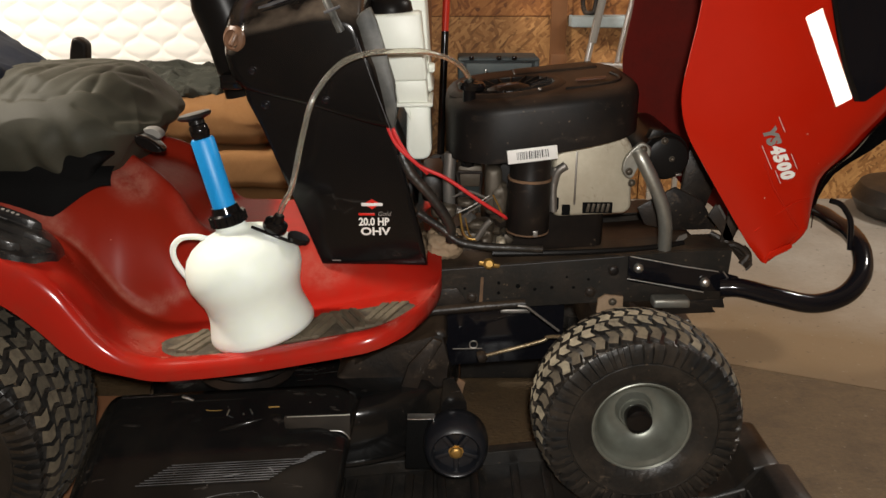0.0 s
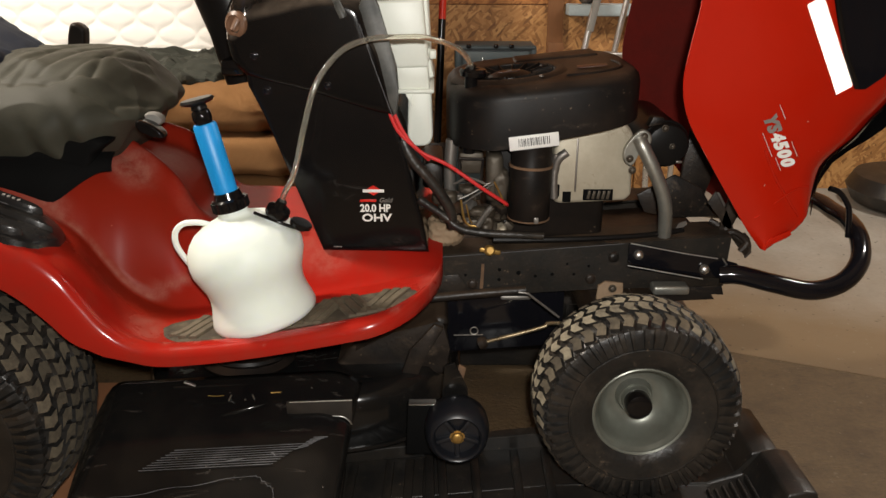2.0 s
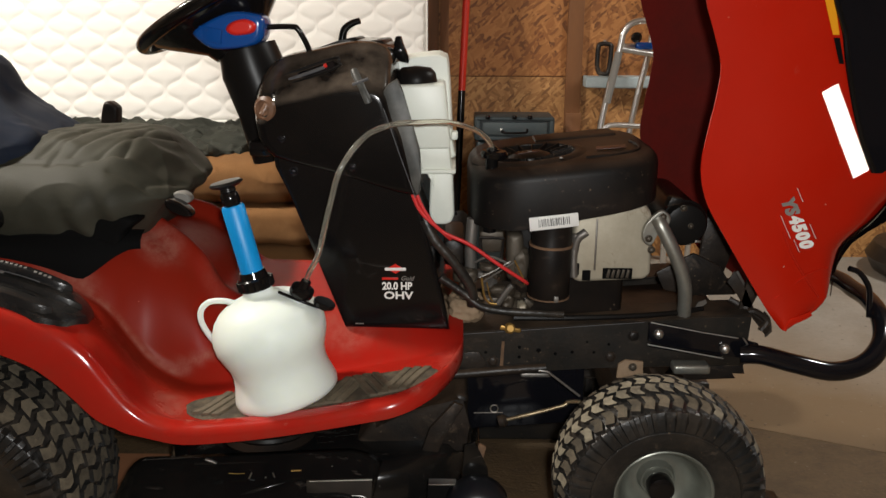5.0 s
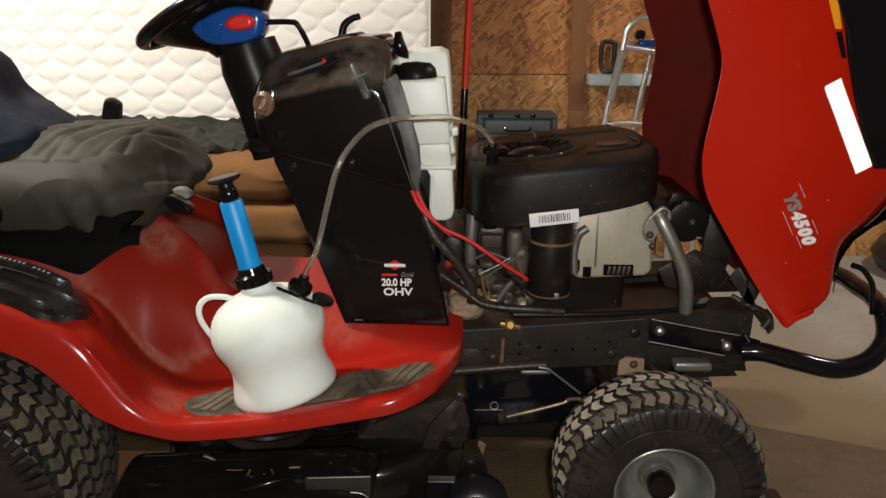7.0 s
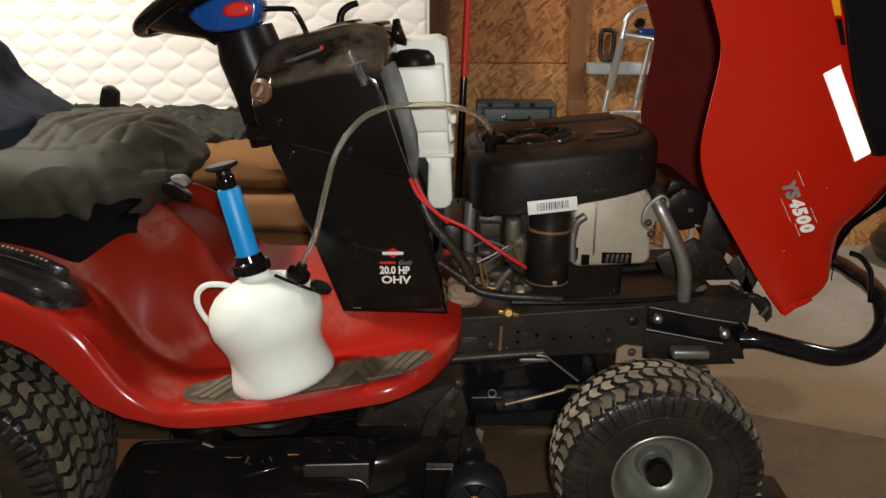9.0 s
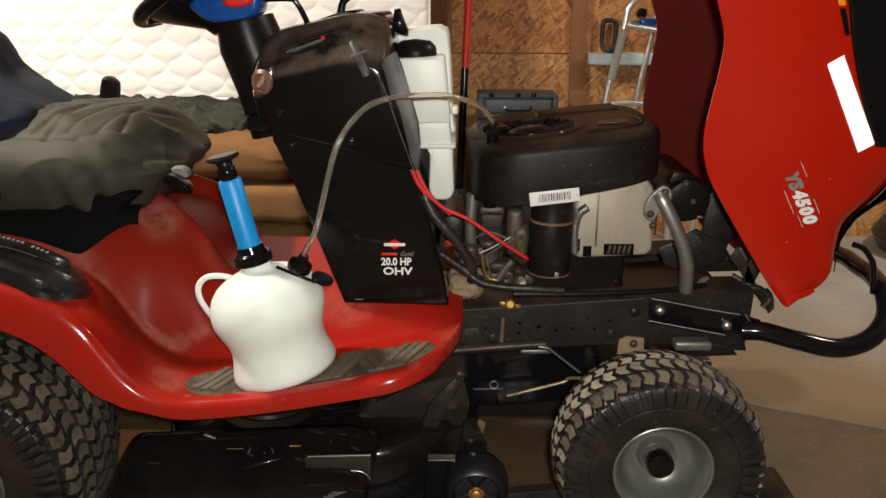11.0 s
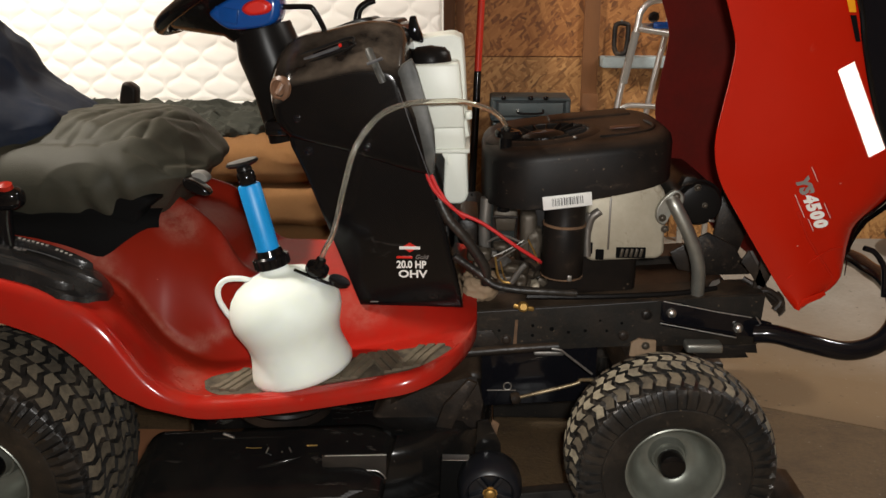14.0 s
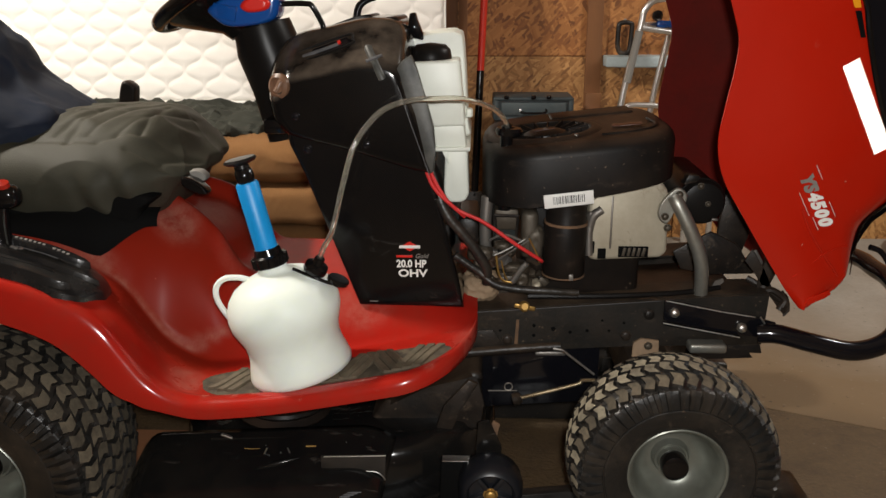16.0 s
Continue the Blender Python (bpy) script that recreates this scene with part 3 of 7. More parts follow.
def graph(points):
    """A smooth curve through (x, value) points."""
    xs, ys = [p[0] for p in points], [p[1] for p in points]
    slopes = [(ys[min(i + 1, len(xs) - 1)] - ys[max(i - 1, 0)]) / (xs[min(i + 1, len(xs) - 1)] - xs[max(i - 1, 0)]) for i in range(len(xs))]

    def value(x):
        x = min(max(x, xs[0]), xs[-1])
        i = max(k for k in range(len(xs) - 1) if xs[k] <= x)
        h = xs[i + 1] - xs[i]
        t = (x - xs[i]) / h
        return ((2 * t**3 - 3 * t**2 + 1) * ys[i] + (t**3 - 2 * t**2 + t) * h * slopes[i] + (3 * t**2 - 2 * t**3) * ys[i + 1] + (t**3 - t**2) * h * slopes[i + 1])

    return value


def ease(a, b, x):
    t = min(max((x - a) / (b - a), 0), 1)
    return t * t * (3 - 2 * t)


def text(name, words, height, m, material, parent, shear=0.0, bold=0.0, label=""):
    """Letters of the built-in font as a thin mesh; m maps the text's plane into the world."""
    cu = bpy.data.curves.new("letters", "FONT")
    cu.body, cu.size, cu.extrude, cu.shear, cu.offset = words, height, 0.0006, shear, bold
    cu.resolution_u = 3
    tmp = bpy.data.objects.new("letters", cu)
    scene.collection.objects.link(tmp)
    bpy.context.view_layer.update()
    me = bpy.data.meshes.new_from_object(tmp)
    bpy.data.objects.remove(tmp)
    bpy.data.curves.remove(cu)
    bm = bmesh.new()
    bm.from_mesh(me)
    bpy.data.meshes.remove(me)
    return part(name, moved(bm, m), material, parent, label, flat=True)


def bolt(centre, r, h, axis=(0, -1, 0)):
    return lathe([(0, 0), (r * 1.25, 0), (r * 1.25, h * 0.18), (r, h * 0.2), (r, h * 0.6), (r * 0.85, h * 0.82), (r * 0.5, h * 0.97), (0, h)], centre, axis, 14)


FACE = Matrix(((1, 0, 0, 0), (0, 0, -1, 0), (0, 1, 0, 0), (0, 0, 0, 1)))  # x right, up = z, towards -y

# ---- the garage ----
WALL_Y = 3.80


def setting(name, bm, material, label, category, flat=True):
    ob = part(name, bm, material, None, "", flat=flat)
    return tagged(ob, label, category, kind="structure")




def slab(corners, z0, z1):
    return loft([[(x, y, z0) for x, y in corners], [(x, y, z1) for x, y in corners]])


def joint_y(x):
    """The joint between the two slabs runs askew to the wall."""
    return 2.095 - 0.42 * (x - 0.8)


setting("floor", slab([(-4, joint_y(-4) + 0.001), (4, joint_y(4) + 0.001), (4, 5), (-4, 5)], -0.12, 0), CONCRETE, "pale worn concrete floor slab by the wall", "floor")
setting("floor_near", slab([(-4, -3), (4, -3), (4, joint_y(4) - 0.001), (-4, joint_y(-4) - 0.001)], -0.12, -0.001), BROWN_SLAB, "brown concrete floor slab under the tractor", "floor")
setting("floor_joint", slab([(-4, joint_y(-4) - 0.001), (4, joint_y(4) - 0.001), (4, joint_y(4) + 0.001), (-4, joint_y(-4) + 0.001)], -0.12, -0.003), BROWN_SLAB, "dark joint between two concrete slabs", "floor joint")
wall_north = setting("wall_north", box(-4, 4, WALL_Y + 0.012, WALL_Y + 0.15, 0, 2.7, 0), STUD, "unfinished garage wall of studs and pressed wood boards", "wall")
# Unseen walls and ceiling close the room; their dark tone limits bounced light.
setting("wall_south", box(-4, 4, -3.15, -3, 0, 2.7, 0), PLASTER, "plain unseen board wall added behind the camera", "wall")
setting("wall_west", box(-4.15, -4, -3, 5, 0, 2.7, 0), PLASTER, "plain unseen board side wall added to close the room", "wall")
setting("wall_east", box(4, 4.15, -3, 5, 0, 2.7, 0), PLASTER, "plain unseen board side wall added to close the room", "wall")
setting("ceiling", box(-4.15, 4.15, -3.15, 5, 2.7, 2.8, 0), PLASTER, "plain unseen board ceiling added to close the room", "ceiling")
SEAM = 0.853
for x0 in (-3.9, -1.48, 0.94):
    x1 = min(x0 + 2.415, 3.9)
    part("board", box(x0, x1, WALL_Y, WALL_Y + 0.011, SEAM + 0.002, 2.07, 0.001, 1), OSB, wall_north)
    part("board", box(x0, x1, WALL_Y, WALL_Y + 0.011, 2.075, 2.7, 0.001, 1), OSB, wall_north)
    part("board", box(x0, x1, WALL_Y - 0.003, WALL_Y + 0.011, 0.0, SEAM - 0.002, 0.001, 1), OSB_PALE, wall_north)
for x in (-1.3, -0.13, 0.52, 1.6):
    part("stud", box(x - 0.035, x + 0.035, WALL_Y - 0.025, WALL_Y - 0.003, 0, 2.7, 0.002), STUD, wall_north)
part("stud", box(-0.088, -0.05, WALL_Y - 0.05, WALL_Y - 0.003, 0, 2.7, 0.002), STUD, wall_north)
part("block", box(0.49, 0.56, WALL_Y - 0.04, WALL_Y - 0.026, 0.3, 0.69, 0.002), STUD, wall_north)

# ---- things along the wall ----


def rumpled(bm, amount, scale, seed, sharpness=1.0):
    for v in bm.verts:
        p = v.co * scale + Vector((seed, seed * 1.7, seed * 0.3))
        d = noise.noise(p) * 0.6 + (1 - abs(noise.noise(p * 1.9 + Vector((4, 1, 7)))) * 2) * 0.4 * sharpness
        v.co += v.normal * d * amount
    return bm


def softened(bm, times, factor=0.5):
    for _ in range(times):
        bmesh.ops.smooth_vert(bm, verts=bm.verts, factor=factor, use_axis_x=True, use_axis_y=True, use_axis_z=True)
    bm.normal_update()
    return bm


def creased(bm, amount, scale, seed):
    """Narrow folds in cloth, running between smooth swells."""
    for v in bm.verts:
        p = v.co * scale + Vector((seed, -seed, seed * 2))
        p = p + noise.noise_vector(p * 0.7) * 0.6
        v.co += v.normal * amount * ((1 - abs(noise.noise(p))) ** 7 - 0.35)
    return bm


def pillow(x0, x1, y0, y1, z0, z1, n=24, power=3.2, wrinkle=0.01, wscale=9, seed=1.0):
    """A stuffed cushion: a rounded box of cloth with soft folds."""
    bm = bmesh.new()
    bmesh.ops.create_cube(bm, size=2)
    bmesh.ops.subdivide_edges(bm, edges=bm.edges[:], cuts=n, use_grid_fill=True)
    c = Vector(((x0 + x1) / 2, (y0 + y1) / 2, (z0 + z1) / 2))
    h = Vector(((x1 - x0) / 2, (y1 - y0) / 2, (z1 - z0) / 2))
    for v in bm.verts:
        p = v.co
        k = (abs(p.x) ** power + abs(p.y) ** power + abs(p.z) ** power) ** (1 / power)
        q = p / k
        v.co = Vector((c.x + q.x * h.x, c.y + q.y * h.y, c.z + q.z * h.z))
    bm.normal_update()
    return rumpled(bm, wrinkle, wscale, seed)


couch = thing("couch", (-1.3, 3.1, 0), "brown corduroy couch loaded with bedding against the wall", "couch")
part("base", box(-2.35, -0.28, 2.66, 3.5, 0.06, 0.36, 0.03, 3), CORD, couch)
for x0, x1, s in ((-2.2, -1.3, 1.0), (-1.28, -0.36, 5.0)):
    part("seat_cushion", softened(creased(pillow(x0, x1, 2.60, 3.3, 0.36, 0.52, 50, 5, 0.010, 5, s), 0.008, 5, s + 1), 2), CORD, couch)
    part("top_cushion", softened(creased(pillow(x0 - 0.02, x1 + 0.03, 2.60, 3.25, 0.50, 0.675, 60, 3.4, 0.010, 5, s + 2), 0.008, 5, s), 2), CORD, couch)
part("back", pillow(-2.35, -0.28, 3.42, 3.62, 0.3, 0.75, 20, 6, 0.01, 6, 3.0), CORD, couch)
for x0 in (-2.3, -0.4):
    for y0 in (2.7, 3.42):
        part("foot", box(x0, x0 + 0.06, y0, y0 + 0.06, 0, 0.07, 0.006), STUD, couch)


def quilted(x0, x1, z0, z1, y_of, nx, nz, pitch=0.0785, tall=0.128, depth=0.0072):
    rows = []
    for j in range(nz + 1):
        z = z0 + (z1 - z0) * j / nz
        row = []
        for i in range(nx + 1):
            x = x0 + (x1 - x0) * i / nx
            best = 9.0
            ph = 2 * math.pi * (z - z0 - 0.062) / tall
            x_ = x + 1.132 + pitch * 1.5
            k0 = math.floor(x_ / pitch)
            for k in range(k0 - 1, k0 + 3):
                s = k * pitch + (1 if k % 2 else -1) * pitch * 0.44 * math.tanh(1.0 * math.cos(ph)) / 0.762
                slope = 1 + (pitch * 0.44 * 2.62 * math.pi / tall * math.sin(ph) / math.cosh(math.cos(ph)) ** 2) ** 2
                best = min(best, abs(x_ - s) / math.sqrt(slope))
            e = min((x - x0), (x1 - x), (z - z0), (z1 - z))
            best = min(best, max(e, 0) * 0.8)
            h = depth * (1 - math.exp(-best / 0.013)) - 0.012 * math.exp(-max(e, 0) / 0.02)
            row.append((x, y_of(z) - h, z))
        rows.append(row)
    return loft(rows, closed=False)


mattress = thing("mattress", (-1.15, 3.45, 0.695), "white quilted mattress standing on its side on the couch", "mattress")
MZ0, MZ1, MX0, MX1 = 0.697, 1.72, -2.2, -0.135


def lean(z):
    return 3.36 + (z - MZ0) * 0.1


part("quilted_face", quilted(MX0, MX1, MZ0, MZ1, lean, 420, 200), TICKING, mattress, sharp=80)
side = box(MX0 + 0.004, MX1 - 0.004, 0, 0.2, MZ0 + 0.004, MZ1 - 0.004, 0.012, 3)
for v in side.verts:
    v.co.y += lean(v.co.z) + 0.004
part("border", side, TICKING, mattress)
part("piping", tube([(x, lean(z) - 0.004, z) for x, z in ((MX0, MZ0), (MX1, MZ0), (MX1, MZ1), (MX0, MZ1), (MX0, MZ0))], 0.008, 8, smooth=False), TICKING, mattress)

cover = pillow(-2.1, -0.55, 2.70, 3.34, 0.655, 0.697, 130, 5, 0.0, 7, 11.0)
rumpled(cover, 0.02, 6, 11.0, 1.0)
cover.normal_update()
creased(cover, 0.035, 7, 3.0)
softened(cover, 1)
creased(cover, 0.018, 14, 5.0)
rumpled(cover, 0.008, 18, 4.0, 1.0)
softened(cover, 1)
blanket = part("blanket", cover, BLANKET, None)
tagged(blanket, "rumpled dark grey blanket lying on the couch", "blanket")

rake = thing("garden_tool", (0.0, 3.65, 0), "red fibreglass tool handle with black grip leaning on the wall", "garden tool")
part("handle", tube([(0.010, 3.65, 0.80), (0.055, 3.72, 1.85)], 0.0155, 14, smooth=False), POLE, rake)
part("grip", tube([(0.010, 3.65, 0.801), (-0.012, 3.6, 0.25)], 0.0165, 14, smooth=False), BLACK, rake, "black grip")
part("blade", prism([(-0.12, 0.0), (0.09, 0.0), (0.10, 0.2), (0.02, 0.27), (-0.04, 0.27), (-0.13, 0.2)], 3.585, 3.60, 0.003), CHASSIS, rake, "dark steel blade")

case = thing("plastic_case", (0.25, 3.6, 0), "dark teal plastic storage case with latches by the wall", "case")
part("body", box(0.075, 0.43, 3.5, 3.74, 0, 0.60, 0.015, 3), TEAL, case)
lid = part("lid", box(0.065, 0.408, 3.495, 3.70, 0.603, 0.704, 0.010, 3), TEAL, case)
for x0, x1, z0, z1 in ((0.072, 0.402, 0.690, 0.702), (0.072, 0.088, 0.610, 0.690), (0.386, 0.402, 0.610, 0.690), (0.072, 0.402, 0.606, 0.620)):
    part("rim_bar", box(x0, x1, 3.486, 3.4945, z0, z1, 0.003), TEAL, lid)
part("lid_panel", box(0.10, 0.375, 3.490, 3.4945, 0.628, 0.682, 0.004), TEAL_PALE, lid, "paler worn panel in the lid")
for x in (0.12, 0.235, 0.30):
    part("latch", box(x - 0.010, x + 0.010, 3.480, 3.4945, 0.696, 0.712, 0.003), BLACK, lid)
part("handle", tube([(0.18, 3.482, 0.655), (0.19, 3.474, 0.640), (0.28, 3.474, 0.640), (0.29, 3.482, 0.655)], 0.005, 8), BLACK, lid)
part("front_panel", box(0.11, 0.375, 3.49, 3.499, 0.32, 0.55, 0.006), TEAL, case)

walker = thing("walking_frame", (0.75, 3.5, 0), "folded aluminium walking frame with grey hand grips", "walking frame")
T = 0.0135
part("side_frame", tube([(0.545, 3.5, 0.0), (0.60, 3.5, 0.63), (0.665, 3.5, 0.979), (0.682, 3.5, 1.06), (0.735, 3.5, 1.10), (0.86, 3.5, 1.092), (0.93, 3.5, 1.04), (0.90, 3.5, 0.6), (0.92, 3.5, 0.0)], T, 12), ALU, walker)
part("side_frame", tube([(0.70, 3.62, 0.0), (0.755, 3.62, 0.62), (0.815, 3.62, 0.96), (0.83, 3.62, 1.05), (0.87, 3.62, 1.08), (0.99, 3.62, 1.07), (1.05, 3.62, 1.0), (1.06, 3.62, 0.0)], T, 12), ALU, walker)
part("hand_grip", tube([(0.775, 3.5, 1.098), (0.87, 3.5, 1.09)], 0.018, 12, smooth=False), FOAM, walker, "grey foam hand grip")
part("sleeve", tube([(0.625, 3.5, 0.765), (0.664, 3.5, 0.975)], 0.0165, 12, smooth=False), FOAM, walker, "dull grey tube sleeve")
part("cross_bar", tube([(0.67, 3.5, 0.988), (0.82, 3.5, 0.966), (0.9, 3.5, 0.96)], 0.012, 10), ALU, walker)
part("cross_bar", tube([(0.605, 3.5, 0.635), (0.63, 3.5, 0.662), (0.67, 3.5, 0.672), (0.80, 3.5, 0.665), (0.9, 3.5, 0.66)], 0.0115, 10), ALU, walker)
part("front_bar", tube([(0.68, 3.5, 1.0), (0.78, 3.6, 1.0), (0.83, 3.62, 1.0)], 0.011, 10), ALU, walker)
part("button", lathe([(0, 0), (0.022, 0), (0.022, 0.02), (0.012, 0.03), (0, 0.03)], (0.735, 3.52, 1.035), (0, -1, 0), 16), BLACK, walker, "black folding button")
part("pad", box(0.74, 0.86, 3.53, 3.56, 0.985, 1.015, 0.006), BLUEP, walker, "blue plastic pad")

shelf = thing("wall_ledge", (0.75, 3.74, 0.83), "narrow ledge wrapped in pale blue tape on the wall", "ledge")
wrap = box(0.565, 1.0, 3.70, 3.796, 0.812, 0.858, 0.004)
bmesh.ops.subdivide_edges(wrap, edges=wrap.edges[:], cuts=5, use_grid_fill=True)
wrap.normal_update()
part("strip", rumpled(wrap, 0.006, 22, 2.0), TAPE, shelf)
hook = thing("tool_hanger", (0.65, 3.76, 0.93), "black plastic loop handle hanging on the wall", "hanger")
part("loop", tube([(0.622, 3.77, 0.90), (0.624, 3.77, 0.985), (0.640, 3.77, 1.0), (0.672, 3.77, 0.998), (0.682, 3.77, 0.98), (0.676, 3.77, 0.885), (0.66, 3.77, 0.868), (0.634, 3.77, 0.872), (0.622, 3.77, 0.90)], 0.011, 10, 4), CHASSIS, hook)
part("peg", tube([(0.65, 3.80, 1.0), (0.65, 3.765, 1.012)], 0.006, 8, smooth=False), STEEL, hook)

boots = thing("spare_tyre", (2.16, 3.5, 0), "black rubber tyre lying on the floor near the wall", "tyre")
part("tyre", lathe([(0.14, 0.02), (0.2, 0.0), (0.28, 0.02), (0.31, 0.08), (0.28, 0.14), (0.2, 0.16), (0.14, 0.14), (0.14, 0.02)], (2.16, 3.50, 0), (0, 0, 1), 36), RUBBER, boots)

# ---- ramps under the front wheels ----


def ramp(y0, y1):
    base = thing("wheel_ramp", ((0.2), (y0 + y1) / 2, 0), "black moulded plastic drive-on wheel ramp on the floor", "ramp", "ramps under the front wheels")
    side_line = [(-0.62, 0.0), (0.66, 0.0), (0.662, 0.10), (0.655, 0.168), (0.63, 0.172), (0.60, 0.165), (0.575, 0.115), (0.52, 0.092), (0.22, 0.092), (-0.60, 0.012)]
    ym = y0 + 0.14
    part("body", prism(side_line, ym, y1, 0.008, 3), RAMPM, base)
    part("near_half", prism([(x + (0.014 if x > 0.56 else 0), z + (0.006 if z > 0.15 else 0)) for x, z in side_line], y0, ym - 0.0005, 0.008, 3), RAMPM, base)
    for yy in (y0 + 0.012, y1 - 0.012):
        part("side_rail", prism([(-0.58, 0.012), (0.2, 0.09), (0.56, 0.092), (0.56, 0.118), (0.2, 0.122), (-0.58, 0.04)], yy - 0.014, yy + 0.014, 0.006), RAMPM, base)
    rng = random.Random(int(y0 * 100))
    for i in range(16):
        x = -0.5 + i * 0.045
        z = 0.012 + (x + 0.60) / 0.82 * 0.08
        part("grip_bar", moved(box(-0.009, 0.009, y0 + 0.04, y1 - 0.04, -0.008, 0.010, 0.003), Matrix.Translation((x, 0, z)) @ pose(0, 0, 0, 0, -5.6, rng.uniform(-2, 2))), RAMPM, base)
    for i in range(6):
        x = 0.515 + i * 0.014
        z = 0.094 + max(0, x - 0.53) * 0.55
        part("stop_rib", box(x - 0.003, x + 0.003, y0 + 0.03, y0 + 0.12, z - 0.01, z + 0.005, 0.002, 1), RAMPM, base)
    return base


ramp(1.20, 1.50)
ramp(2.00, 2.30)

card = part("cardboard_sheet", box(-1.25, -0.5, 1.4, 1.90, 0.0, 0.006, 0.001, 1), CARD, None)
tagged(card, "tan cardboard sheet lying on the floor under the tractor", "cardboard")

# ---- the lawn tractor ----
MID = 1.75
tractor = thing("lawn_tractor", (-0.3, MID, 0), "red and black lawn tractor on ramps with its hood raised", "lawn tractor")

# wheels


def tyre_wheel(name, cx, cz, y0, y1, big, rim_r, count, columns, near, lug_h, lug):
    """A turf tyre on a dished steel wheel; near: its outer side faces -y."""
    w, mid = (y1 - y0) / 2, (y0 + y1) / 2
    s = -1 if near else 1

    def crown(a):
        return big - 0.095 * big * abs(a) ** 2.3

    c = (cx, mid, cz)
    ax = (0, s, 0)
    dish = [(rim_r * 0.97, -w * 0.9), (rim_r + 0.004, w * 0.74), (rim_r + 0.003, w * 0.83), (rim_r, w * 0.855), (rim_r - 0.0035, w * 0.83), (rim_r - 0.005, w * 0.76), (rim_r - 0.0085, w * 0.72), (rim_r - 0.010, w * 0.66),
            (rim_r * 0.86, w * 0.58), (rim_r * 0.84, w * 0.46), (rim_r * 0.80, w * 0.30), (rim_r * 0.745, w * 0.17), (rim_r * 0.68, w * 0.08), (rim_r * 0.62, w * 0.025), (rim_r * 0.55, -w * 0.02), (rim_r * 0.45, -w * 0.045),
            (rim_r * 0.40, -w * 0.03), (rim_r * 0.375, w * 0.10), (rim_r * 0.345, w * 0.17), (rim_r * 0.31, w * 0.16), (rim_r * 0.295, w * 0.20), (rim_r * 0.285, w * 0.30), (0, w * 0.30)]
    wheel = part(name, lathe(dish, c, ax, 56), RIM, tractor, "silver painted steel wheel")
    prof = [(rim_r - 0.002, -w * 0.80), (rim_r + 0.012, -w * 0.93)]
    side_n = 7
    for k in range(side_n + 1):
        t = k / side_n
        prof.append((rim_r + 0.02 + (big * 0.90 - rim_r - 0.02) * t, -w * (0.95 + 0.05 * math.sin(math.pi * t))))
    for k in range(13):
        a = -0.95 + 1.9 * k / 12
        prof.append((crown(a), a * w * 0.98))
    prof += [(r, -h) for r, h in prof[side_n + 2::-1]]
    part("tyre", lathe(prof, c, ax, 72), RUBBER, wheel, "worn black rubber tyre")
    hub = [(0, w * 0.30), (rim_r * 0.275, w * 0.30), (rim_r * 0.285, w * 0.52), (rim_r * 0.265, w * 0.62), (rim_r * 0.20, w * 0.66), (rim_r * 0.12, w * 0.665), (0, w * 0.66)]
    part("hub_cap", lathe(hub, c, ax, 24), BLACK, wheel, "black plastic hub cap")
    bm = bmesh.new()

    def spot(ang, a, up):
        r = crown(max(-1, min(1, a))) + up
        return (cx + r * math.cos(ang), mid + a * w * 0.98, cz + r * math.sin(ang))

    def block(poly, h, skin, top=0.95):
        m = len(poly)
        cen_a, cen_s = sum(q[0] for q in poly) / m, sum(q[1] for q in poly) / m
        lo = [bm.verts.new(spot(a, b, -0.003)) for a, b in poly]
        hi = [bm.verts.new(spot(cen_a + (a - cen_a) * top, cen_s + (b - cen_s) * top, h)) for a, b in poly]
        for quad in ((hi[0], hi[1], hi[2], hi[5]), (hi[2], hi[3], hi[4], hi[5])):
            bm.faces.new(quad).material_index = skin
        for i in range(m):
            bm.faces.new((lo[i], lo[(i + 1) % m], hi[(i + 1) % m], hi[i])).material_index = 1

    step = 2 * math.pi / count
    rng = random.Random(count)
    pitch = 1.86 / columns
    for j in range(columns):
        for i in range(count):
            a = (i + 0.5 * (j % 2) + rng.uniform(-0.02, 0.02)) * step
            b0 = -0.93 + pitch * j
            h = lug_h * rng.uniform(0.8, 1.05)
            w_, bend, tip = step * 0.355 * rng.uniform(0.95, 1.04), step * 0.13, pitch * 0.09
            k = 1 if j % 2 else -1
            poly = [(a - w_ - k * bend, b0 + 0.09 * pitch - tip), (a + w_ - k * bend, b0 + 0.09 * pitch + tip), (a + w_ + k * bend, b0 + pitch * 0.52),
                    (a + w_ - k * bend * 0.4, b0 + pitch * 0.91 + tip), (a - w_ - k * bend * 0.4, b0 + pitch * 0.91 - tip), (a - w_ + k * bend, b0 + pitch * 0.48)]
            block([(p, max(-0.98, min(0.98, q))) for p, q in poly], h, 2 if j in (0, columns - 1) and rng.random() < 0.75 else 0)
    tread = part("tread", bm, lug, wheel, "dusty tread blocks with zigzag grooves")
    tread.data.materials.append(RUBBER)
    tread.data.materials.append(LUG_DARK)
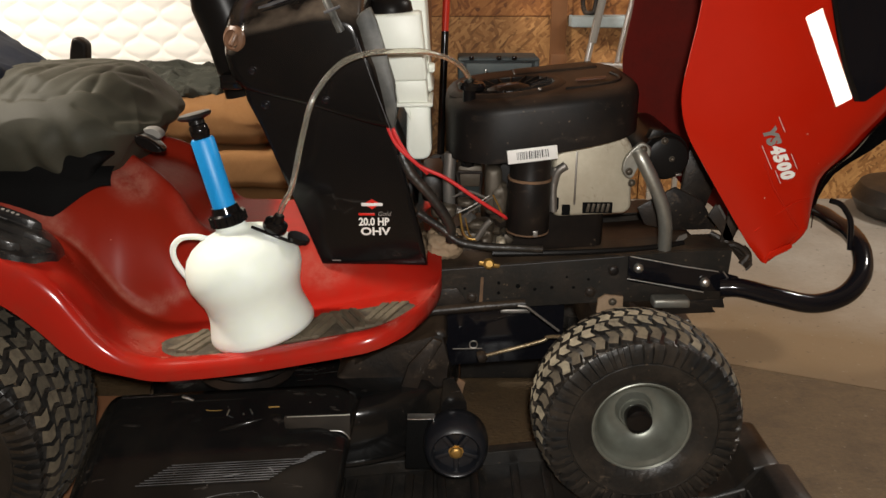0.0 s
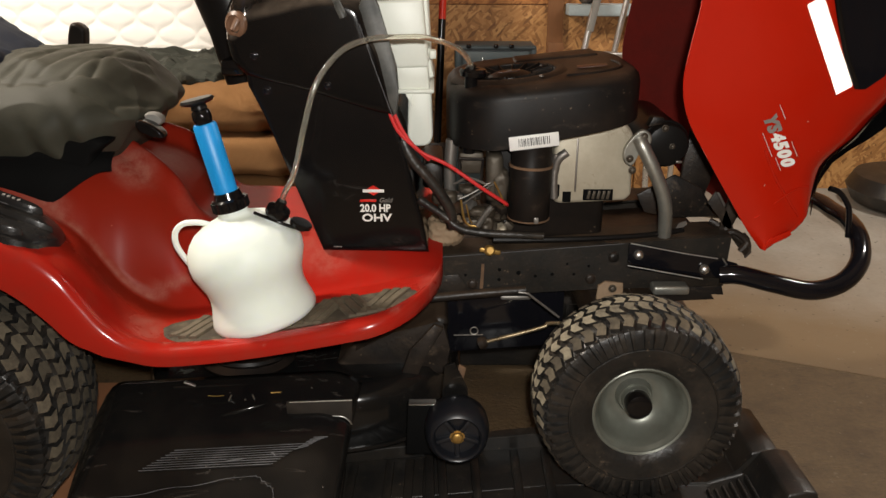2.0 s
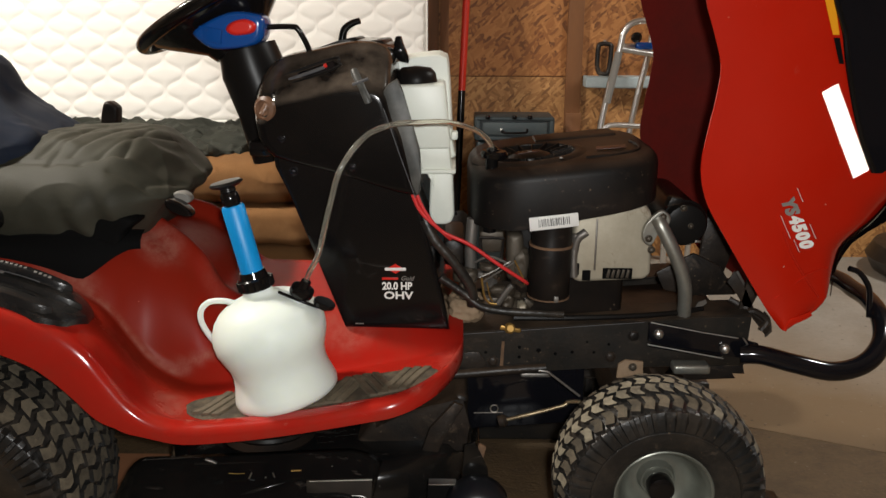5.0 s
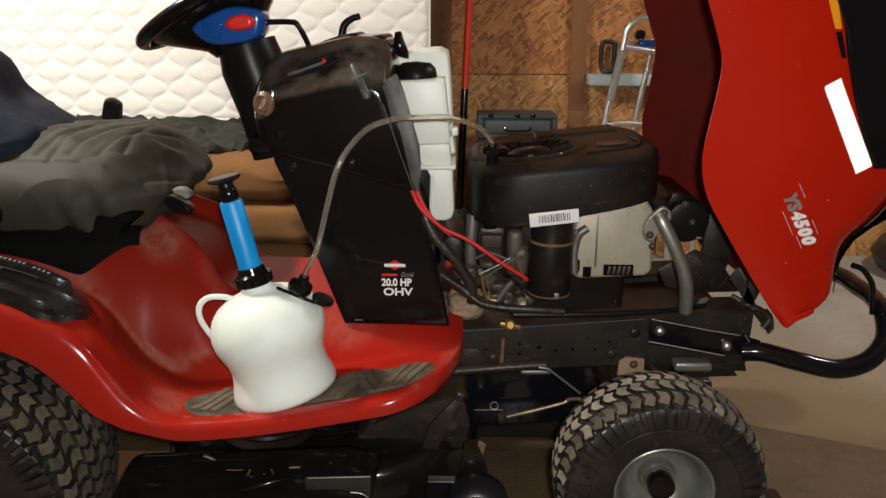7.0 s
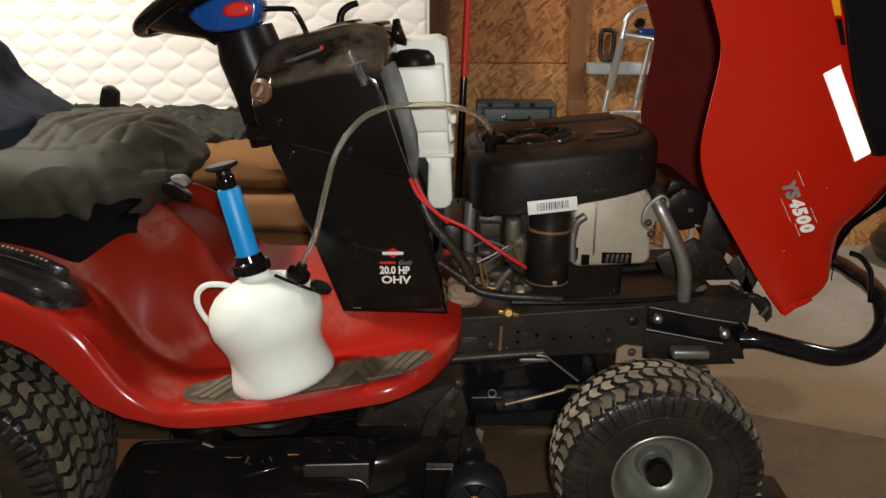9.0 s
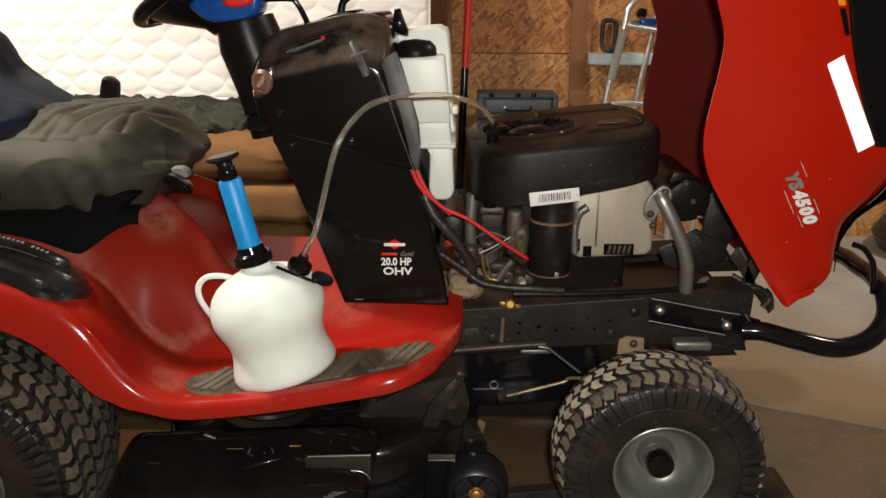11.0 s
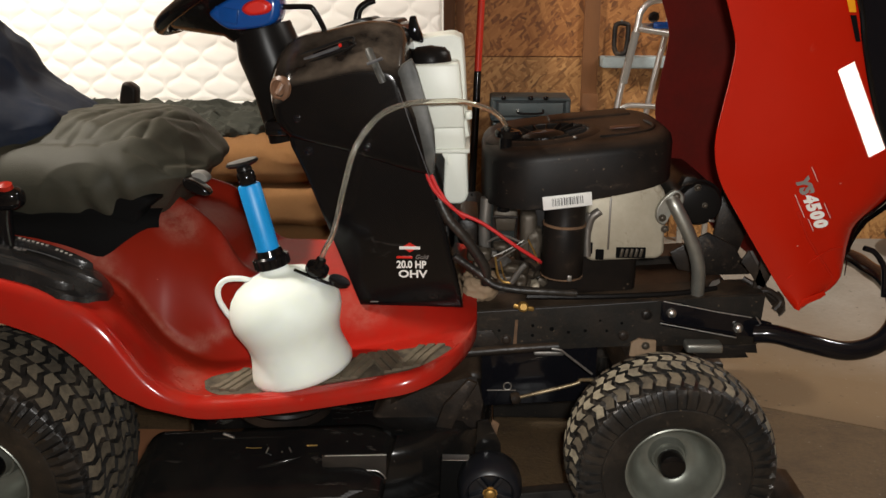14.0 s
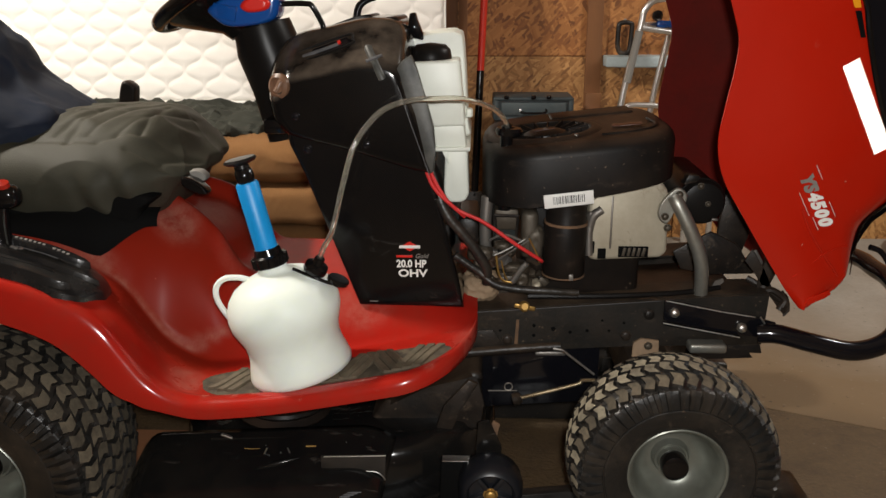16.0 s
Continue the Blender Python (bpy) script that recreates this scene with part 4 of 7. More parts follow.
    for sg in (-1, 1):
        bm = bmesh.new()
        ribs = round(big * 268)
        for i in range(ribs):
            a = (i + 0.1 * math.sin(i * 2.3)) * 2 * math.pi / ribs
            wd = 2 * math.pi / ribs * (0.30 if i % 2 else 0.26)
            pts = []
            for r, out, up in ((crown(0.92) + lug_h * 0.4, 0.93, 0.09), (big * 0.86, 1.0, 0.09), (big * 0.735, 1.0, 0.03)):
                for d in (-wd, wd):
                    pts.append((cx + r * math.cos(a + d), mid + sg * w * (out - 0.06), cz + r * math.sin(a + d)))
                    pts.append((cx + r * math.cos(a + d * 0.6), mid + sg * w * (out + up), cz + r * math.sin(a + d * 0.6)))
            v = [bm.verts.new(p) for p in pts]
            for q in ((1, 3, 7, 5), (5, 7, 11, 9), (0, 1, 5, 4), (4, 5, 9, 8), (2, 3, 7, 6), (6, 7, 11, 10), (0, 1, 3, 2), (8, 9, 11, 10)):
                bm.faces.new([v[k] for k in q])
        part("shoulder_rib", bm, RUBBER, wheel)
    for sg in (-1, 1):
        part("bead_ring", lathe([(big * 0.735, 0.0), (big * 0.728, 0.0035), (big * 0.718, 0.004), (big * 0.708, 0.0)], (cx, mid + sg * w * 0.985, cz), (0, sg, 0), 72), RUBBER, wheel)
    return wheel


tyre_wheel("front_wheel", 0.361, 0.289, 1.272, 1.428, 0.1875, 0.089, 46, 4, True, 0.008, LUG)
tyre_wheel("front_wheel", 0.361, 0.289, 2.072, 2.228, 0.1875, 0.089, 46, 4, False, 0.008, LUG)
tyre_wheel("rear_wheel", -0.949, 0.250, 1.245, 1.495, 0.244, 0.108, 46, 6, True, 0.009, LUG_DARK)
tyre_wheel("rear_wheel", -0.949, 0.250, 2.005, 2.255, 0.244, 0.108, 46, 6, False, 0.009, LUG_DARK)
part("rear_axle", tube([(-0.949, 1.48, 0.25), (-0.949, 2.02, 0.25)], 0.03, 14, smooth=False), CHASSIS, tractor)
part("transaxle", box(-1.05, -0.84, 1.62, 1.9, 0.16, 0.4, 0.03, 3), CHASSIS, tractor)
part("front_axle", prism([(0.30, 0.33), (0.41, 0.33), (0.40, 0.40), (0.31, 0.40)], 1.46, 2.04, 0.008), CHASSIS, tractor)
for sy in (1, -1):
    y = MID - sy * 0.325
    part("spindle", lathe([(0, 0), (0.016, 0), (0.016, 0.12), (0.011, 0.13), (0, 0.13)], (0.357, y + 0.02 * sy, 0.28), (0, 0, 1), 14), CHASSIS, tractor)

# red body: footboards, fenders and tunnel in one pressing
SKIN = graph([(-1.34, 0.42), (-1.28, 0.54), (-1.2, 0.62), (-1.05, 0.675), (-0.9, 0.665), (-0.8, 0.642), (-0.743, 0.620), (-0.70, 0.598), (-0.658, 0.560), (-0.626, 0.512),
              (-0.594, 0.466), (-0.559, 0.438), (-0.511, 0.425), (-0.441, 0.427), (-0.36, 0.436), (-0.28, 0.449), (-0.14, 0.476), (-0.04, 0.498), (0.0, 0.507)])
RIDGE = graph([(-1.34, 0.46), (-1.2, 0.66), (-0.9, 0.74), (-0.76, 0.735), (-0.70, 0.712), (-0.65, 0.683), (-0.59, 0.652), (-0.545, 0.612), (-0.515, 0.568), (-0.48, 0.553), (-0.42, 0.55), (-0.3, 0.545), (-0.12, 0.54), (0.0, 0.508)])
SKIRT = graph([(-1.34, 0.05), (-0.76, 0.09), (-0.69, 0.115), (-0.655, 0.12), (-0.62, 0.085), (-0.58, 0.048), (-0.54, 0.036), (0.0, 0.033)])


def bound(x):
    t = min(max((x + 0.15) / 0.148, 0), 1)
    r = min(max((-1.2 - x) / 0.14, 0), 1)
    return 1.278 + 0.235 * (1 - math.sqrt(1 - t * t)) + 0.1 * (1 - math.sqrt(1 - r * r))


RIB = graph([(-1.0, 0.06), (-0.70, 0.068), (-0.64, 0.100), (-0.58, 0.128), (-0.51, 0.142), (0.0, 0.142)])  # pressed rib, off the middle line


def surface(x, y):
    d = abs(y - MID)
    shift = 0.04 * ease(0.44, 0.26, d)
    low = SKIN(min(x + shift * (1 if x < -0.45 else 0), 0.0)) - 0.012 * ease(-0.62, -0.52, x)
    k = min(max((0.27 - d) / 0.15, 0), 1)
    k = 1 - (1 - k) ** 2.2
    rib = math.exp(-(abs(d - RIB(x)) / 0.024) ** 2.6) * ease(-0.475, -0.545, x)
    return low + (RIDGE(x) - low) * k + 0.034 * rib


EDGE = [(0.004, -1.0), (-0.004, -0.97), (-0.007, -0.6), (-0.004, -0.25), (0.002, -0.09), (0.010, -0.015), (0.018, 0.0), (0.026, -0.01)]


def body_row(x):
    yb = bound(x)
    near = []
    for e, f in EDGE:
        near.append((x, yb + e, SKIN(x) + f * SKIRT(x)))
    inner = []
    a, b = yb + 0.040, 2 * MID - yb - 0.040
    n = 116
    for i in range(n + 1):
        y = a + (b - a) * i / n
        inner.append((x, y, surface(x, y)))
    far = [(p[0], 2 * MID - p[1], p[2]) for p in near[::-1]]
    return near + inner + far


xs = [-1.335 + 1.333 * k / 230 for k in range(227)] + [-0.0145, -0.008, -0.0045, -0.0025]
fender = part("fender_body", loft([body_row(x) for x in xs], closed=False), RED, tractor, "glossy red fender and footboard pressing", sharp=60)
PATCHES = [(-0.637, 1.600, 0.050, 0.034, 1.0), (-0.644, 1.82, 0.035, 0.07, 0.7), (-0.590, 1.75, 0.03, 0.07, 0.5), (-0.52, 1.60, 0.03, 0.03, 0.3),
           (-0.553, 1.365, 0.030, 0.045, 0.7), (-0.762, 1.487, 0.045, 0.02, 0.8), (-0.80, 1.495, 0.08, 0.016, 0.5), (-0.231, 1.531, 0.05, 0.03, 0.6), (-0.30, 1.56, 0.07, 0.05, 0.45), (-0.02, 1.42, 0.03, 0.05, 0.5)]
rng = random.Random(12)
PATCHES += [(rng.uniform(-0.5, -0.08), rng.uniform(1.296, 1.312), rng.uniform(0.006, 0.016), 0.006, rng.uniform(0.5, 1.0)) for _ in range(18)]


def dust_at(x, y):
    y = MID - abs(y - MID)
    d = max([amp * math.exp(-(((x - px) / rx) ** 2 + ((y - py) / ry) ** 2) ** 2) for px, py, rx, ry, amp in PATCHES])
    fold = 1.482 + 0.030 * ease(-0.60, -0.48, x)
    line = math.exp(-((y - fold) / 0.0045) ** 2) * ease(-0.80, -0.74, x) * ease(-0.44, -0.50, x)
    rim = 0.5 * math.exp(-((y - bound(x) - 0.030) / 0.006) ** 2) * ease(-0.62, -0.5, x)
    return min(1.0, max(d, 0.95 * line, rim))


settled = fender.data.attributes.new("settled", "FLOAT", "POINT")
base = BASE[fender.name]
settled.data.foreach_set("value", [dust_at(v.co.x + base.x, v.co.y + base.y) for v in fender.data.vertices])

# ribbed foot mats
for sy in (1, -1):
    bm_rows = []
    xs = [-0.525 + 0.478 * k / 60 for k in range(61)]
    for x in xs:
        u = (x + 0.525) / 0.478
        half = 0.058 * min(1, (1 - abs(2 * u - 1) ** 5) ** 0.5 + 0.02)
        row = []
        for j in range(13):
            v = -1 + 2 * j / 12
            y = 1.372 + v * half
            z = surface(x, y) + 0.005 - (0.004 if j in (0, 12) else 0)
            row.append((x, MID - sy * (MID - y), z))
        bm_rows.append(row)
    foot_mat = part("foot_mat", loft(bm_rows, closed=False), MAT, tractor, "worn grey-brown ribbed rubber foot mat")
    for i in range(21):
        x = -0.490 + i * 0.0192
        lean_ = 0.026 if i % 6 < 3 else -0.026
        rows = []
        for j in range(9):
            v = -0.84 + 1.68 * j / 8
            xx = x + lean_ * v + 0.014
            u = (xx + 0.525) / 0.478
            half = 0.058 * min(1, max(0.0, 1 - abs(2 * u - 1) ** 5) ** 0.5)
            y = 1.372 + v * half
            z = surface(xx, y) + 0.005
            yy = MID - sy * (MID - y)
            rows.append([(xx - 0.0075, yy, z - 0.001), (xx - 0.0060, yy, z + 0.005), (xx + 0.0060, yy, z + 0.005), (xx + 0.0075, yy, z - 0.001)])
        part("rib", loft(rows), MAT_RIB, foot_mat)

# control plate on the fender


def strip_on_fender(x0, x1, yfun, half, lift, n=24):
    rows = []
    for k in range(n + 1):
        x = x0 + (x1 - x0) * k / n
        e = min(1, math.sqrt(max(0.0, 1 - abs(2 * k / n - 1) ** 8)) + 0.05)
        y = yfun(x)
        h = half * e
        rows.append([(x, y + d, surface(x, y + d) + z) for d, z in ((-h, -0.01), (-h * 0.95, lift * 0.6), (-h * 0.7, lift), (0, lift * 1.05), (h * 0.7, lift), (h * 0.95, lift * 0.6), (h, -0.01))])
    return loft(rows, caps=True)


plate = part("lever_plate", strip_on_fender(-1.12, -0.690, lambda x: 1.376 - 0.010 * ease(-0.80, -0.70, x), 0.086, 0.015, 40), PLATE, tractor, "black plastic lever guide plate with two slots")
for y, x1 in ((1.310, -0.722), (1.377, -0.702), (1.438, -0.745)):
    part("rail", strip_on_fender(-1.08, x1, lambda x, y=y: y, 0.017, 0.025, 30), PLATE, plate)
for y, x1 in ((1.345, -0.765), (1.408, -0.775)):
    part("slot", strip_on_fender(-1.05, x1, lambda x, y=y: y, 0.011, 0.0145, 24), INK, plate, "dark lever slot")
part("slot_edge", tube([(x, 1.398, surface(x, 1.398) + 0.022) for x in (-0.86, -0.84, -0.82, -0.80, -0.785)], 0.0012, 6), WORN_OR_SHINE, plate, "worn slot edge")


def plate_mark(x, y, size):
    part("mark", moved(box(-size * 0.7, size * 0.7, -size, size, 0, 0.0015, 0), Matrix.Translation((x, y, surface(x, y) + 0.0255)) @ pose(0, 0, 0, 0, 12, 15)), GREYP, plate, "worn pale lever mark")


for k in range(7):
    plate_mark(-0.880 + 0.0085 * k, 1.437, 0.0034)
for k in range(4):
    plate_mark(-0.808 + 0.0085 * k, 1.432, 0.0036)
for x, y in ((-0.857, 1.380), (-0.849, 1.377), (-0.842, 1.381)):
    plate_mark(x, y, 0.0042)
lever = part("fender_lever", tube([(-0.895, 1.41, 0.655), (-0.895, 1.412, 0.72), (-0.885, 1.415, 0.775)], lambda t: 0.022 - 0.004 * t, 14), BLACK, tractor, "black lever grip with a red button")
part("grip", pillow(-0.925, -0.845, 1.385, 1.435, 0.745, 0.79, 8, 3, 0.0, 5, 1.0), BLACK, lever)
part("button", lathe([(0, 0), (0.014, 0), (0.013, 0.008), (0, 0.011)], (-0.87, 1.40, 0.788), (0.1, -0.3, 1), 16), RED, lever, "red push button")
lever = part("far_lever", tube([(-0.885, 2.05, 0.68), (-0.89, 2.05, 0.85), (-0.885, 2.05, 0.9)], 0.012, 12), BLACK, tractor)
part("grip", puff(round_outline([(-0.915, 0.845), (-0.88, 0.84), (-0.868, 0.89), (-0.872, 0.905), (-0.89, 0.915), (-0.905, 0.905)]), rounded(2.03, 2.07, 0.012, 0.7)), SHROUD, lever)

# seat
seat_base = part("seat_pan", puff(round_outline([(-1.12, 0.60), (-0.84, 0.602), (-0.77, 0.62), (-0.70, 0.665), (-0.67, 0.71), (-0.68, 0.75), (-1.12, 0.77)]), rounded(1.520, 1.980, 0.03, 0.9)), INK, tractor, "black seat pan in shade")
# Black sheet added where the seat's underside lies in shade.
rows = []
for k in range(41):
    x = -1.12 + 0.478 * k / 40
    e = ease(-0.77, -0.655, x)
    y = 1.486 + 0.035 * e
    foot = surface(x, y) + 0.002
    foot += (0.68 - foot) * e
    top = 0.706 + 0.006 * e
    rows.append([(x, y + 0.004 + 0.03 * t ** 3, foot + (top - foot) * t) for t in (0.0, 0.08, 0.2, 0.4, 0.6, 0.8, 1.0)])
part("seat_shade", loft(rows, closed=False), INK, seat_base, "black sheet in place of the shade under the seat")
cushion = pillow(-1.16, -0.580, 1.497, 1.994, 0.705, 0.880, 140, 3.3, 0.0, 5, 1.0)
FOLDS = ((-1.08, 1.575, -0.76, 1.565, -0.003, 0.008), (-0.76, 1.565, -0.690, 1.605, -0.004, 0.008), (-0.690, 1.600, -0.700, 1.800, -0.006, 0.007), (-0.82, 1.56, -0.80, 1.80, -0.005, 0.007), (-0.92, 1.56, -0.90, 1.82, -0.005, 0.007),
         (-1.0, 1.69, -0.72, 1.72, -0.004, 0.007), (-0.76, 1.60, -0.86, 1.66, 0.007, 0.016), (-0.70, 1.64, -0.60, 1.76, 0.007, 0.018), (-0.74, 1.57, -0.62, 1.62, 0.006, 0.014), (-0.98, 1.60, -0.86, 1.62, 0.006, 0.016))
FOLDS += tuple((x0, 1.585, x0 + 0.075, 1.83, -0.004, 0.006) for x0 in (-0.98, -0.915, -0.85, -0.785, -0.73))
FOLDS += ((-0.655, 1.60, -0.615, 1.80, 0.004, 0.010), (-0.64, 1.57, -0.585, 1.66, -0.005, 0.007), (-0.70, 1.555, -0.60, 1.565, -0.005, 0.007))
UNDER = graph([(-1.2, 0.615), (-0.78, 0.610), (-0.700, 0.622), (-0.655, 0.672), (-0.62, 0.728), (-0.585, 0.748), (-0.55, 0.760), (-0.5, 0.765)])
for v in cushion.verts:
    x, y, z = v.co
    t = ease(-0.71, -0.56, x)
    k = (z - 0.705) / 0.175
    low = UNDER(x)
    high = 0.886 - 0.088 * t - 0.034 * ease(1.72, 1.50, y)
    z = low + (high - low) * k
    for x0, y0, x1, y1, amp, wide in FOLDS:
        dx, dy = x1 - x0, y1 - y0
        q = min(max(((x - x0) * dx + (y - y0) * dy) / (dx * dx + dy * dy), 0), 1)
        d = math.hypot(x - x0 - dx * q, y - y0 - dy * q)
        z += 0.9 * amp * math.exp(-(d / wide) ** 2) * (math.sin(math.pi * min(max(q, 0.05), 0.95)) if amp > 0 else 1) * ease(0.5, 0.9, k)
    puckers = ease(-0.98, -0.90, x) * ease(-0.60, -0.68, x) * ease(1.575, 1.62, y) * ease(0.6, 0.9, k)
    z += 0.0012 * puckers * math.sin(2 * math.pi * (x - 0.42 * (y - 1.6)) / 0.046 + 2.2 * noise.noise((x * 9, y * 5, 1.0)))
    y = MID + (y - MID) * (1 - 0.95 * max(0, 0.66 - k) ** 1.6)
    w = ease(-0.90, -0.72, x) * ease(1.64, 1.53, y) * ease(0.98, 0.4, k)
    y += 0.009 * w * math.sin(x * 75 + z * 40 + 3 * noise.noise((x * 8, z * 8, 3.0))) * ease(-0.86, -0.72, x)
    w = ease(-0.66, -0.58, x) * ease(0.98, 0.5, k)
    x += 0.004 * w * math.sin(y * 65)
    v.co = (x, y, z)
cushion.normal_update()
rumpled(cushion, 0.009, 5.0, 3.0, 0.6)
softened(cushion, 1)
creased(cushion, 0.0025, 6.0, 3.0)
softened(cushion, 1)
part("seat_cushion", cushion, GREYSEAT, tractor, "puffy charcoal cloth seat cover with seams and creases", sharp=90)
back = pillow(-1.27, -0.957, 1.52, 1.98, 0.73, 1.105, 60, 2.8, 0.0, 5, 1.0)
for v in back.verts:
    v.co.x -= 0.42 * max(0, v.co.z - 0.86)
    v.co.x += 0.09 * ease(0.97, 0.86, v.co.z) * ease(-1.1, -0.97, v.co.x)
back.normal_update()
rumpled(back, 0.012, 4.5, 5.0, 1.0)
back.normal_update()
creased(back, 0.008, 5, 1.0)
softened(back, 3)
creased(back, 0.004, 15.0, 2.0)
back.normal_update()
part("backrest", back, NAVY, tractor, "navy cloth covered backrest", sharp=90)

part("seat_bracket", puff(round_outline([(-0.60, 0.770), (-0.575, 0.764), (-0.552, 0.745), (-0.552, 0.734), (-0.575, 0.738), (-0.60, 0.753)]), rounded(1.565, 1.60, 0.01, 0.8)), BLACK, tractor)
part("seat_stop", puff(round_outline([(-0.595, 0.775), (-0.575, 0.777), (-0.560, 0.765), (-0.566, 0.755), (-0.588, 0.762)]), rounded(1.60, 1.63, 0.01, 0.8)), FOAM, tractor, "grey rubber seat stop")

# dashboard tower
lower = [(-0.243, 0.512), (-0.03, 0.508), (-0.035, 0.545), (-0.094, 0.79), (-0.12, 0.815), (-0.30, 0.86), (-0.375, 0.885), (-0.37, 0.845), (-0.345, 0.79)]
dash = part("dash_tower", puff(lower, rounded(1.532, 1.968, 0.014, 0.965)), BLACK, tractor, "black plastic dashboard tower")
upper = round_outline([(-0.392, 0.872), (-0.418, 0.925), (-0.412, 0.99), (-0.375, 1.042), (-0.30, 1.062), (-0.22, 1.078), (-0.16, 1.07), (-0.142, 1.03), (-0.132, 0.96), (-0.10, 0.815), (-0.108, 0.79), (-0.25, 0.832)], 5)
rings = []
for y, s, drop in ((1.5178, 0.86, 1.0), (1.518, 0.90, 1.0), (1.520, 0.95, 1.0), (1.528, 0.985, 0.97), (1.538, 0.995, 0.86), (1.56, 1.0, 0.60), (1.585, 1.0, 0.30), (1.605, 1.0, 0.10), (1.63, 1.0, 0.02), (1.68, 1.0, 0.0), (1.75, 1.0, 0.0)):
    ring = []
    for x, z in upper:
        xx, zz = -0.27 + (x + 0.27) * s, 0.92 + (z - 0.92) * s
        ring.append((xx + 0.02 * drop * ease(-0.36, -0.41, x), y, zz - 0.075 * drop * ease(0.90, 1.04, z)))
    rings.append(ring)
rings += [[(x, 2 * MID - y, z) for x, y, z in ring] for ring in rings[-2::-1]]
part("dash_cover", loft(rings), DASH, dash, "black plastic dash cover, crown lightened by dust and painted light", sharp=50)
part("edge_trim", tube([(-0.166, 1.522, 0.985), (-0.150, 1.518, 0.94), (-0.127, 1.517, 0.872), (-0.098, 1.521, 0.788)], 0.0009, 8), WORN_OR_SHINE, dash)
part("side_flange", prism([(-0.162, 0.977), (-0.150, 1.000), (-0.131, 1.012), (-0.121, 0.988), (-0.104, 0.93), (-0.089, 0.877), (-0.087, 0.83), (-0.089, 0.795), (-0.097, 0.788), (-0.127, 0.872)], 1.524, 1.55, 0.003), PANEL, dash, "edge panel with its lit face painted grey")
for x, z, y in ((-0.350, 0.90, 1.519), (-0.223, 0.875, 1.519), (-0.333, 0.835, 1.531), (-0.217, 0.846, 1.519)):
    part("screw", bolt((x, y, z), 0.0075, 0.006), GLOSS, dash)
part("side_box", box(-0.43, -0.385, 1.58, 1.66, 0.855, 0.885, 0.006), BLACK, dash)
slot_m = Matrix.Translation((-0.297, 1.566, 1.018)) @ pose(0, 0, 0, -46, -19, 0)
part("throttle_slot", moved(box(-0.050, 0.050, -0.006, 0.006, -0.011, 0.011, 0.0055, 3), slot_m), GLOSS, dash)
part("throttle_rim", moved(tube([(-0.050, -0.006, -0.013), (0.050, -0.006, -0.013), (0.058, -0.006, 0), (0.050, -0.006, 0.013), (-0.050, -0.006, 0.013), (-0.058, -0.006, 0), (-0.050, -0.006, -0.013)], 0.0025, 8), slot_m), COLUMN, dash)
part("throttle_bar", moved(box(-0.044, 0.030, -0.009, -0.004, -0.006, 0.001, 0.002), slot_m), WORN_OR_SHINE, dash, "worn grey slider in the slot")
part("throttle_tip", moved(box(0.028, 0.035, -0.010, -0.004, -0.004, 0.004, 0.002), slot_m), REDP, dash, "small red lever tip")
part("choke_knob", merge(tube([(-0.2115, 1.545, 1.024), (-0.210, 1.538, 1.021), (-0.185, 1.514, 0.974), (-0.1835, 1.515, 0.970)], lambda t: 0.0075, 18, smooth=False), box(-0.2010, -0.1910, 1.519, 1.550, 0.978, 0.990, 0.003)), PANEL, dash, "black choke knob")
part("choke_pointer", tube([(-0.2125, 1.517, 1.002), (-0.183, 1.513, 1.013)], 0.0028, 8, smooth=False), WORN_OR_SHINE, dash, "worn grey pointer bar")
part("top_hatch", prism([(-0.335, 1.02), (-0.325, 1.050), (-0.316, 1.056), (-0.252, 1.078), (-0.221, 1.083), (-0.212, 1.074), (-0.22, 1.05)], 1.66, 1.80, 0.004), COLUMN, dash, "raised hatch on the dash crown")
part("crown_step", prism([(-0.232, 1.05), (-0.228, 1.075), (-0.165, 1.078), (-0.156, 1.056), (-0.160, 1.04)], 1.64, 1.86, 0.005), COLUMN, dash)
part("crown_clip", prism([(-0.150, 1.05), (-0.146, 1.083), (-0.134, 1.085), (-0.131, 1.072), (-0.118, 1.040), (-0.118, 1.03), (-0.14, 1.035)], 1.70, 1.73, 0.003), BLACK, dash, "black spring clip")
part("key_switch", lathe([(0, 0), (0.024, 0), (0.024, 0.008), (0.017, 0.012), (0.015, 0.006), (0, 0.006)], (-0.378, 1.531, 0.955), (-0.50, -0.86, 0.05), 24), KEYB, dash, "worn brown key switch bezel")
part("key", moved(box(-0.003, 0.003, -0.03, 0, -0.012, 0.012, 0.002), Matrix.Translation((-0.383, 1.523, 0.957)) @ pose(0, 0, 0, 0, 30, 20)), KEYB, dash, "worn brown key")
part("top_tab", tube([(-0.262, 1.755, 1.07), (-0.256, 1.755, 1.095), (-0.240, 1.755, 1.108), (-0.222, 1.755, 1.114)], lambda t: 0.0085 - 0.002 * t, 10), BLACK, dash, "curved black lever tab")
part("decal_band", moved(box(-0.021, 0.021, -0.0012, 0, -0.0032, 0.0032, 0.001), Matrix.Translation((-0.139, 1.5315, 0.6395))), STICKER, dash, "pale bar in the engine badge")
part("decal_diamond", prism([(-0.156, 0.6405), (-0.139, 0.6505), (-0.122, 0.6405), (-0.139, 0.630)], 1.5308, 1.532, 0), REDP, dash, "red diamond of the engine badge")
part("decal_bar", box(-0.166, -0.134, 1.5308, 1.532, 0.617, 0.622, 0.0005), REDP, dash, "unreadable red lettering bar")
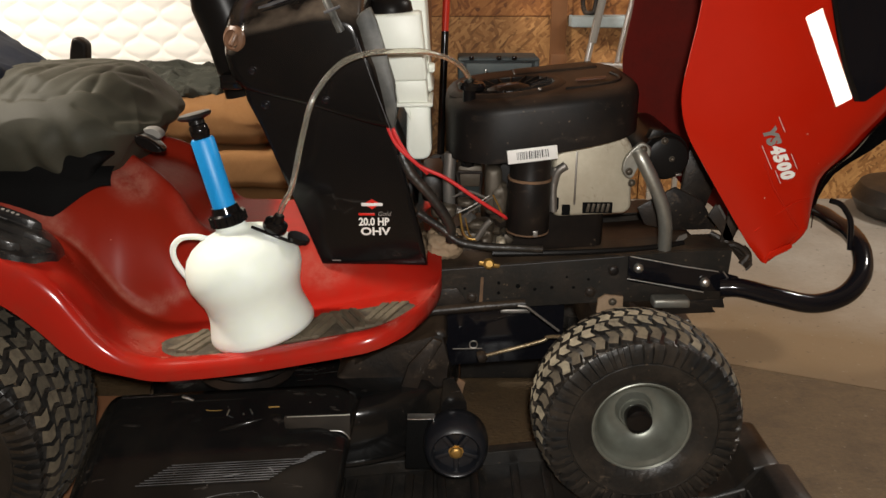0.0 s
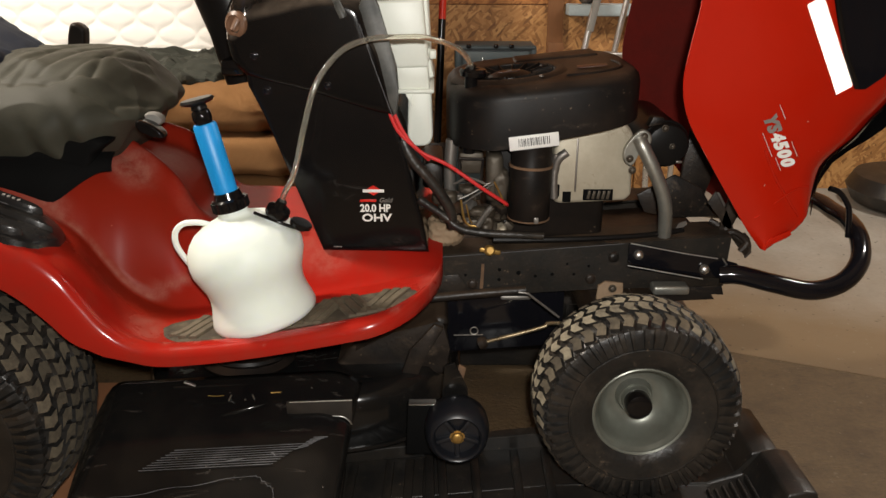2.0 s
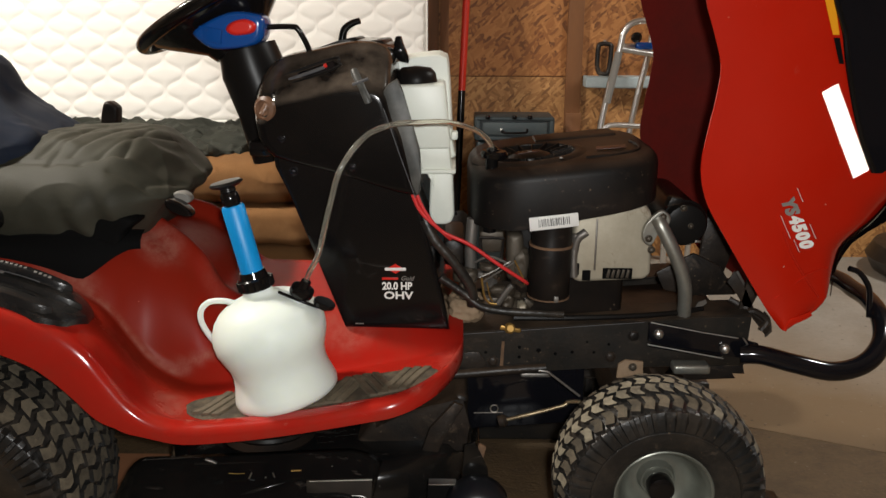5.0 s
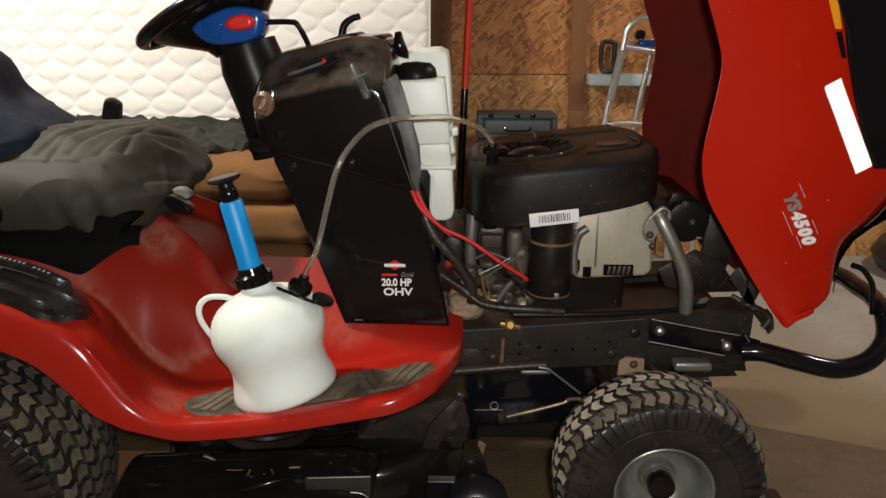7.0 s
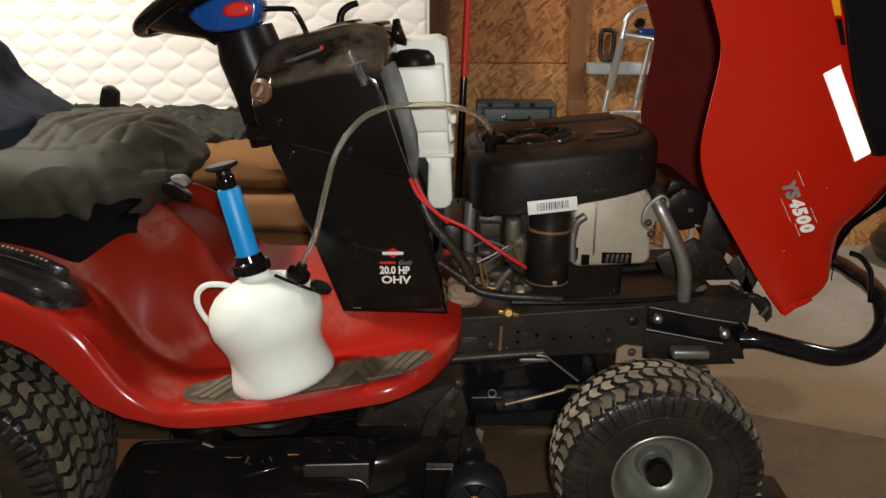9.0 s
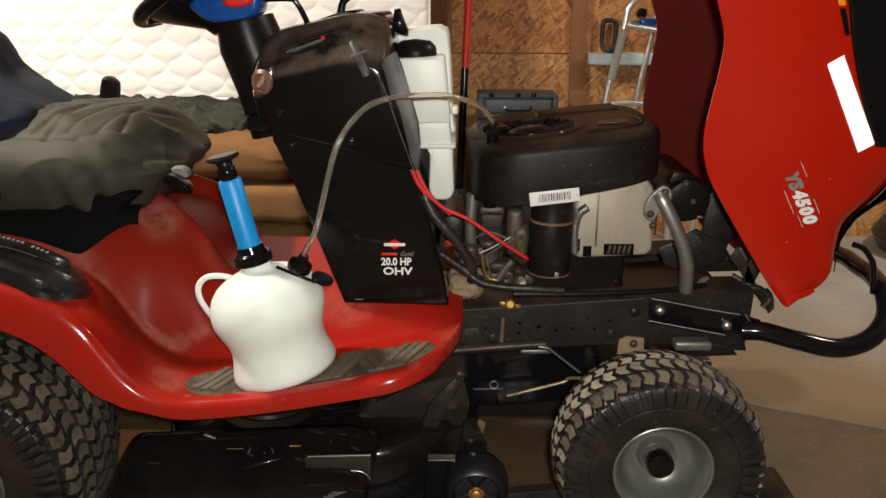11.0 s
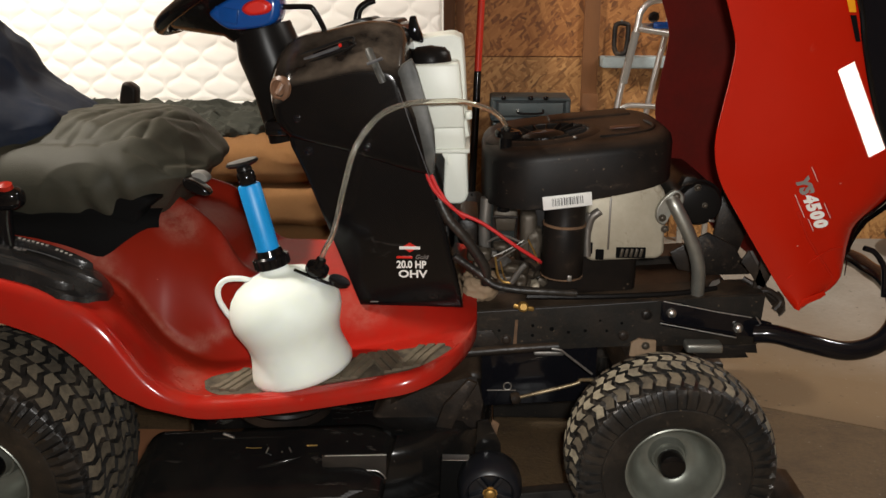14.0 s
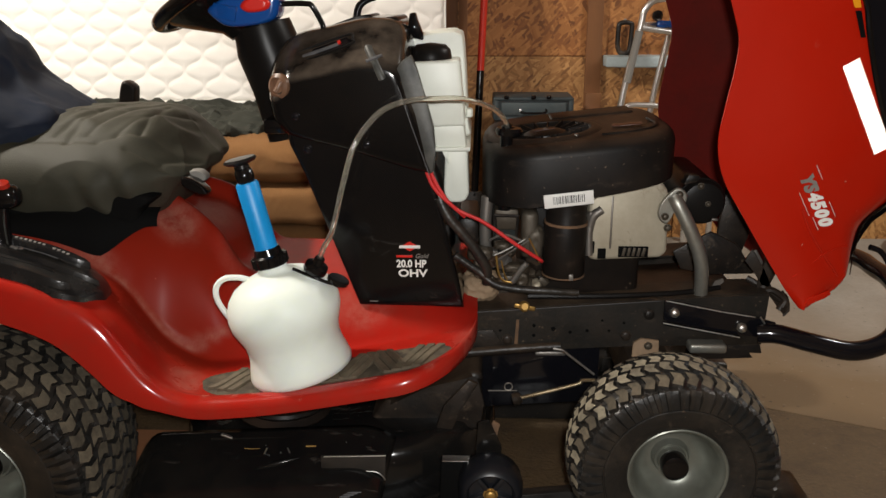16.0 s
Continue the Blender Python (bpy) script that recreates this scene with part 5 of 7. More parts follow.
text("decal_script", "Gold", 0.013, Matrix.Translation((-0.129, 1.5312, 0.616)) @ FACE, GREYP, dash, 0.3)
text("decal_power", "20.0 HP", 0.0215, Matrix.Translation((-0.166, 1.5312, 0.597)) @ FACE @ Matrix.Diagonal((0.86, 1, 1, 1)), WHITE, dash, 0.0, 0.0007)
text("decal_type", "OHV", 0.0215, Matrix.Translation((-0.163, 1.5312, 0.577)) @ FACE @ Matrix.Diagonal((1.26, 1, 1, 1)), WHITE, dash, 0.0, 0.0006)
part("scuff", box(-0.222, -0.205, 1.5306, 1.5318, 0.5225, 0.524, 0), GREYP, dash, "pale scuff along the lower edge")

# steering column and wheel
column = part("steering_column", loft([[(cx + rx * math.cos(a), MID + 0.075 * k * math.sin(a), z + rx * 0.25 * math.cos(a)) for a in (2 * math.pi * i / 28 for i in range(28))] for cx, z, rx, k in ((-0.395, 0.83, 0.066, 0.9), (-0.425, 0.93, 0.062, 0.85), (-0.45, 1.01, 0.066, 0.95), (-0.462, 1.06, 0.058, 0.9))]), COLUMN, tractor)
axis = Vector((-0.48, 0, 0.877)).normalized()
HUB = Vector((-0.518, MID, 1.140))
u = Vector((axis.z, 0, -axis.x))
vv = Vector((0, 1, 0))
rings = []
for k in range(65):
    a = 2 * math.pi * k / 64
    d = u * math.cos(a) + vv * math.sin(a)
    rings.append([HUB + d * (0.17 + 0.017 * math.cos(b)) + axis * 0.015 * math.sin(b) for b in (2 * math.pi * i / 12 for i in range(12))])
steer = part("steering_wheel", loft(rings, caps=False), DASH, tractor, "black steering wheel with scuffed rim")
part("hub", lathe([(0, -0.10), (0.045, -0.10), (0.055, -0.07), (0.085, -0.035), (0.09, -0.01), (0.07, 0.01), (0, 0.015)], HUB, axis, 32), BLACK, steer)
part("hub_pan", lathe([(0.160, 0.0), (0.150, -0.016), (0.11, -0.045), (0.07, -0.075), (0.06, -0.095), (0, -0.095)], HUB, axis, 40), BLACK, steer)
for ang in (0.0, 2.2, -2.2):
    d = u * -math.cos(ang) + vv * math.sin(ang)
    sd = axis.cross(d)
    rr = []
    for r, w, lo in ((0.06, 0.05, -0.05), (0.11, 0.042, -0.03), (0.165, 0.034, -0.012)):
        p = HUB + d * r
        rr.append([p + sd * w + axis * lo, p - sd * w + axis * lo, p - sd * w * 0.9 + axis * 0.006, p + sd * w * 0.9 + axis * 0.006])
    part("spoke", loft(rr), BLACK, steer)
blue = puff(round_outline([(-0.527, 1.098), (-0.522, 1.078), (-0.486, 1.060), (-0.41, 1.070), (-0.392, 1.10), (-0.40, 1.125), (-0.46, 1.13)]), rounded(1.60, 1.68, 0.015, 0.8))
torch = part("blue_housing", blue, BLUEP, steer, "glossy blue plastic housing under the wheel")
part("facet", moved(box(-0.024, 0.024, -0.003, 0.004, -0.014, 0.014, 0.002), Matrix.Translation((-0.495, 1.60, 1.088)) @ pose(0, 0, 0, 0, 10, -12)), BLUEP, torch)
lever = part("bent_lever", tube([(-0.43, 1.64, 1.100), (-0.38, 1.64, 1.103), (-0.345, 1.64, 1.103), (-0.332, 1.64, 1.098), (-0.315, 1.645, 1.065), (-0.305, 1.65, 1.03)], 0.0055, 10), BLACK, tractor, "bent black rod lever")
part("knob", puff(round_outline([(-0.464, 1.098), (-0.452, 1.112), (-0.425, 1.118), (-0.405, 1.108), (-0.412, 1.092), (-0.448, 1.087)]), rounded(1.59, 1.66, 0.012, 0.6)), REDP, lever, "red plastic lever knob")

# fuel tank
tank = part("fuel_tank", merge(
    puff(round_outline([(-0.160, 0.97), (-0.162, 1.022), (-0.150, 1.034), (-0.072, 1.046), (-0.048, 1.042), (-0.036, 1.020), (-0.026, 0.86), (-0.026, 0.825), (-0.110, 0.825), (-0.125, 0.87)], 3), rounded(1.745, 1.95, 0.012, 0.96)),
    prism([(-0.142, 0.990), (-0.043, 0.995), (-0.031, 0.864), (-0.100, 0.862)], 1.635, 1.75, 0.006, 3),
    prism([(-0.098, 0.868), (-0.034, 0.868), (-0.029, 0.820), (-0.091, 0.818)], 1.641, 1.75, 0.004, 3),
    box(-0.096, -0.020, 1.634, 1.80, 0.812, 0.821, 0.003),
    prism([(-0.072, 0.815), (-0.026, 0.815), (-0.022, 0.724), (-0.028, 0.708), (-0.040, 0.703), (-0.060, 0.703), (-0.070, 0.710), (-0.075, 0.728)], 1.641, 1.76, 0.006, 3)), TANKW, tractor, "white plastic fuel tank", sharp=50)
part("tank_lug", box(-0.030, -0.016, 1.70, 1.73, 0.872, 0.890, 0.004), TANKW, tank)
part("tank_web", prism([(-0.078, 0.812), (-0.066, 0.812), (-0.064, 0.786)], 1.634, 1.642, 0.001), TANKW, tank)
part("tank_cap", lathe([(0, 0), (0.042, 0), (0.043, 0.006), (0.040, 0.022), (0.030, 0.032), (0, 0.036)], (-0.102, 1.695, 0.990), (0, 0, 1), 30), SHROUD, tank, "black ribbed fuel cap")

# chassis rails
for sy in (1, -1):
    def yy(a, sy=sy):
        return MID - sy * (MID - a)
    y0, y1 = sorted((yy(1.560), yy(1.566)))
    rail = part("frame_rail", prism([(-0.3, 0.375), (-0.02, 0.397), (0.30, 0.417), (0.585, 0.425), (0.59, 0.535), (0.50, 0.531), (-0.02, 0.489), (-0.3, 0.465)], y0, y1, 0.002), FRAME, tractor, "dusty black pressed steel chassis rail")
    y0, y1 = sorted((yy(1.5665), yy(1.66)))
    part("flange", prism([(-0.3, 0.462), (-0.02, 0.486), (0.5, 0.528), (0.59, 0.532), (0.59, 0.536), (0.5, 0.532), (-0.02, 0.490), (-0.3, 0.466)], y0, y1, 0.001), FRAME, rail)
    for x, z, r in ((0.115, 0.462, 0.006), (0.115, 0.44, 0.006), (0.155, 0.455, 0.008), (0.19, 0.448, 0.006), (0.225, 0.452, 0.006), (0.27, 0.452, 0.005), (0.255, 0.475, 0.004), (0.30, 0.47, 0.005), (0.045, 0.45, 0.005)):
        part("hole", lathe([(0, 0), (r * 0.6, 0), (r * 0.6, 0.0008), (0, 0.0008)], (x, yy(1.5598), z), (0, -sy, 0), 12), INK, rail, "punched hole")
    for x, z in ((0.305, 0.442), (0.06, 0.43), (0.35, 0.49)):
        part("bolt", bolt((x, yy(1.5595), z), 0.010, 0.007, (0, -sy, 0)), CHASSIS, rail)
    part("top_edge", tube([(-0.25, yy(1.5593), 0.4695), (-0.02, yy(1.5593), 0.4888), (0.37, yy(1.5593), 0.5195)], 0.0009, 6, smooth=False), WORN_OR_SHINE, rail, "thin bright line along the top edge")
    part("lap_plate", prism([(-0.02, 0.405), (0.045, 0.41), (0.05, 0.42), (0.03, 0.452), (-0.02, 0.449)], min(yy(1.5555), yy(1.5595)), max(yy(1.5555), yy(1.5595)), 0.001), CHASSIS, rail)
    part("rust_stripe", prism([(0.075, 0.42), (0.082, 0.42), (0.084, 0.475), (0.078, 0.475)], min(yy(1.5585), yy(1.5597)), max(yy(1.5585), yy(1.5597)), 0), RUST, rail, "streak of rust")
    y0, y1 = sorted((yy(1.535), yy(1.541)))
    br = part("bumper_bracket", prism([(0.374, 0.529), (0.40, 0.526), (0.487, 0.507), (0.560, 0.495), (0.60, 0.484), (0.60, 0.448), (0.530, 0.457), (0.385, 0.484), (0.374, 0.488)], y0, y1, 0.002), GLOSS, tractor)
    part("upper_lip", tube([(0.376, yy(1.532), 0.530), (0.487, yy(1.532), 0.508), (0.556, yy(1.532), 0.497)], 0.0013, 8, smooth=False), CHROME if sy > 0 else GLOSS, br, "bright thin edge line")
    part("lower_lip", prism([(0.372, 0.486), (0.528, 0.457), (0.530, 0.452), (0.376, 0.479)], min(yy(1.527), yy(1.5345)), max(yy(1.527), yy(1.5345)), 0.001), GLOSS, br)
    part("lower_edge", tube([(0.372, yy(1.527), 0.484), (0.528, yy(1.527), 0.4545)], 0.0016, 8, smooth=False), CHROME if sy > 0 else GLOSS, br, "bright thin edge line")
    part("corner_edge", tube([(0.566, yy(1.533), 0.497), (0.580, yy(1.533), 0.478)], 0.0016, 8, smooth=False), CHROME if sy > 0 else GLOSS, br, "bright thin edge line")
    for x, z in ((0.394, 0.505), (0.531, 0.474)):
        part("washer", lathe([(0, 0), (0.0115, 0), (0.0115, 0.0016), (0, 0.002)], (x, yy(1.535), z), (0, -sy, 0), 18), CHASSIS, br)
        part("bolt", lathe([(0, 0), (0.0098, 0), (0.0098, 0.004), (0.0090, 0.0065), (0.0070, 0.0090), (0.004, 0.0105), (0, 0.011)], (x, yy(1.533), z), (0, -sy, 0), 14), CHROME, br, "bright zinc bolt")
for x0 in (0.0, 0.46):
    part("cross_member", box(x0, x0 + 0.09, 1.567, 1.933, 0.44, 0.46 + 0.03 * x0, 0.004), CHASSIS, tractor)
part("engine_plate", prism([(-0.02, 0.468), (0.55, 0.51), (0.55, 0.517), (-0.02, 0.475)], 1.661, 1.84, 0.002), CHASSIS, tractor)
part("tie_block", box(0.428, 0.503, 1.52, 1.555, 0.420, 0.440, 0.006, 3), PIPE, tractor, "grey steel block")
part("front_hanger", prism([(0.50, 0.425), (0.585, 0.425), (0.592, 0.40), (0.56, 0.405), (0.575, 0.39), (0.47, 0.385), (0.45, 0.41)], 1.57, 1.60, 0.002), CHASSIS, tractor)
part("axle_bracket", prism([(0.315, 0.36), (0.375, 0.36), (0.372, 0.436), (0.335, 0.44), (0.32, 0.43)], 1.548, 1.556, 0.002), TAN, tractor, "tan rust-tinted axle bracket")
part("bracket_nut", bolt((0.350, 1.547, 0.425), 0.007, 0.007), DIRTY, tractor)
for pts in ([(0.575, 1.6, 0.51), (0.60, 1.59, 0.535), (0.63, 1.585, 0.515), (0.618, 1.58, 0.495)], [(0.56, 1.62, 0.55), (0.60, 1.6, 0.53), (0.64, 1.59, 0.50)]):
    part("hood_catch", tube(pts, 0.007, 8), CHASSIS, tractor)
part("front_panel", prism([(0.50, 0.532), (0.60, 0.535), (0.56, 0.60), (0.50, 0.63), (0.42, 0.585), (0.44, 0.545)], 1.69, 1.70, 0.003), CHASSIS, tractor)
part("front_plate", prism([(0.575, 0.59), (0.60, 0.555), (0.612, 0.562), (0.588, 0.60)], 1.66, 1.665, 0.001), STEEL, tractor)

part("latch_post", prism([(0.575, 0.535), (0.60, 0.535), (0.625, 0.60), (0.64, 0.67), (0.61, 0.67), (0.59, 0.61)], 1.60, 1.608, 0.002), CHASSIS, tractor)
part("dark_baffle", prism([(0.52, 0.535), (0.575, 0.535), (0.60, 0.62), (0.60, 0.74), (0.54, 0.74), (0.53, 0.64)], 1.74, 1.75, 0.003), CHASSIS, tractor)
# bumper
bar = [(0.562, 1.527, 0.464), (0.60, 1.515, 0.468), (0.66, 1.50, 0.457), (0.735, 1.487, 0.446), (0.80, 1.497, 0.460), (0.845, 1.53, 0.492), (0.872, 1.60, 0.520), (0.885, 1.68, 0.53), (0.885, MID, 0.53)]
bar += [(x, 2 * MID - y, z) for x, y, z in bar[-2::-1]]
part("bumper", tube(bar, 0.0195, 18, 8), GLOSS, tractor, "glossy black tubular front bumper")
part("hood_stay", tube([(0.793, 1.60, 0.626), (0.814, 1.60, 0.618), (0.831, 1.60, 0.599), (0.842, 1.60, 0.576), (0.849, 1.60, 0.52)], 0.006, 10), GLOSS, tractor, "thin black hood stay rod")

# engine


def shroud_ring(z_add, grow, top):
    pts = []
    for k in range(64):
        a = 2 * math.pi * k / 64
        ca, sa = math.cos(a), math.sin(a)
        p = 4.2
        rr = (abs(ca) ** p + abs(sa) ** p) ** (-1 / p)
        x = 0.200 + (0.194 + grow) * rr * ca
        y = 1.745 + (0.212 + grow) * rr * sa
        lo = 0.716 + 0.19 * max(0, x - 0.10)
        hi = 0.824 + 0.105 * x + 0.012 * (y - 1.533)
        pts.append((x, y, (hi if top else lo) + z_add))
    return pts


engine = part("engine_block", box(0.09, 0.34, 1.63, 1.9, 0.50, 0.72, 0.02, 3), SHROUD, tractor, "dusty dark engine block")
rings = [shroud_ring(0, -0.01, False), shroud_ring(0.002, 0.0, False), shroud_ring(-0.022, 0.0, True), shroud_ring(-0.010, -0.003, True), shroud_ring(-0.002, -0.010, True), shroud_ring(0.002, -0.020, True)]
for r, dz in ((0.104, 0.004), (0.097, 0.003), (0.0965, -0.030)):
    ring = [(0.135 + r * math.cos(2 * math.pi * k / 64), 1.695 + r * math.sin(2 * math.pi * k / 64)) for k in range(64)]
    rings.append([(x, y, 0.824 + 0.105 * x + 0.012 * (y - 1.533) + dz) for x, y in ring])
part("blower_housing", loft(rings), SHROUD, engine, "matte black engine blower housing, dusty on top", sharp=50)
tilt = pose(0, 0, 0, 0.7, -6, 0)


def top_at(x, y=1.70):
    return 0.824 + 0.105 * x + 0.012 * (y - 1.533) + 0.004


part("fan_ring", moved(lathe([(0.094, -0.004), (0.096, 0.004), (0.103, 0.006), (0.112, 0.004), (0.122, -0.002), (0.124, -0.01)], (0, 0, 0), (0, 0, 1), 56), Matrix.Translation((0.135, 1.695, top_at(0.135))) @ tilt), SHROUD, engine)
part("fan_screen", moved(lathe([(0, -0.024), (0.0955, -0.024), (0.0955, -0.030), (0, -0.030)], (0, 0, 0), (0, 0, 1), 40), Matrix.Translation((0.135, 1.695, top_at(0.135))) @ tilt), INK, engine)
fan = Matrix.Translation((0.135, 1.695, top_at(0.135))) @ tilt
part("fan_bowl", moved(lathe([(0.0955, 0.002), (0.088, -0.010), (0.070, -0.020), (0.046, -0.016), (0.044, -0.002), (0.030, 0.004), (0, 0.005)], (0, 0, 0), (0, 0, 1), 48), fan), COLUMN, engine, "dark dished fan screen with a raised hub")
for k in range(18):
    a = 2 * math.pi * k / 18
    part("vane", moved(box(0.048, 0.090, -0.0012, 0.0012, -0.017, -0.008, 0), fan @ Matrix.Rotation(a, 4, "Z") @ pose(0, 0, 0, 0, -10, 0)), SHROUD, engine)
part("hub_decal", moved(box(-0.022, 0.022, -0.008, 0.008, 0.0045, 0.0060, 0), fan @ pose(0, 0, 0, 0, 0, 5)), FADED, engine, "faded red decal on the fan hub")
part("hub_bar", moved(box(-0.003, 0.006, -0.007, 0.007, 0.0062, 0.0068, 0), fan), GREYP, engine, "pale bar on the decal")
part("rim_bolt", bolt(fan @ Vector((0.055, -0.100, 0.004)), 0.004, 0.004, (0, 0, 1)), STEEL, engine)
part("top_contour", tube([(x, y, top_at(x, y) - 0.001) for x, y in ((0.24, 1.60), (0.30, 1.605), (0.345, 1.63), (0.36, 1.68), (0.355, 1.74))], 0.0035, 8), SHROUD, engine)
part("top_decal", moved(box(-0.030, 0.03, -0.014, 0.016, 0, 0.0015, 0.0005), Matrix.Translation((0.30, 1.665, top_at(0.30, 1.665) + 0.003)) @ tilt @ pose(0, 0, 0, 0, 0, -8)), FADED, engine, "faded red and orange caution decal")
part("rear_bar", moved(box(-0.085, 0.10, -0.05, 0.035, -0.004, 0.011, 0.006, 3), Matrix.Translation((0.245, 1.885, top_at(0.245, 1.885) - 0.008)) @ tilt), SHROUD, engine)
part("rear_slot", moved(box(-0.04, 0.05, -0.024, -0.02, 0.001, 0.007, 0.001), Matrix.Translation((0.245, 1.885, top_at(0.245, 1.885) - 0.008)) @ tilt), INK, engine)
part("dipstick_tube", tube([(0.05, 1.60, 0.70), (0.052, 1.60, 0.85), (0.055, 1.60, 0.866)], 0.013, 14), BLACK, engine)
part("dipstick_collar", lathe([(0.012, 0), (0.026, 0), (0.028, 0.008), (0.024, 0.014), (0.012, 0.014)], (0.056, 1.60, 0.853), (0.05, 0, 1), 24), BLACK, engine)
lab = Matrix.Translation((0.172, 1.5285, 0.739)) @ pose(0, 0, 0, 0, -7, 0)
label = part("barcode_label", moved(box(-0.048, 0.048, -0.0012, 0.0, -0.0135, 0.0135, 0.0005), lab), STICKER, engine, "white barcode sticker")
rng = random.Random(4)
x = -0.03
while x < 0.032:
    w = rng.choice((0.0008, 0.0014, 0.0022))
    part("bar", moved(box(x, x + w, -0.002, -0.0013, -0.007, 0.008, 0), lab), INK, label)
    x += w + rng.choice((0.0012, 0.0018, 0.0026))
can = part("canister", lathe([(0, 0), (0.040, 0), (0.0425, 0.004), (0.0425, 0.107), (0.0405, 0.112), (0.0405, 0.155), (0, 0.155)], (0.171, 1.568, 0.574), (0.02, 0, 1), 36), SHROUD, engine, "black steel canister with a clamp band")
part("band", lathe([(0.041, 0), (0.044, 0), (0.044, 0.005), (0.041, 0.005)], (0.173, 1.568, 0.681), (0.02, 0, 1), 36), RUST, can, "thin brass-coloured clamp band")
part("foot", box(0.178, 0.187, 1.523, 1.53, 0.574, 0.586, 0.001), STEEL, can)
part("rim", lathe([(0.040, 0), (0.0435, 0), (0.0435, 0.003), (0.04, 0.003)], (0.171, 1.568, 0.573), (0.02, 0, 1), 36), RUST, can)
head = part("cylinder_cover", prism([(0.222, 0.60), (0.237, 0.593), (0.372, 0.600), (0.385, 0.612), (0.379, 0.74), (0.362, 0.765), (0.24, 0.735), (0.222, 0.72)], 1.595, 1.80, 0.008, 3), HEAD, engine, "beige metal cylinder shroud with louvres")
for x0, x1, z0, z1 in ((0.228, 0.236, 0.61, 0.635), (0.243, 0.26, 0.598, 0.62), (0.285, 0.346, 0.602, 0.625)):
    part("opening", box(x0, x1, 1.592, 1.597, z0, z1, 0.001), INK, head, "dark louvre opening")
for k in range(5):
    part("louvre", moved(box(-0.003, 0.003, -0.004, 0.0, -0.009, 0.009, 0.001), Matrix.Translation((0.296 + 0.01 * k, 1.5925, 0.614)) @ pose(0, 0, 0, 0, 12, 0)), DIRTY, head)
part("seam", box(0.266, 0.270, 1.592, 1.596, 0.62, 0.73, 0.001), STEEL, head)
part("bracket_arm", tube([(0.222, 1.585, 0.66), (0.228, 1.582, 0.69), (0.245, 1.58, 0.706)], 0.009, 10), STEEL, engine)
part("bracket_arm", tube([(0.225, 1.585, 0.70), (0.222, 1.582, 0.65), (0.224, 1.58, 0.61)], 0.008, 10), STEEL, engine)
part("exhaust_pipe", tube([(0.385, 1.575, 0.735), (0.395, 1.565, 0.715), (0.424, 1.56, 0.66), (0.447, 1.565, 0.60), (0.456, 1.58, 0.53), (0.457, 1.59, 0.50)], 0.0140, 16), PIPE, engine, "dull aluminised exhaust pipe")
part("exhaust_flange", puff(round_outline([(0.356, 0.70), (0.362, 0.725), (0.389, 0.752), (0.409, 0.742), (0.408, 0.722), (0.389, 0.705), (0.376, 0.68), (0.362, 0.685)]), rounded(1.572, 1.584, 0.004, 0.9)), PIPE, engine)
for x, z in ((0.394, 0.74), (0.369, 0.695), (0.376, 0.672)):
    part("flange_bolt", bolt((x, 1.571, z), 0.0062, 0.008), DIRTY, engine)
muff = part("muffler", lathe([(0, 0), (0.030, 0.0), (0.042, 0.004), (0.047, 0.012), (0.047, 0.020), (0.050, 0.022), (0.050, 0.028), (0.047, 0.030), (0.047, 0.25), (0.04, 0.26), (0, 0.26)], (0.466, 1.650, 0.702), (0, 1, 0.02), 36), COLUMN, engine, "sooty black muffler can")
part("stud", bolt((0.456, 1.648, 0.740), 0.006, 0.008), DIRTY, muff)
part("stud", bolt((0.474, 1.648, 0.702), 0.005, 0.008), DIRTY, muff)
part("lug", prism([(0.415, 0.745), (0.445, 0.752), (0.45, 0.765), (0.425, 0.768)], 1.63, 1.66, 0.004), CHASSIS, muff)
part("heat_plate", prism([(0.47, 0.575), (0.55, 0.585), (0.545, 0.60), (0.515, 0.615), (0.48, 0.60)], 1.70, 1.705, 0.001), HEAD, muff)
part("tab", box(0.475, 0.487, 1.612, 1.62, 0.675, 0.68, 0.001), STEEL, muff)
part("gusset", prism([(0.475, 0.52), (0.508, 0.548), (0.505, 0.555), (0.49, 0.55)], 1.6, 1.603, 0), STEEL, engine)
part("breather_tube", tube([(0.014, 1.62, 0.60), (0.012, 1.61, 0.66), (0.016, 1.61, 0.725)], 0.0125, 14), STEEL, engine, "dull grey breather tube")
part("carburettor", merge(box(0.03, 0.08, 1.6, 1.66, 0.655, 0.70, 0.006), box(0.085, 0.12, 1.58, 1.64, 0.60, 0.70, 0.012, 3)), DIRTY, engine)
part("carb_bowl", lathe([(0, 0), (0.022, 0.004), (0.025, 0.012), (0.025, 0.04), (0, 0.04)], (0.082, 1.60, 0.545), (0, 0, 1), 24), DIRTY, engine)
part("drain_plug", box(0.052, 0.072, 1.575, 1.6, 0.545, 0.565, 0.004), DIRTY, engine)
for x0, x1, z0, z1, y0, mm, sd in ((-0.022, 0.026, 0.595, 0.622, 1.575, DIRTY, 1.0), (0.078, 0.102, 0.540, 0.572, 1.572, DIRTY, 2.0), (0.112, 0.126, 0.538, 0.552, 1.565, HEAD, 3.0), (0.03, 0.062, 0.618, 0.634, 1.58, DIRTY, 4.0), (0.098, 0.130, 0.60, 0.668, 1.578, DIRTY, 5.0), (0.05, 0.088, 0.572, 0.590, 1.57, DIRTY, 6.0), (-0.01, 0.012, 0.555, 0.60, 1.58, DIRTY, 7.0)):
    part("casting", rumpled(pillow(x0, x1, y0, y0 + 0.035, z0, z1, 12, 3.6, 0.0, 5, sd), 0.005, 45, sd), mm, engine, "dirty pale metal casting")
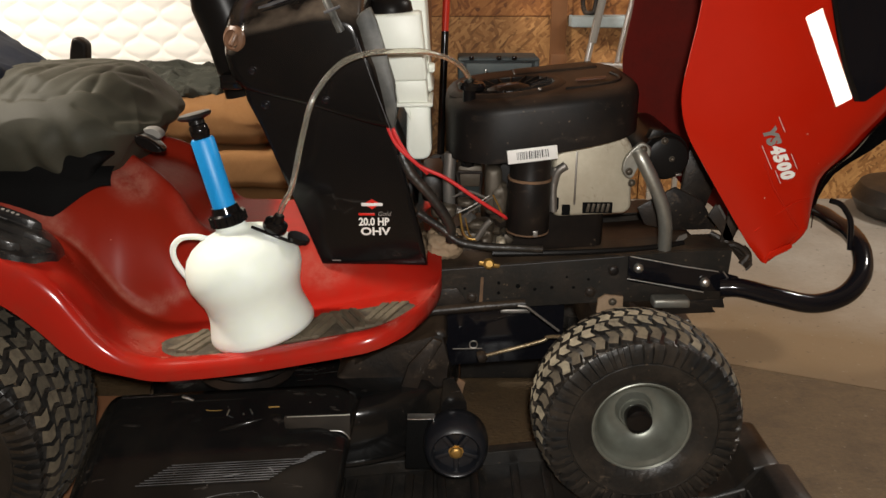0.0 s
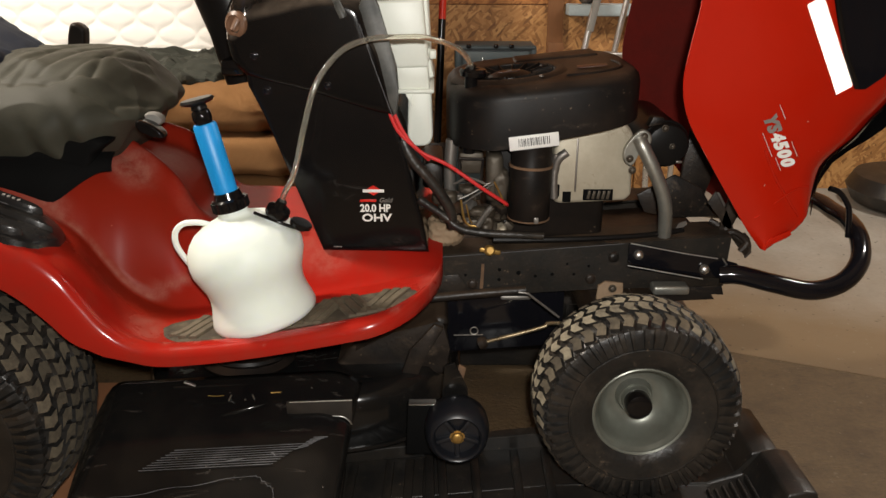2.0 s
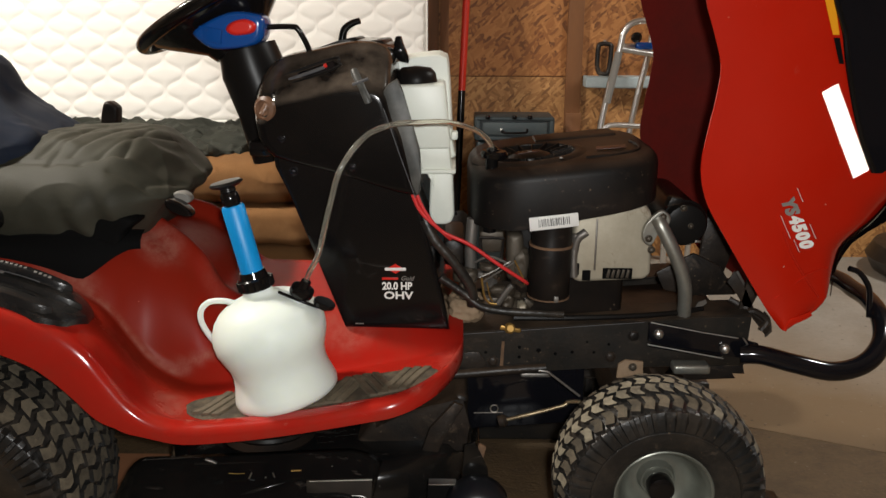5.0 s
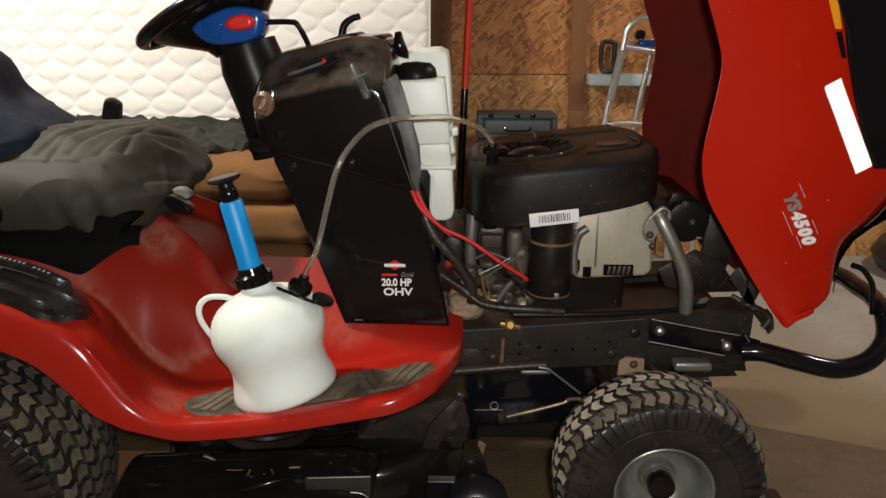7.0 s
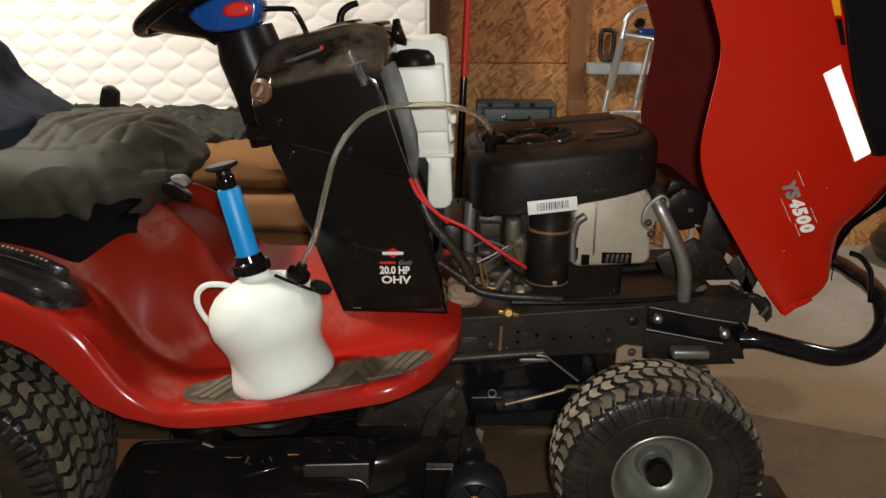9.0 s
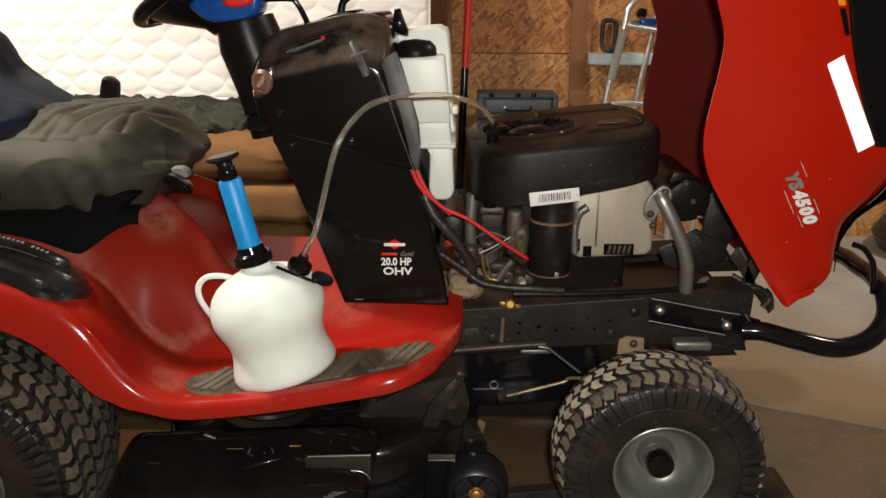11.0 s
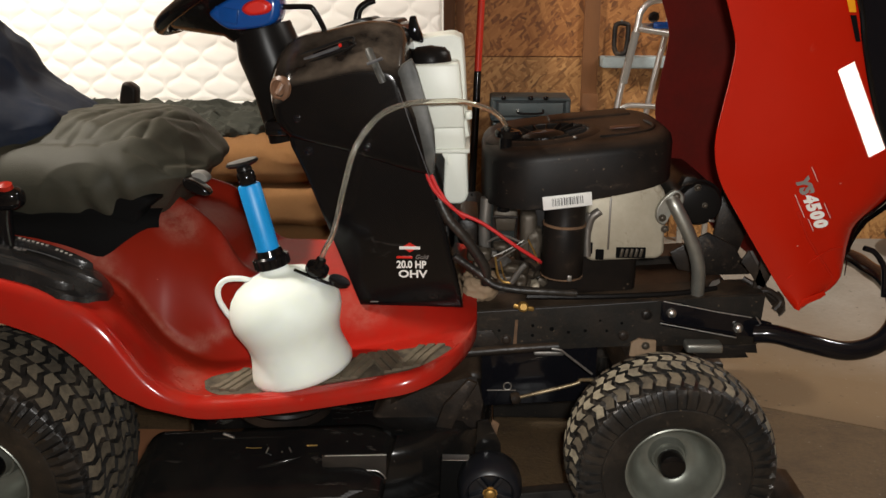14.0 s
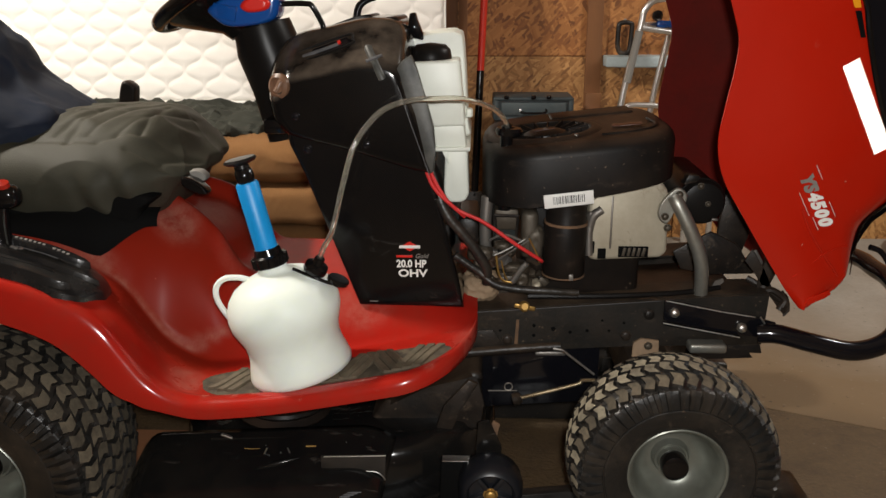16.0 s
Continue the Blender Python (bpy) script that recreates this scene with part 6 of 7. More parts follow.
for pts, mm, r in (([(0.068, 1.563, 0.556), (0.085, 1.563, 0.583), (0.097, 1.563, 0.597)], STEEL, 0.006), ([(0.030, 1.562, 0.613), (0.060, 1.562, 0.628), (0.092, 1.562, 0.648)], STEEL, 0.0018), ([(0.034, 1.561, 0.612), (0.040, 1.561, 0.575), (0.050, 1.561, 0.560), (0.066, 1.561, 0.556)], BRASS, 0.0024)):
    part("linkage", tube(pts, r, 8), mm, engine)
part("intake_bracket", tube([(0.03, 1.59, 0.69), (0.035, 1.585, 0.645), (0.075, 1.585, 0.645), (0.078, 1.585, 0.69), (0.03, 1.59, 0.69)], 0.004, 8, smooth=False), CHASSIS, engine)
part("cast_foot", rumpled(pillow(-0.03, 0.04, 1.6, 1.68, 0.50, 0.545, 16, 4, 0.0, 5, 1.0), 0.012, 38, 2.0), PLASTER, engine, "dirty pale cast foot")
for pts, m_, r in (([(0.035, 1.57, 0.60), (0.07, 1.565, 0.625), (0.10, 1.565, 0.645)], STEEL, 0.0018), ([(0.035, 1.57, 0.61), (0.038, 1.57, 0.575), (0.05, 1.57, 0.555), (0.07, 1.57, 0.552)], BRASS, 0.0016),
                   ([(0.045, 1.57, 0.60), (0.052, 1.57, 0.57), (0.058, 1.57, 0.56)], BRASS, 0.0016), ([(0.1, 1.56, 0.65), (0.115, 1.56, 0.62), (0.122, 1.56, 0.60)], BRASS, 0.002), ([(0.02, 1.58, 0.64), (0.05, 1.57, 0.655), (0.09, 1.57, 0.64)], STEEL, 0.0025)):
    part("linkage", tube(pts, r, 6), m_, engine)
for k in range(26):
    x, z = 0.02 + 0.115 * rng.random(), 0.53 + 0.1 * rng.random()
    s = rng.uniform(0.006, 0.014)
    part("fitting", moved(box(-s, s, -s, s, -s * 0.6, s * 0.6, s * 0.2), Matrix.Translation((x, 1.60 + rng.uniform(-0.01, 0.02), z)) @ pose(0, 0, 0, rng.uniform(-40, 40), rng.uniform(-40, 40), rng.uniform(-40, 40))), rng.choice((DIRTY, DIRTY, STEEL, CHASSIS)), engine)
for dx, col in ((0.0, REDW), (-0.008, REDW)):
    pts = [(-0.1 + dx, 1.535, 0.80), (-0.079 + dx, 1.528, 0.757), (-0.047, 1.528, 0.719), (0.007, 1.53, 0.692), (0.073, 1.53, 0.646), (0.118, 1.54, 0.614), (0.126, 1.55, 0.605)]
    part("red_cable", tube(pts if dx == 0 else pts[:3] + [(-0.03, 1.54, 0.70)], 0.0038, 8), col, tractor, "red battery cable")
part("cable_sleeve", tube([(-0.08, 1.535, 0.74), (-0.06, 1.53, 0.70), (-0.024, 1.53, 0.657), (0.012, 1.535, 0.60), (0.016, 1.545, 0.56)], 0.0105, 10), RUBBER, tractor, "black corrugated cable sleeve")
part("fuel_hose", tube([(-0.05, 1.54, 0.62), (0.0, 1.54, 0.585), (0.03, 1.535, 0.562), (0.07, 1.535, 0.552), (0.13, 1.535, 0.548), (0.20, 1.54, 0.543)], 0.008, 10), RUBBER, tractor, "black rubber hose")
part("long_hose", tube([(0.10, 1.552, 0.53), (0.25, 1.556, 0.530), (0.40, 1.57, 0.533), (0.50, 1.60, 0.535)], 0.006, 8), COLUMN, tractor)
wing = part("drain_valve", lathe([(0, 0), (0.011, 0), (0.011, 0.012), (0.007, 0.016), (0, 0.016)], (0.092, 1.552, 0.508), (0.1, -1, 0.3), 16), BRASS, tractor, "brass wing drain valve")
part("wing", moved(box(-0.022, 0.022, -0.003, 0.003, -0.005, 0.005, 0.003), Matrix.Translation((0.094, 1.546, 0.508)) @ pose(0, 0, 0, 0, 10, 0)), BRASS, wing)
part("battery_box", box(-0.045, 0.0, 1.68, 1.85, 0.60, 0.66, 0.01), CHASSIS, tractor, "dark box behind the engine")

# hood, raised
HL = graph([(0.535, 0.62), (0.57, 0.592), (0.64, 0.545), (0.722, 0.492), (0.789, 0.452), (0.854, 0.436), (0.927, 0.443), (0.985, 0.452), (1.04, 0.455), (1.097, 0.438), (1.155, 0.418), (1.3, 0.40), (1.45, 0.40)])
HR = graph([(0.535, 0.640), (0.55, 0.66), (0.577, 0.694), (0.595, 0.705), (0.611, 0.711), (0.66, 0.728), (0.70, 0.752), (0.75, 0.822), (0.80, 0.872), (0.85, 0.905), (0.90, 0.925), (1.0, 0.92), (1.15, 0.88), (1.3, 0.83), (1.45, 0.76)])


def hood_row(z, lift=0.0, s0=0.0, s1=1.0, n=60):
    """A run along the hood's skin at height z, from the rear edge of the near side (0) round the nose to that of the far side (1)."""
    xl, xr = HL(z), HR(z)
    r = min(0.15, (xr - xl) * 0.45, 0.015 + max(0, z - 0.6) * 0.75)
    pts = []
    y0, y1 = 1.482, 2.018
    for i in range(n + 1):
        s = s0 + (s1 - s0) * i / n
        far = s > 0.5
        t = 1 - s if far else s
        if t < 0.25:
            k = t / 0.25
            x, y = xl + (xr - r - xl) * k, y0 + 0.006 - 0.012 * math.sin(math.pi * k)
            nx, ny = 0, -1
        elif t < 0.42:
            a = (t - 0.25) / 0.17 * math.pi / 2
            x, y = xr - r + r * math.sin(a), y0 + 0.006 + r * (1 - math.cos(a))
            nx, ny = math.sin(a), -math.cos(a)
        else:
            k = (t - 0.42) / 0.08
            x, y = xr + 0.01 * math.sin(k * math.pi / 2), y0 + 0.006 + r + (0.262 - r) * k
            nx, ny = 1, 0
        x, y = x + nx * lift, y + ny * lift
        pts.append((x, 2 * MID - y if far else y, z))
    return pts


zs = [0.535 + (1.45 - 0.535) * k / 70 for k in range(71)]
hood = part("hood", loft([hood_row(z) for z in zs], closed=False), HOOD_RED, tractor, "raised glossy red hood", sharp=60)
INSIDE = 0.004
part("liner", loft([hood_row(z, -INSIDE, 0.0, 1.0) for z in zs], closed=False), LINER, hood, "dark red inside of the hood", sharp=60)
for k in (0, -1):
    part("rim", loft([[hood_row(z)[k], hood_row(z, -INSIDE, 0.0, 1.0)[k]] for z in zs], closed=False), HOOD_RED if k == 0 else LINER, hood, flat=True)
part("rim", loft([hood_row(zs[0]), hood_row(zs[0], -INSIDE, 0.0, 1.0)], closed=False), HOOD_RED, hood, flat=True)


def s_of(x, z):
    xl, xr = HL(z), HR(z)
    r = min(0.15, (xr - xl) * 0.45, 0.015 + max(0, z - 0.6) * 0.75)
    if x < xr - r:
        return 0.25 * (x - xl) / (xr - r - xl)
    return 0.25 + 0.17 * math.asin(min(1, (x - xr + r) / r)) / (math.pi / 2)


def hood_patch(z0, z1, left, right, lift, n=24, k=12):
    """A thin piece that follows the hood's skin between two edges given as x by height."""
    rows = [hood_row(z, lift, s_of(left(z), z), s_of(right(z), z), k) for z in (z0 + (z1 - z0) * i / n for i in range(n + 1))]
    return loft(rows, closed=False)


lens_l = graph([(0.845, 0.755), (0.87, 0.738), (0.96, 0.700), (1.05, 0.672), (1.10, 0.660), (1.155, 0.638), (1.3, 0.60), (1.40, 0.58)])
lens_r = graph([(0.845, 0.765), (0.87, 0.80), (0.96, 0.80), (1.05, 0.775), (1.155, 0.735), (1.3, 0.70), (1.40, 0.66)])
part("headlight_recess", hood_patch(0.847, 1.40, lens_l, lens_r, 0.006), GLOSS, hood, "glossy black headlight recess")
part("recess_rim", tube([hood_row(z, 0.007, s_of(lens_l(z), z), s_of(lens_l(z), z) + 0.01, 1)[0] for z in (0.85 + 0.05 * i for i in range(12))], 0.005, 8), BLACK, hood)


def line(z0, x0, z1, x1):
    return lambda z: x0 + (x1 - x0) * (z - z0) / (z1 - z0)




def prism_strip(corner, along, across, length, width, edge, depth_dir):
    """Prismatic safety tape: a sheet of tiny three-sided mirror corners."""
    bm = bmesh.new()
    row_h = edge * math.sqrt(3) / 2
    deep = depth_dir * (edge / math.sqrt(6))
    rows, cols = int(length / row_h), int(width / edge)
    for r in range(rows):
        for c in range(cols):
            o = corner + along * (r * row_h) + across * (c * edge + (edge / 2 if r % 2 else 0))
            sgn = -1 if r % 2 else 1
            tri_a = (o, o + across * edge, o + across * (edge / 2) + along * row_h)
            tri_b = (o + across * edge, o + across * (edge * 1.5) + along * row_h, o + across * (edge / 2) + along * row_h)
            for tri in (tri_a, tri_b):
                apex = (tri[0] + tri[1] + tri[2]) / 3 + deep
                v = [bm.verts.new(p) for p in (*tri, apex)]
                for q in ((0, 1, 3), (1, 2, 3), (2, 0, 3)):
                    bm.faces.new([v[k] for k in q])
    return bm


def on_hood(x, z, lift):
    s = s_of(x, z)
    return Vector(hood_row(z, lift, s, s + 0.001, 1)[0])


RA, RB, RC = on_hood(0.713, 0.838, 0.007), on_hood(0.631, 0.996, 0.007), on_hood(0.747, 0.849, 0.007)
R_UP, R_ACROSS = (RB - RA), (RC - RA)
R_N = R_UP.cross(R_ACROSS).normalized()
R_N = R_N if R_N.y > 0 else -R_N
strip = part("reflector_strip", prism_strip(RA, R_UP.normalized(), R_UP.cross(R_N).normalized() * (1 if R_UP.cross(R_N).dot(R_ACROSS) > 0 else -1), R_UP.length, 0.0345, 0.0032, R_N), REFLECT, hood, "bright white reflective strip", flat=True)
part("orange_decal", hood_patch(1.095, 1.19, line(1.095, 0.640, 1.19, 0.605), line(1.095, 0.652, 1.19, 0.626), 0.005, 10, 4), ORANGE, hood, "orange stripe decal")
part("black_decal", hood_patch(1.045, 1.09, line(1.045, 0.658, 1.09, 0.642), line(1.045, 0.667, 1.09, 0.653), 0.005, 6, 4), INK, hood, "black stripe decal")
part("orange_decal", hood_patch(1.11, 1.2, line(1.11, 0.760, 1.2, 0.735), line(1.11, 0.778, 1.2, 0.752), 0.005, 8, 4), ORANGE, hood, "orange stripe decal")
part("orange_decal", hood_patch(0.93, 1.0, line(0.93, 0.835, 1.0, 0.815), line(0.93, 0.85, 1.0, 0.832), 0.005, 8, 4), ORANGE, hood, "orange stripe decal")
gl = graph([(0.60, 0.712), (0.66, 0.722), (0.70, 0.735), (0.75, 0.775), (0.80, 0.818), (0.85, 0.862), (0.88, 0.89)])
part("grille", hood_patch(0.60, 0.88, gl, lambda z: HR(z) - 0.0005, 0.007), BLACK, hood, "black plastic grille edge")
rows = [[(HR(z) + 0.02 + 0.0 * y, y, z) for y in (1.55 + 0.4 * i / 12 for i in range(13))] for z in (0.60 + 0.28 * k / 12 for k in range(13))]
part("grille_front", loft(rows, closed=False), BLACK, hood)
hm = Matrix.Translation((0.593, 1.4705, 0.806)) @ FACE @ pose(0, 0, 0, 0, 0, -62)
for k, (ch, at) in enumerate((("Y", 0.0), ("S", 0.021), ("4", 0.041), ("5", 0.0605), ("0", 0.080), ("0", 0.1005))):
    text("model_letter", ch, 0.040, hm @ Matrix.Translation((at * 0.90 + 0.004, -0.012, 0)) @ Matrix.Diagonal((0.74, 0.78, 1, 1)), GREYP if k < 2 else WHITE, hood, 0.28, 0.0026)
for a, b, d in ((-0.005, 0.05, 0.022), (0.03, 0.12, -0.024), (0.07, 0.128, 0.018), (0.085, 0.135, -0.019)):
    part("speed_line", moved(box(a, a + (b - a) * 0.55, d, d + 0.0006, 0, 0.0008, 0), hm), WHITE, hood, "thin pale stripe")



def crease(points):
    return tube([on_hood(x, z, 0.0014) for x, z in points], 0.0020, 8, 4)


part("panel_crease", crease([(0.597, 0.735), (0.621, 0.688), (0.653, 0.643), (0.684, 0.603)]), HOOD_RED, hood, "moulded crease line")
part("panel_crease", crease([(0.597, 0.600), (0.645, 0.643), (0.673, 0.657), (0.698, 0.660)]), HOOD_RED, hood, "moulded crease line")
part("bottom_flap", prism([(0.622, 0.541), (0.662, 0.561), (0.672, 0.569), (0.668, 0.577), (0.63, 0.56)], 1.474, 1.480, 0.001), HOOD_RED, hood)
part("latch_strap", prism([(0.545, 0.593), (0.571, 0.568), (0.590, 0.535), (0.641, 0.472), (0.652, 0.486), (0.607, 0.532), (0.588, 0.575), (0.56, 0.62)], 1.60, 1.606, 0.002), CHASSIS, tractor, "worn black latch strap")
part("latch_wire", tube([(0.628, 1.598, 0.53), (0.640, 1.596, 0.515), (0.645, 1.596, 0.49), (0.636, 1.597, 0.475)], 0.0022, 6), CHASSIS, tractor)
# mower deck


def deck_ring(z, grow):
    pts = []
    for k in range(72):
        a = 2 * math.pi * k / 72
        ca, sa = math.cos(a), math.sin(a)
        p = 3.2
        rr = (abs(ca) ** p + abs(sa) ** p) ** (-1 / p)
        x = -0.31 + (0.345 + grow) * rr * ca
        pts.append((x, 1.79 + (0.40 + grow) * rr * sa, z + 0.05 * (x + 0.3)))
    return pts


deck = part("mower_deck", loft([deck_ring(0.13, 0.0), deck_ring(0.14, 0.004), deck_ring(0.23, 0.0), deck_ring(0.255, -0.015), deck_ring(0.265, -0.05), deck_ring(0.27, -0.12)]), DECK, tractor, "black steel mower deck", sharp=50)
part("skirt_rim", tube([Vector(p) for p in deck_ring(0.133, 0.002)] + [Vector(deck_ring(0.133, 0.002)[0])], 0.006, 6, 2), DECK, deck)
for cx, cy, z0 in ((-0.405, 1.505, 0.290), (-0.05, 1.70, 0.275)):
    part("belt_pulley", lathe([(0, 0), (0.095, 0), (0.098, 0.006), (0.085, 0.016), (0.098, 0.028), (0.095, 0.034), (0.03, 0.036), (0.03, 0.055), (0, 0.055)], (cx, cy, z0), (0.05, 0, 1), 40), SHROUD, deck, "dark steel belt pulley")


def chute_at(u, v):
    """The discharge deflector: u along the tractor, v from its hinge towards its lip."""
    x = -0.676 + 0.516 * u - 0.03 * v * u
    drop = 0.05 * v + 0.095 * v ** 1.8
    edge = 0.05 * (max(0, 0.10 - u) / 0.10) ** 2 + 0.03 * (max(0, u - 0.86) / 0.14) ** 2
    y = 1.40 - 0.29 * v
    return Vector((x, y, 0.288 - drop - edge + 0.03 * u))


deflect = part("discharge_deflector", loft([[chute_at(u / 40, v / 24) for u in range(41)] for v in range(25)], closed=False), DECK, deck, "black moulded plastic discharge deflector", sharp=60)
th = deflect.modifiers.new("thickness", "SOLIDIFY")
th.thickness = 0.006
# Rib highlights are painted on as thin pale grey tubes.
for k in range(9):
    v = 0.555 + 0.0135 * k
    u0, u1 = 0.385 - 0.014 * k, 0.848 - 0.012 * k
    part("rib", tube([chute_at(u0 + (u1 - u0) * i / 10, v) + Vector((0, -0.001, 0.003)) for i in range(11)], lambda t: 0.0009 - 0.0004 * abs(math.sin(7 * t)), 6, 2), WORN_OR_SHINE, deflect)
for k in range(6):
    v = 0.52 + 0.0135 * k
    part("rib", tube([chute_at(0.880 - 0.012 * k, v) + Vector((0, 0, 0.003)), chute_at(0.928 - 0.012 * k, v - 0.018) + Vector((0, 0, 0.003))], 0.0009, 6, smooth=False), WORN_OR_SHINE, deflect)
for v0, v1, u0, u1, r in ((0.83, 0.72, 0.04, 0.70, 0.0006), (0.72, 0.80, 0.70, 0.77, 0.0006), (0.80, 0.90, 0.77, 0.79, 0.0005)):
    part("lip_edge", tube([chute_at(u0 + (u1 - u0) * i / 12, v0 + (v1 - v0) * i / 12 + 0.006 * math.sin(i * 1.7)) + Vector((0, -0.001, 0.0035)) for i in range(13)], lambda t, r=r: r * (0.45 + 0.55 * abs(math.sin(9 * t + 1))), 6, 2), WORN_OR_SHINE, deflect, "scuffed pale lip edge")
part("scuff", tube([chute_at(0.56 + 0.02 * i, 0.64 - 0.003 * i) + Vector((0, 0, 0.003)) for i in range(6)], lambda t: 0.0011 * math.sin(math.pi * min(0.95, max(0.05, t))), 6, 2), WORN_OR_SHINE, deflect)
part("scuff", tube([chute_at(0.735 + 0.006 * i, 0.60 + 0.002 * i * i) + Vector((0, 0, 0.003)) for i in range(5)], lambda t: 0.0016 * math.sin(math.pi * min(0.95, max(0.05, t))), 6, 2), WORN_OR_SHINE, deflect)
part("raised_panel", prism([(-0.291, 0.304), (-0.170, 0.309), (-0.172, 0.257), (-0.178, 0.266), (-0.190, 0.274), (-0.233, 0.276), (-0.291, 0.280)], 1.298, 1.304, 0.001), IRON, deflect, "glossy black hinge plate with an added edge highlight")
# The plate edge's highlight, added as bright metal lines.
part("edge_highlight", merge(tube([(-0.285, 1.297, 0.3045), (-0.170, 1.297, 0.309)], 0.0011, 6), tube([(-0.172, 1.297, 0.258), (-0.178, 1.297, 0.267), (-0.190, 1.297, 0.2745), (-0.215, 1.297, 0.276)], lambda t: 0.0015 - 0.0009 * t, 6)), CHROME, deflect, "bright thin edge line")
hinge = part("hinge_rod", tube([(-0.52, 1.375, 0.292), (-0.2, 1.375, 0.302)], 0.004, 8, smooth=False), DECK, deck)
part("spring_coil", tube([(-0.444, 1.335, 0.2965), (-0.430, 1.335, 0.2955), (-0.414, 1.335, 0.2965)], 0.0008, 6), BRASS, hinge, "worn spring wire")
part("spring_leg", tube([(-0.374, 1.335, 0.290), (-0.382, 1.335, 0.274), (-0.372, 1.335, 0.272), (-0.364, 1.335, 0.276)], 0.0015, 6), CHROME, hinge)
part("hinge_pin", tube([(-0.326, 1.335, 0.303), (-0.306, 1.335, 0.304)], 0.0017, 8, smooth=False), BRASS, hinge, "brass-coloured hinge pin")
part("spring_leg", tube([(-0.415, 1.335, 0.267), (-0.400, 1.335, 0.298)], 0.0015, 6, smooth=False), CHROME, hinge)
part("spring_leg", tube([(-0.361, 1.335, 0.299), (-0.353, 1.335, 0.275)], 0.0015, 6, smooth=False), CHROME, hinge)
# A glint by the hinge, added as a small bright metal piece.
part("hinge_glint", prism([(-0.489, 0.3205), (-0.468, 0.3125), (-0.466, 0.3145), (-0.476, 0.320), (-0.487, 0.3235)], 1.339, 1.345, 0.001), CHROME, hinge, "small bright piece in place of a glint")
part("moulded_ridge", tube([chute_at(0.50 + 0.03 * k, 0.34 - 0.014 * k) + Vector((0, 0, -0.002)) for k in range(7)], lambda t: 0.001 + 0.006 * math.sin(math.pi * t), 10, 4), DECK, deflect, "moulded ridge with a worn shine")
part("front_housing", prism([(-0.24, 0.25), (-0.19, 0.315), (-0.10, 0.335), (-0.01, 0.385), (0.012, 0.375), (0.0, 0.31), (0.02, 0.245)], 1.50, 1.9, 0.012, 3), CHASSIS, deck, "dirty black deck housing")
part("hanger_arm", prism([(-0.105, 0.21), (-0.075, 0.21), (-0.035, 0.31), (0.0, 0.37), (-0.02, 0.378), (-0.07, 0.32)], 1.47, 1.482, 0.003), CHASSIS, deck)
part("hanger_plate", prism([(0.0, 0.25), (0.26, 0.27), (0.26, 0.405), (0.02, 0.40), (-0.01, 0.34)], 1.60, 1.606, 0.002), GLOSS, tractor, "black suspension plate")
part("side_bracket", prism([(-0.075, 0.15), (-0.005, 0.15), (-0.01, 0.268), (-0.07, 0.268)], 1.36, 1.366, 0.002), INK, deck)
part("bracket_top", box(-0.068, -0.016, 1.345, 1.366, 0.2690, 0.2705, 0.0005), CHROME, deck, "bright bracket edge")
part("gauge_arm", prism([(-0.01, 0.20), (0.05, 0.205), (0.045, 0.29), (0.02, 0.345), (0.0, 0.34)], 1.372, 1.378, 0.002), DECK, deck)
part("rust_strap", prism([(0.012, 0.262), (0.034, 0.262), (0.044, 0.308), (0.030, 0.316), (0.020, 0.288)], 1.42, 1.426, 0.002), RUST, deck, "rusty steel strap")
wheel = part("gauge_wheel", lathe([(0.0, 0.022), (0.016, 0.022), (0.040, 0.020), (0.0425, 0.006), (0.044, 0.002), (0.047, 0.0), (0.052, 0.003), (0.0575, 0.012), (0.061, 0.028), (0.062, 0.045), (0.060, 0.065), (0.05, 0.078), (0.02, 0.08), (0, 0.08)], (0.024, 1.292, 0.226), (0, 1, 0), 48), WHEELP, deck, "black plastic anti-scalp wheel")
for k in range(5):
    a = 2 * math.pi * k / 5 + 0.3
    m = Matrix.Translation((0.024, 1.306, 0.226)) @ Matrix.Rotation(a, 4, "Y")
    part("spoke", moved(box(0.010, 0.0425, -0.004, 0.010, -0.005, 0.005, 0.003), m), WHEELP, wheel)
part("hub_bolt", bolt((0.024, 1.304, 0.226), 0.0115, 0.010), BRASS, wheel, "brass-coloured hub bolt")
part("drag_link", tube([(0.077, 1.50, 0.323), (0.195, 1.49, 0.362), (0.21, 1.49, 0.372), (0.235, 1.48, 0.378)], 0.0042, 10), LINK, tractor, "bright steel steering link")
part("ball_joint", lathe([(0, 0), (0.012, 0.002), (0.014, 0.012), (0.009, 0.02), (0, 0.02)], (0.07, 1.502, 0.320), (1, 0, 0.3), 14), CHASSIS, tractor)
part("thin_rod", tube([(0.15, 1.50, 0.437), (0.168, 1.50, 0.434), (0.18, 1.50, 0.425), (0.235, 1.50, 0.381)], 0.0026, 8), STEEL, tractor)
part("pin_ring", tube([(0.062 + 0.008 * math.cos(a), 1.50, 0.351 + 0.008 * math.sin(a)) for a in (2 * math.pi * k / 12 for k in range(13))], 0.0012, 6), CHROME, tractor)
part("pin", tube([(0.02, 1.50, 0.341), (0.08, 1.50, 0.342)], 0.0012, 6, smooth=False), STEEL, tractor)
part("suspension_bar", tube([(-0.05, 1.55, 0.40), (0.1, 1.55, 0.415), (0.17, 1.55, 0.42)], 0.01, 10), CHASSIS, tractor)
part("worn_bar", box(0.12, 0.185, 1.57, 1.585, 0.388, 0.398, 0.004), STEEL, tractor)

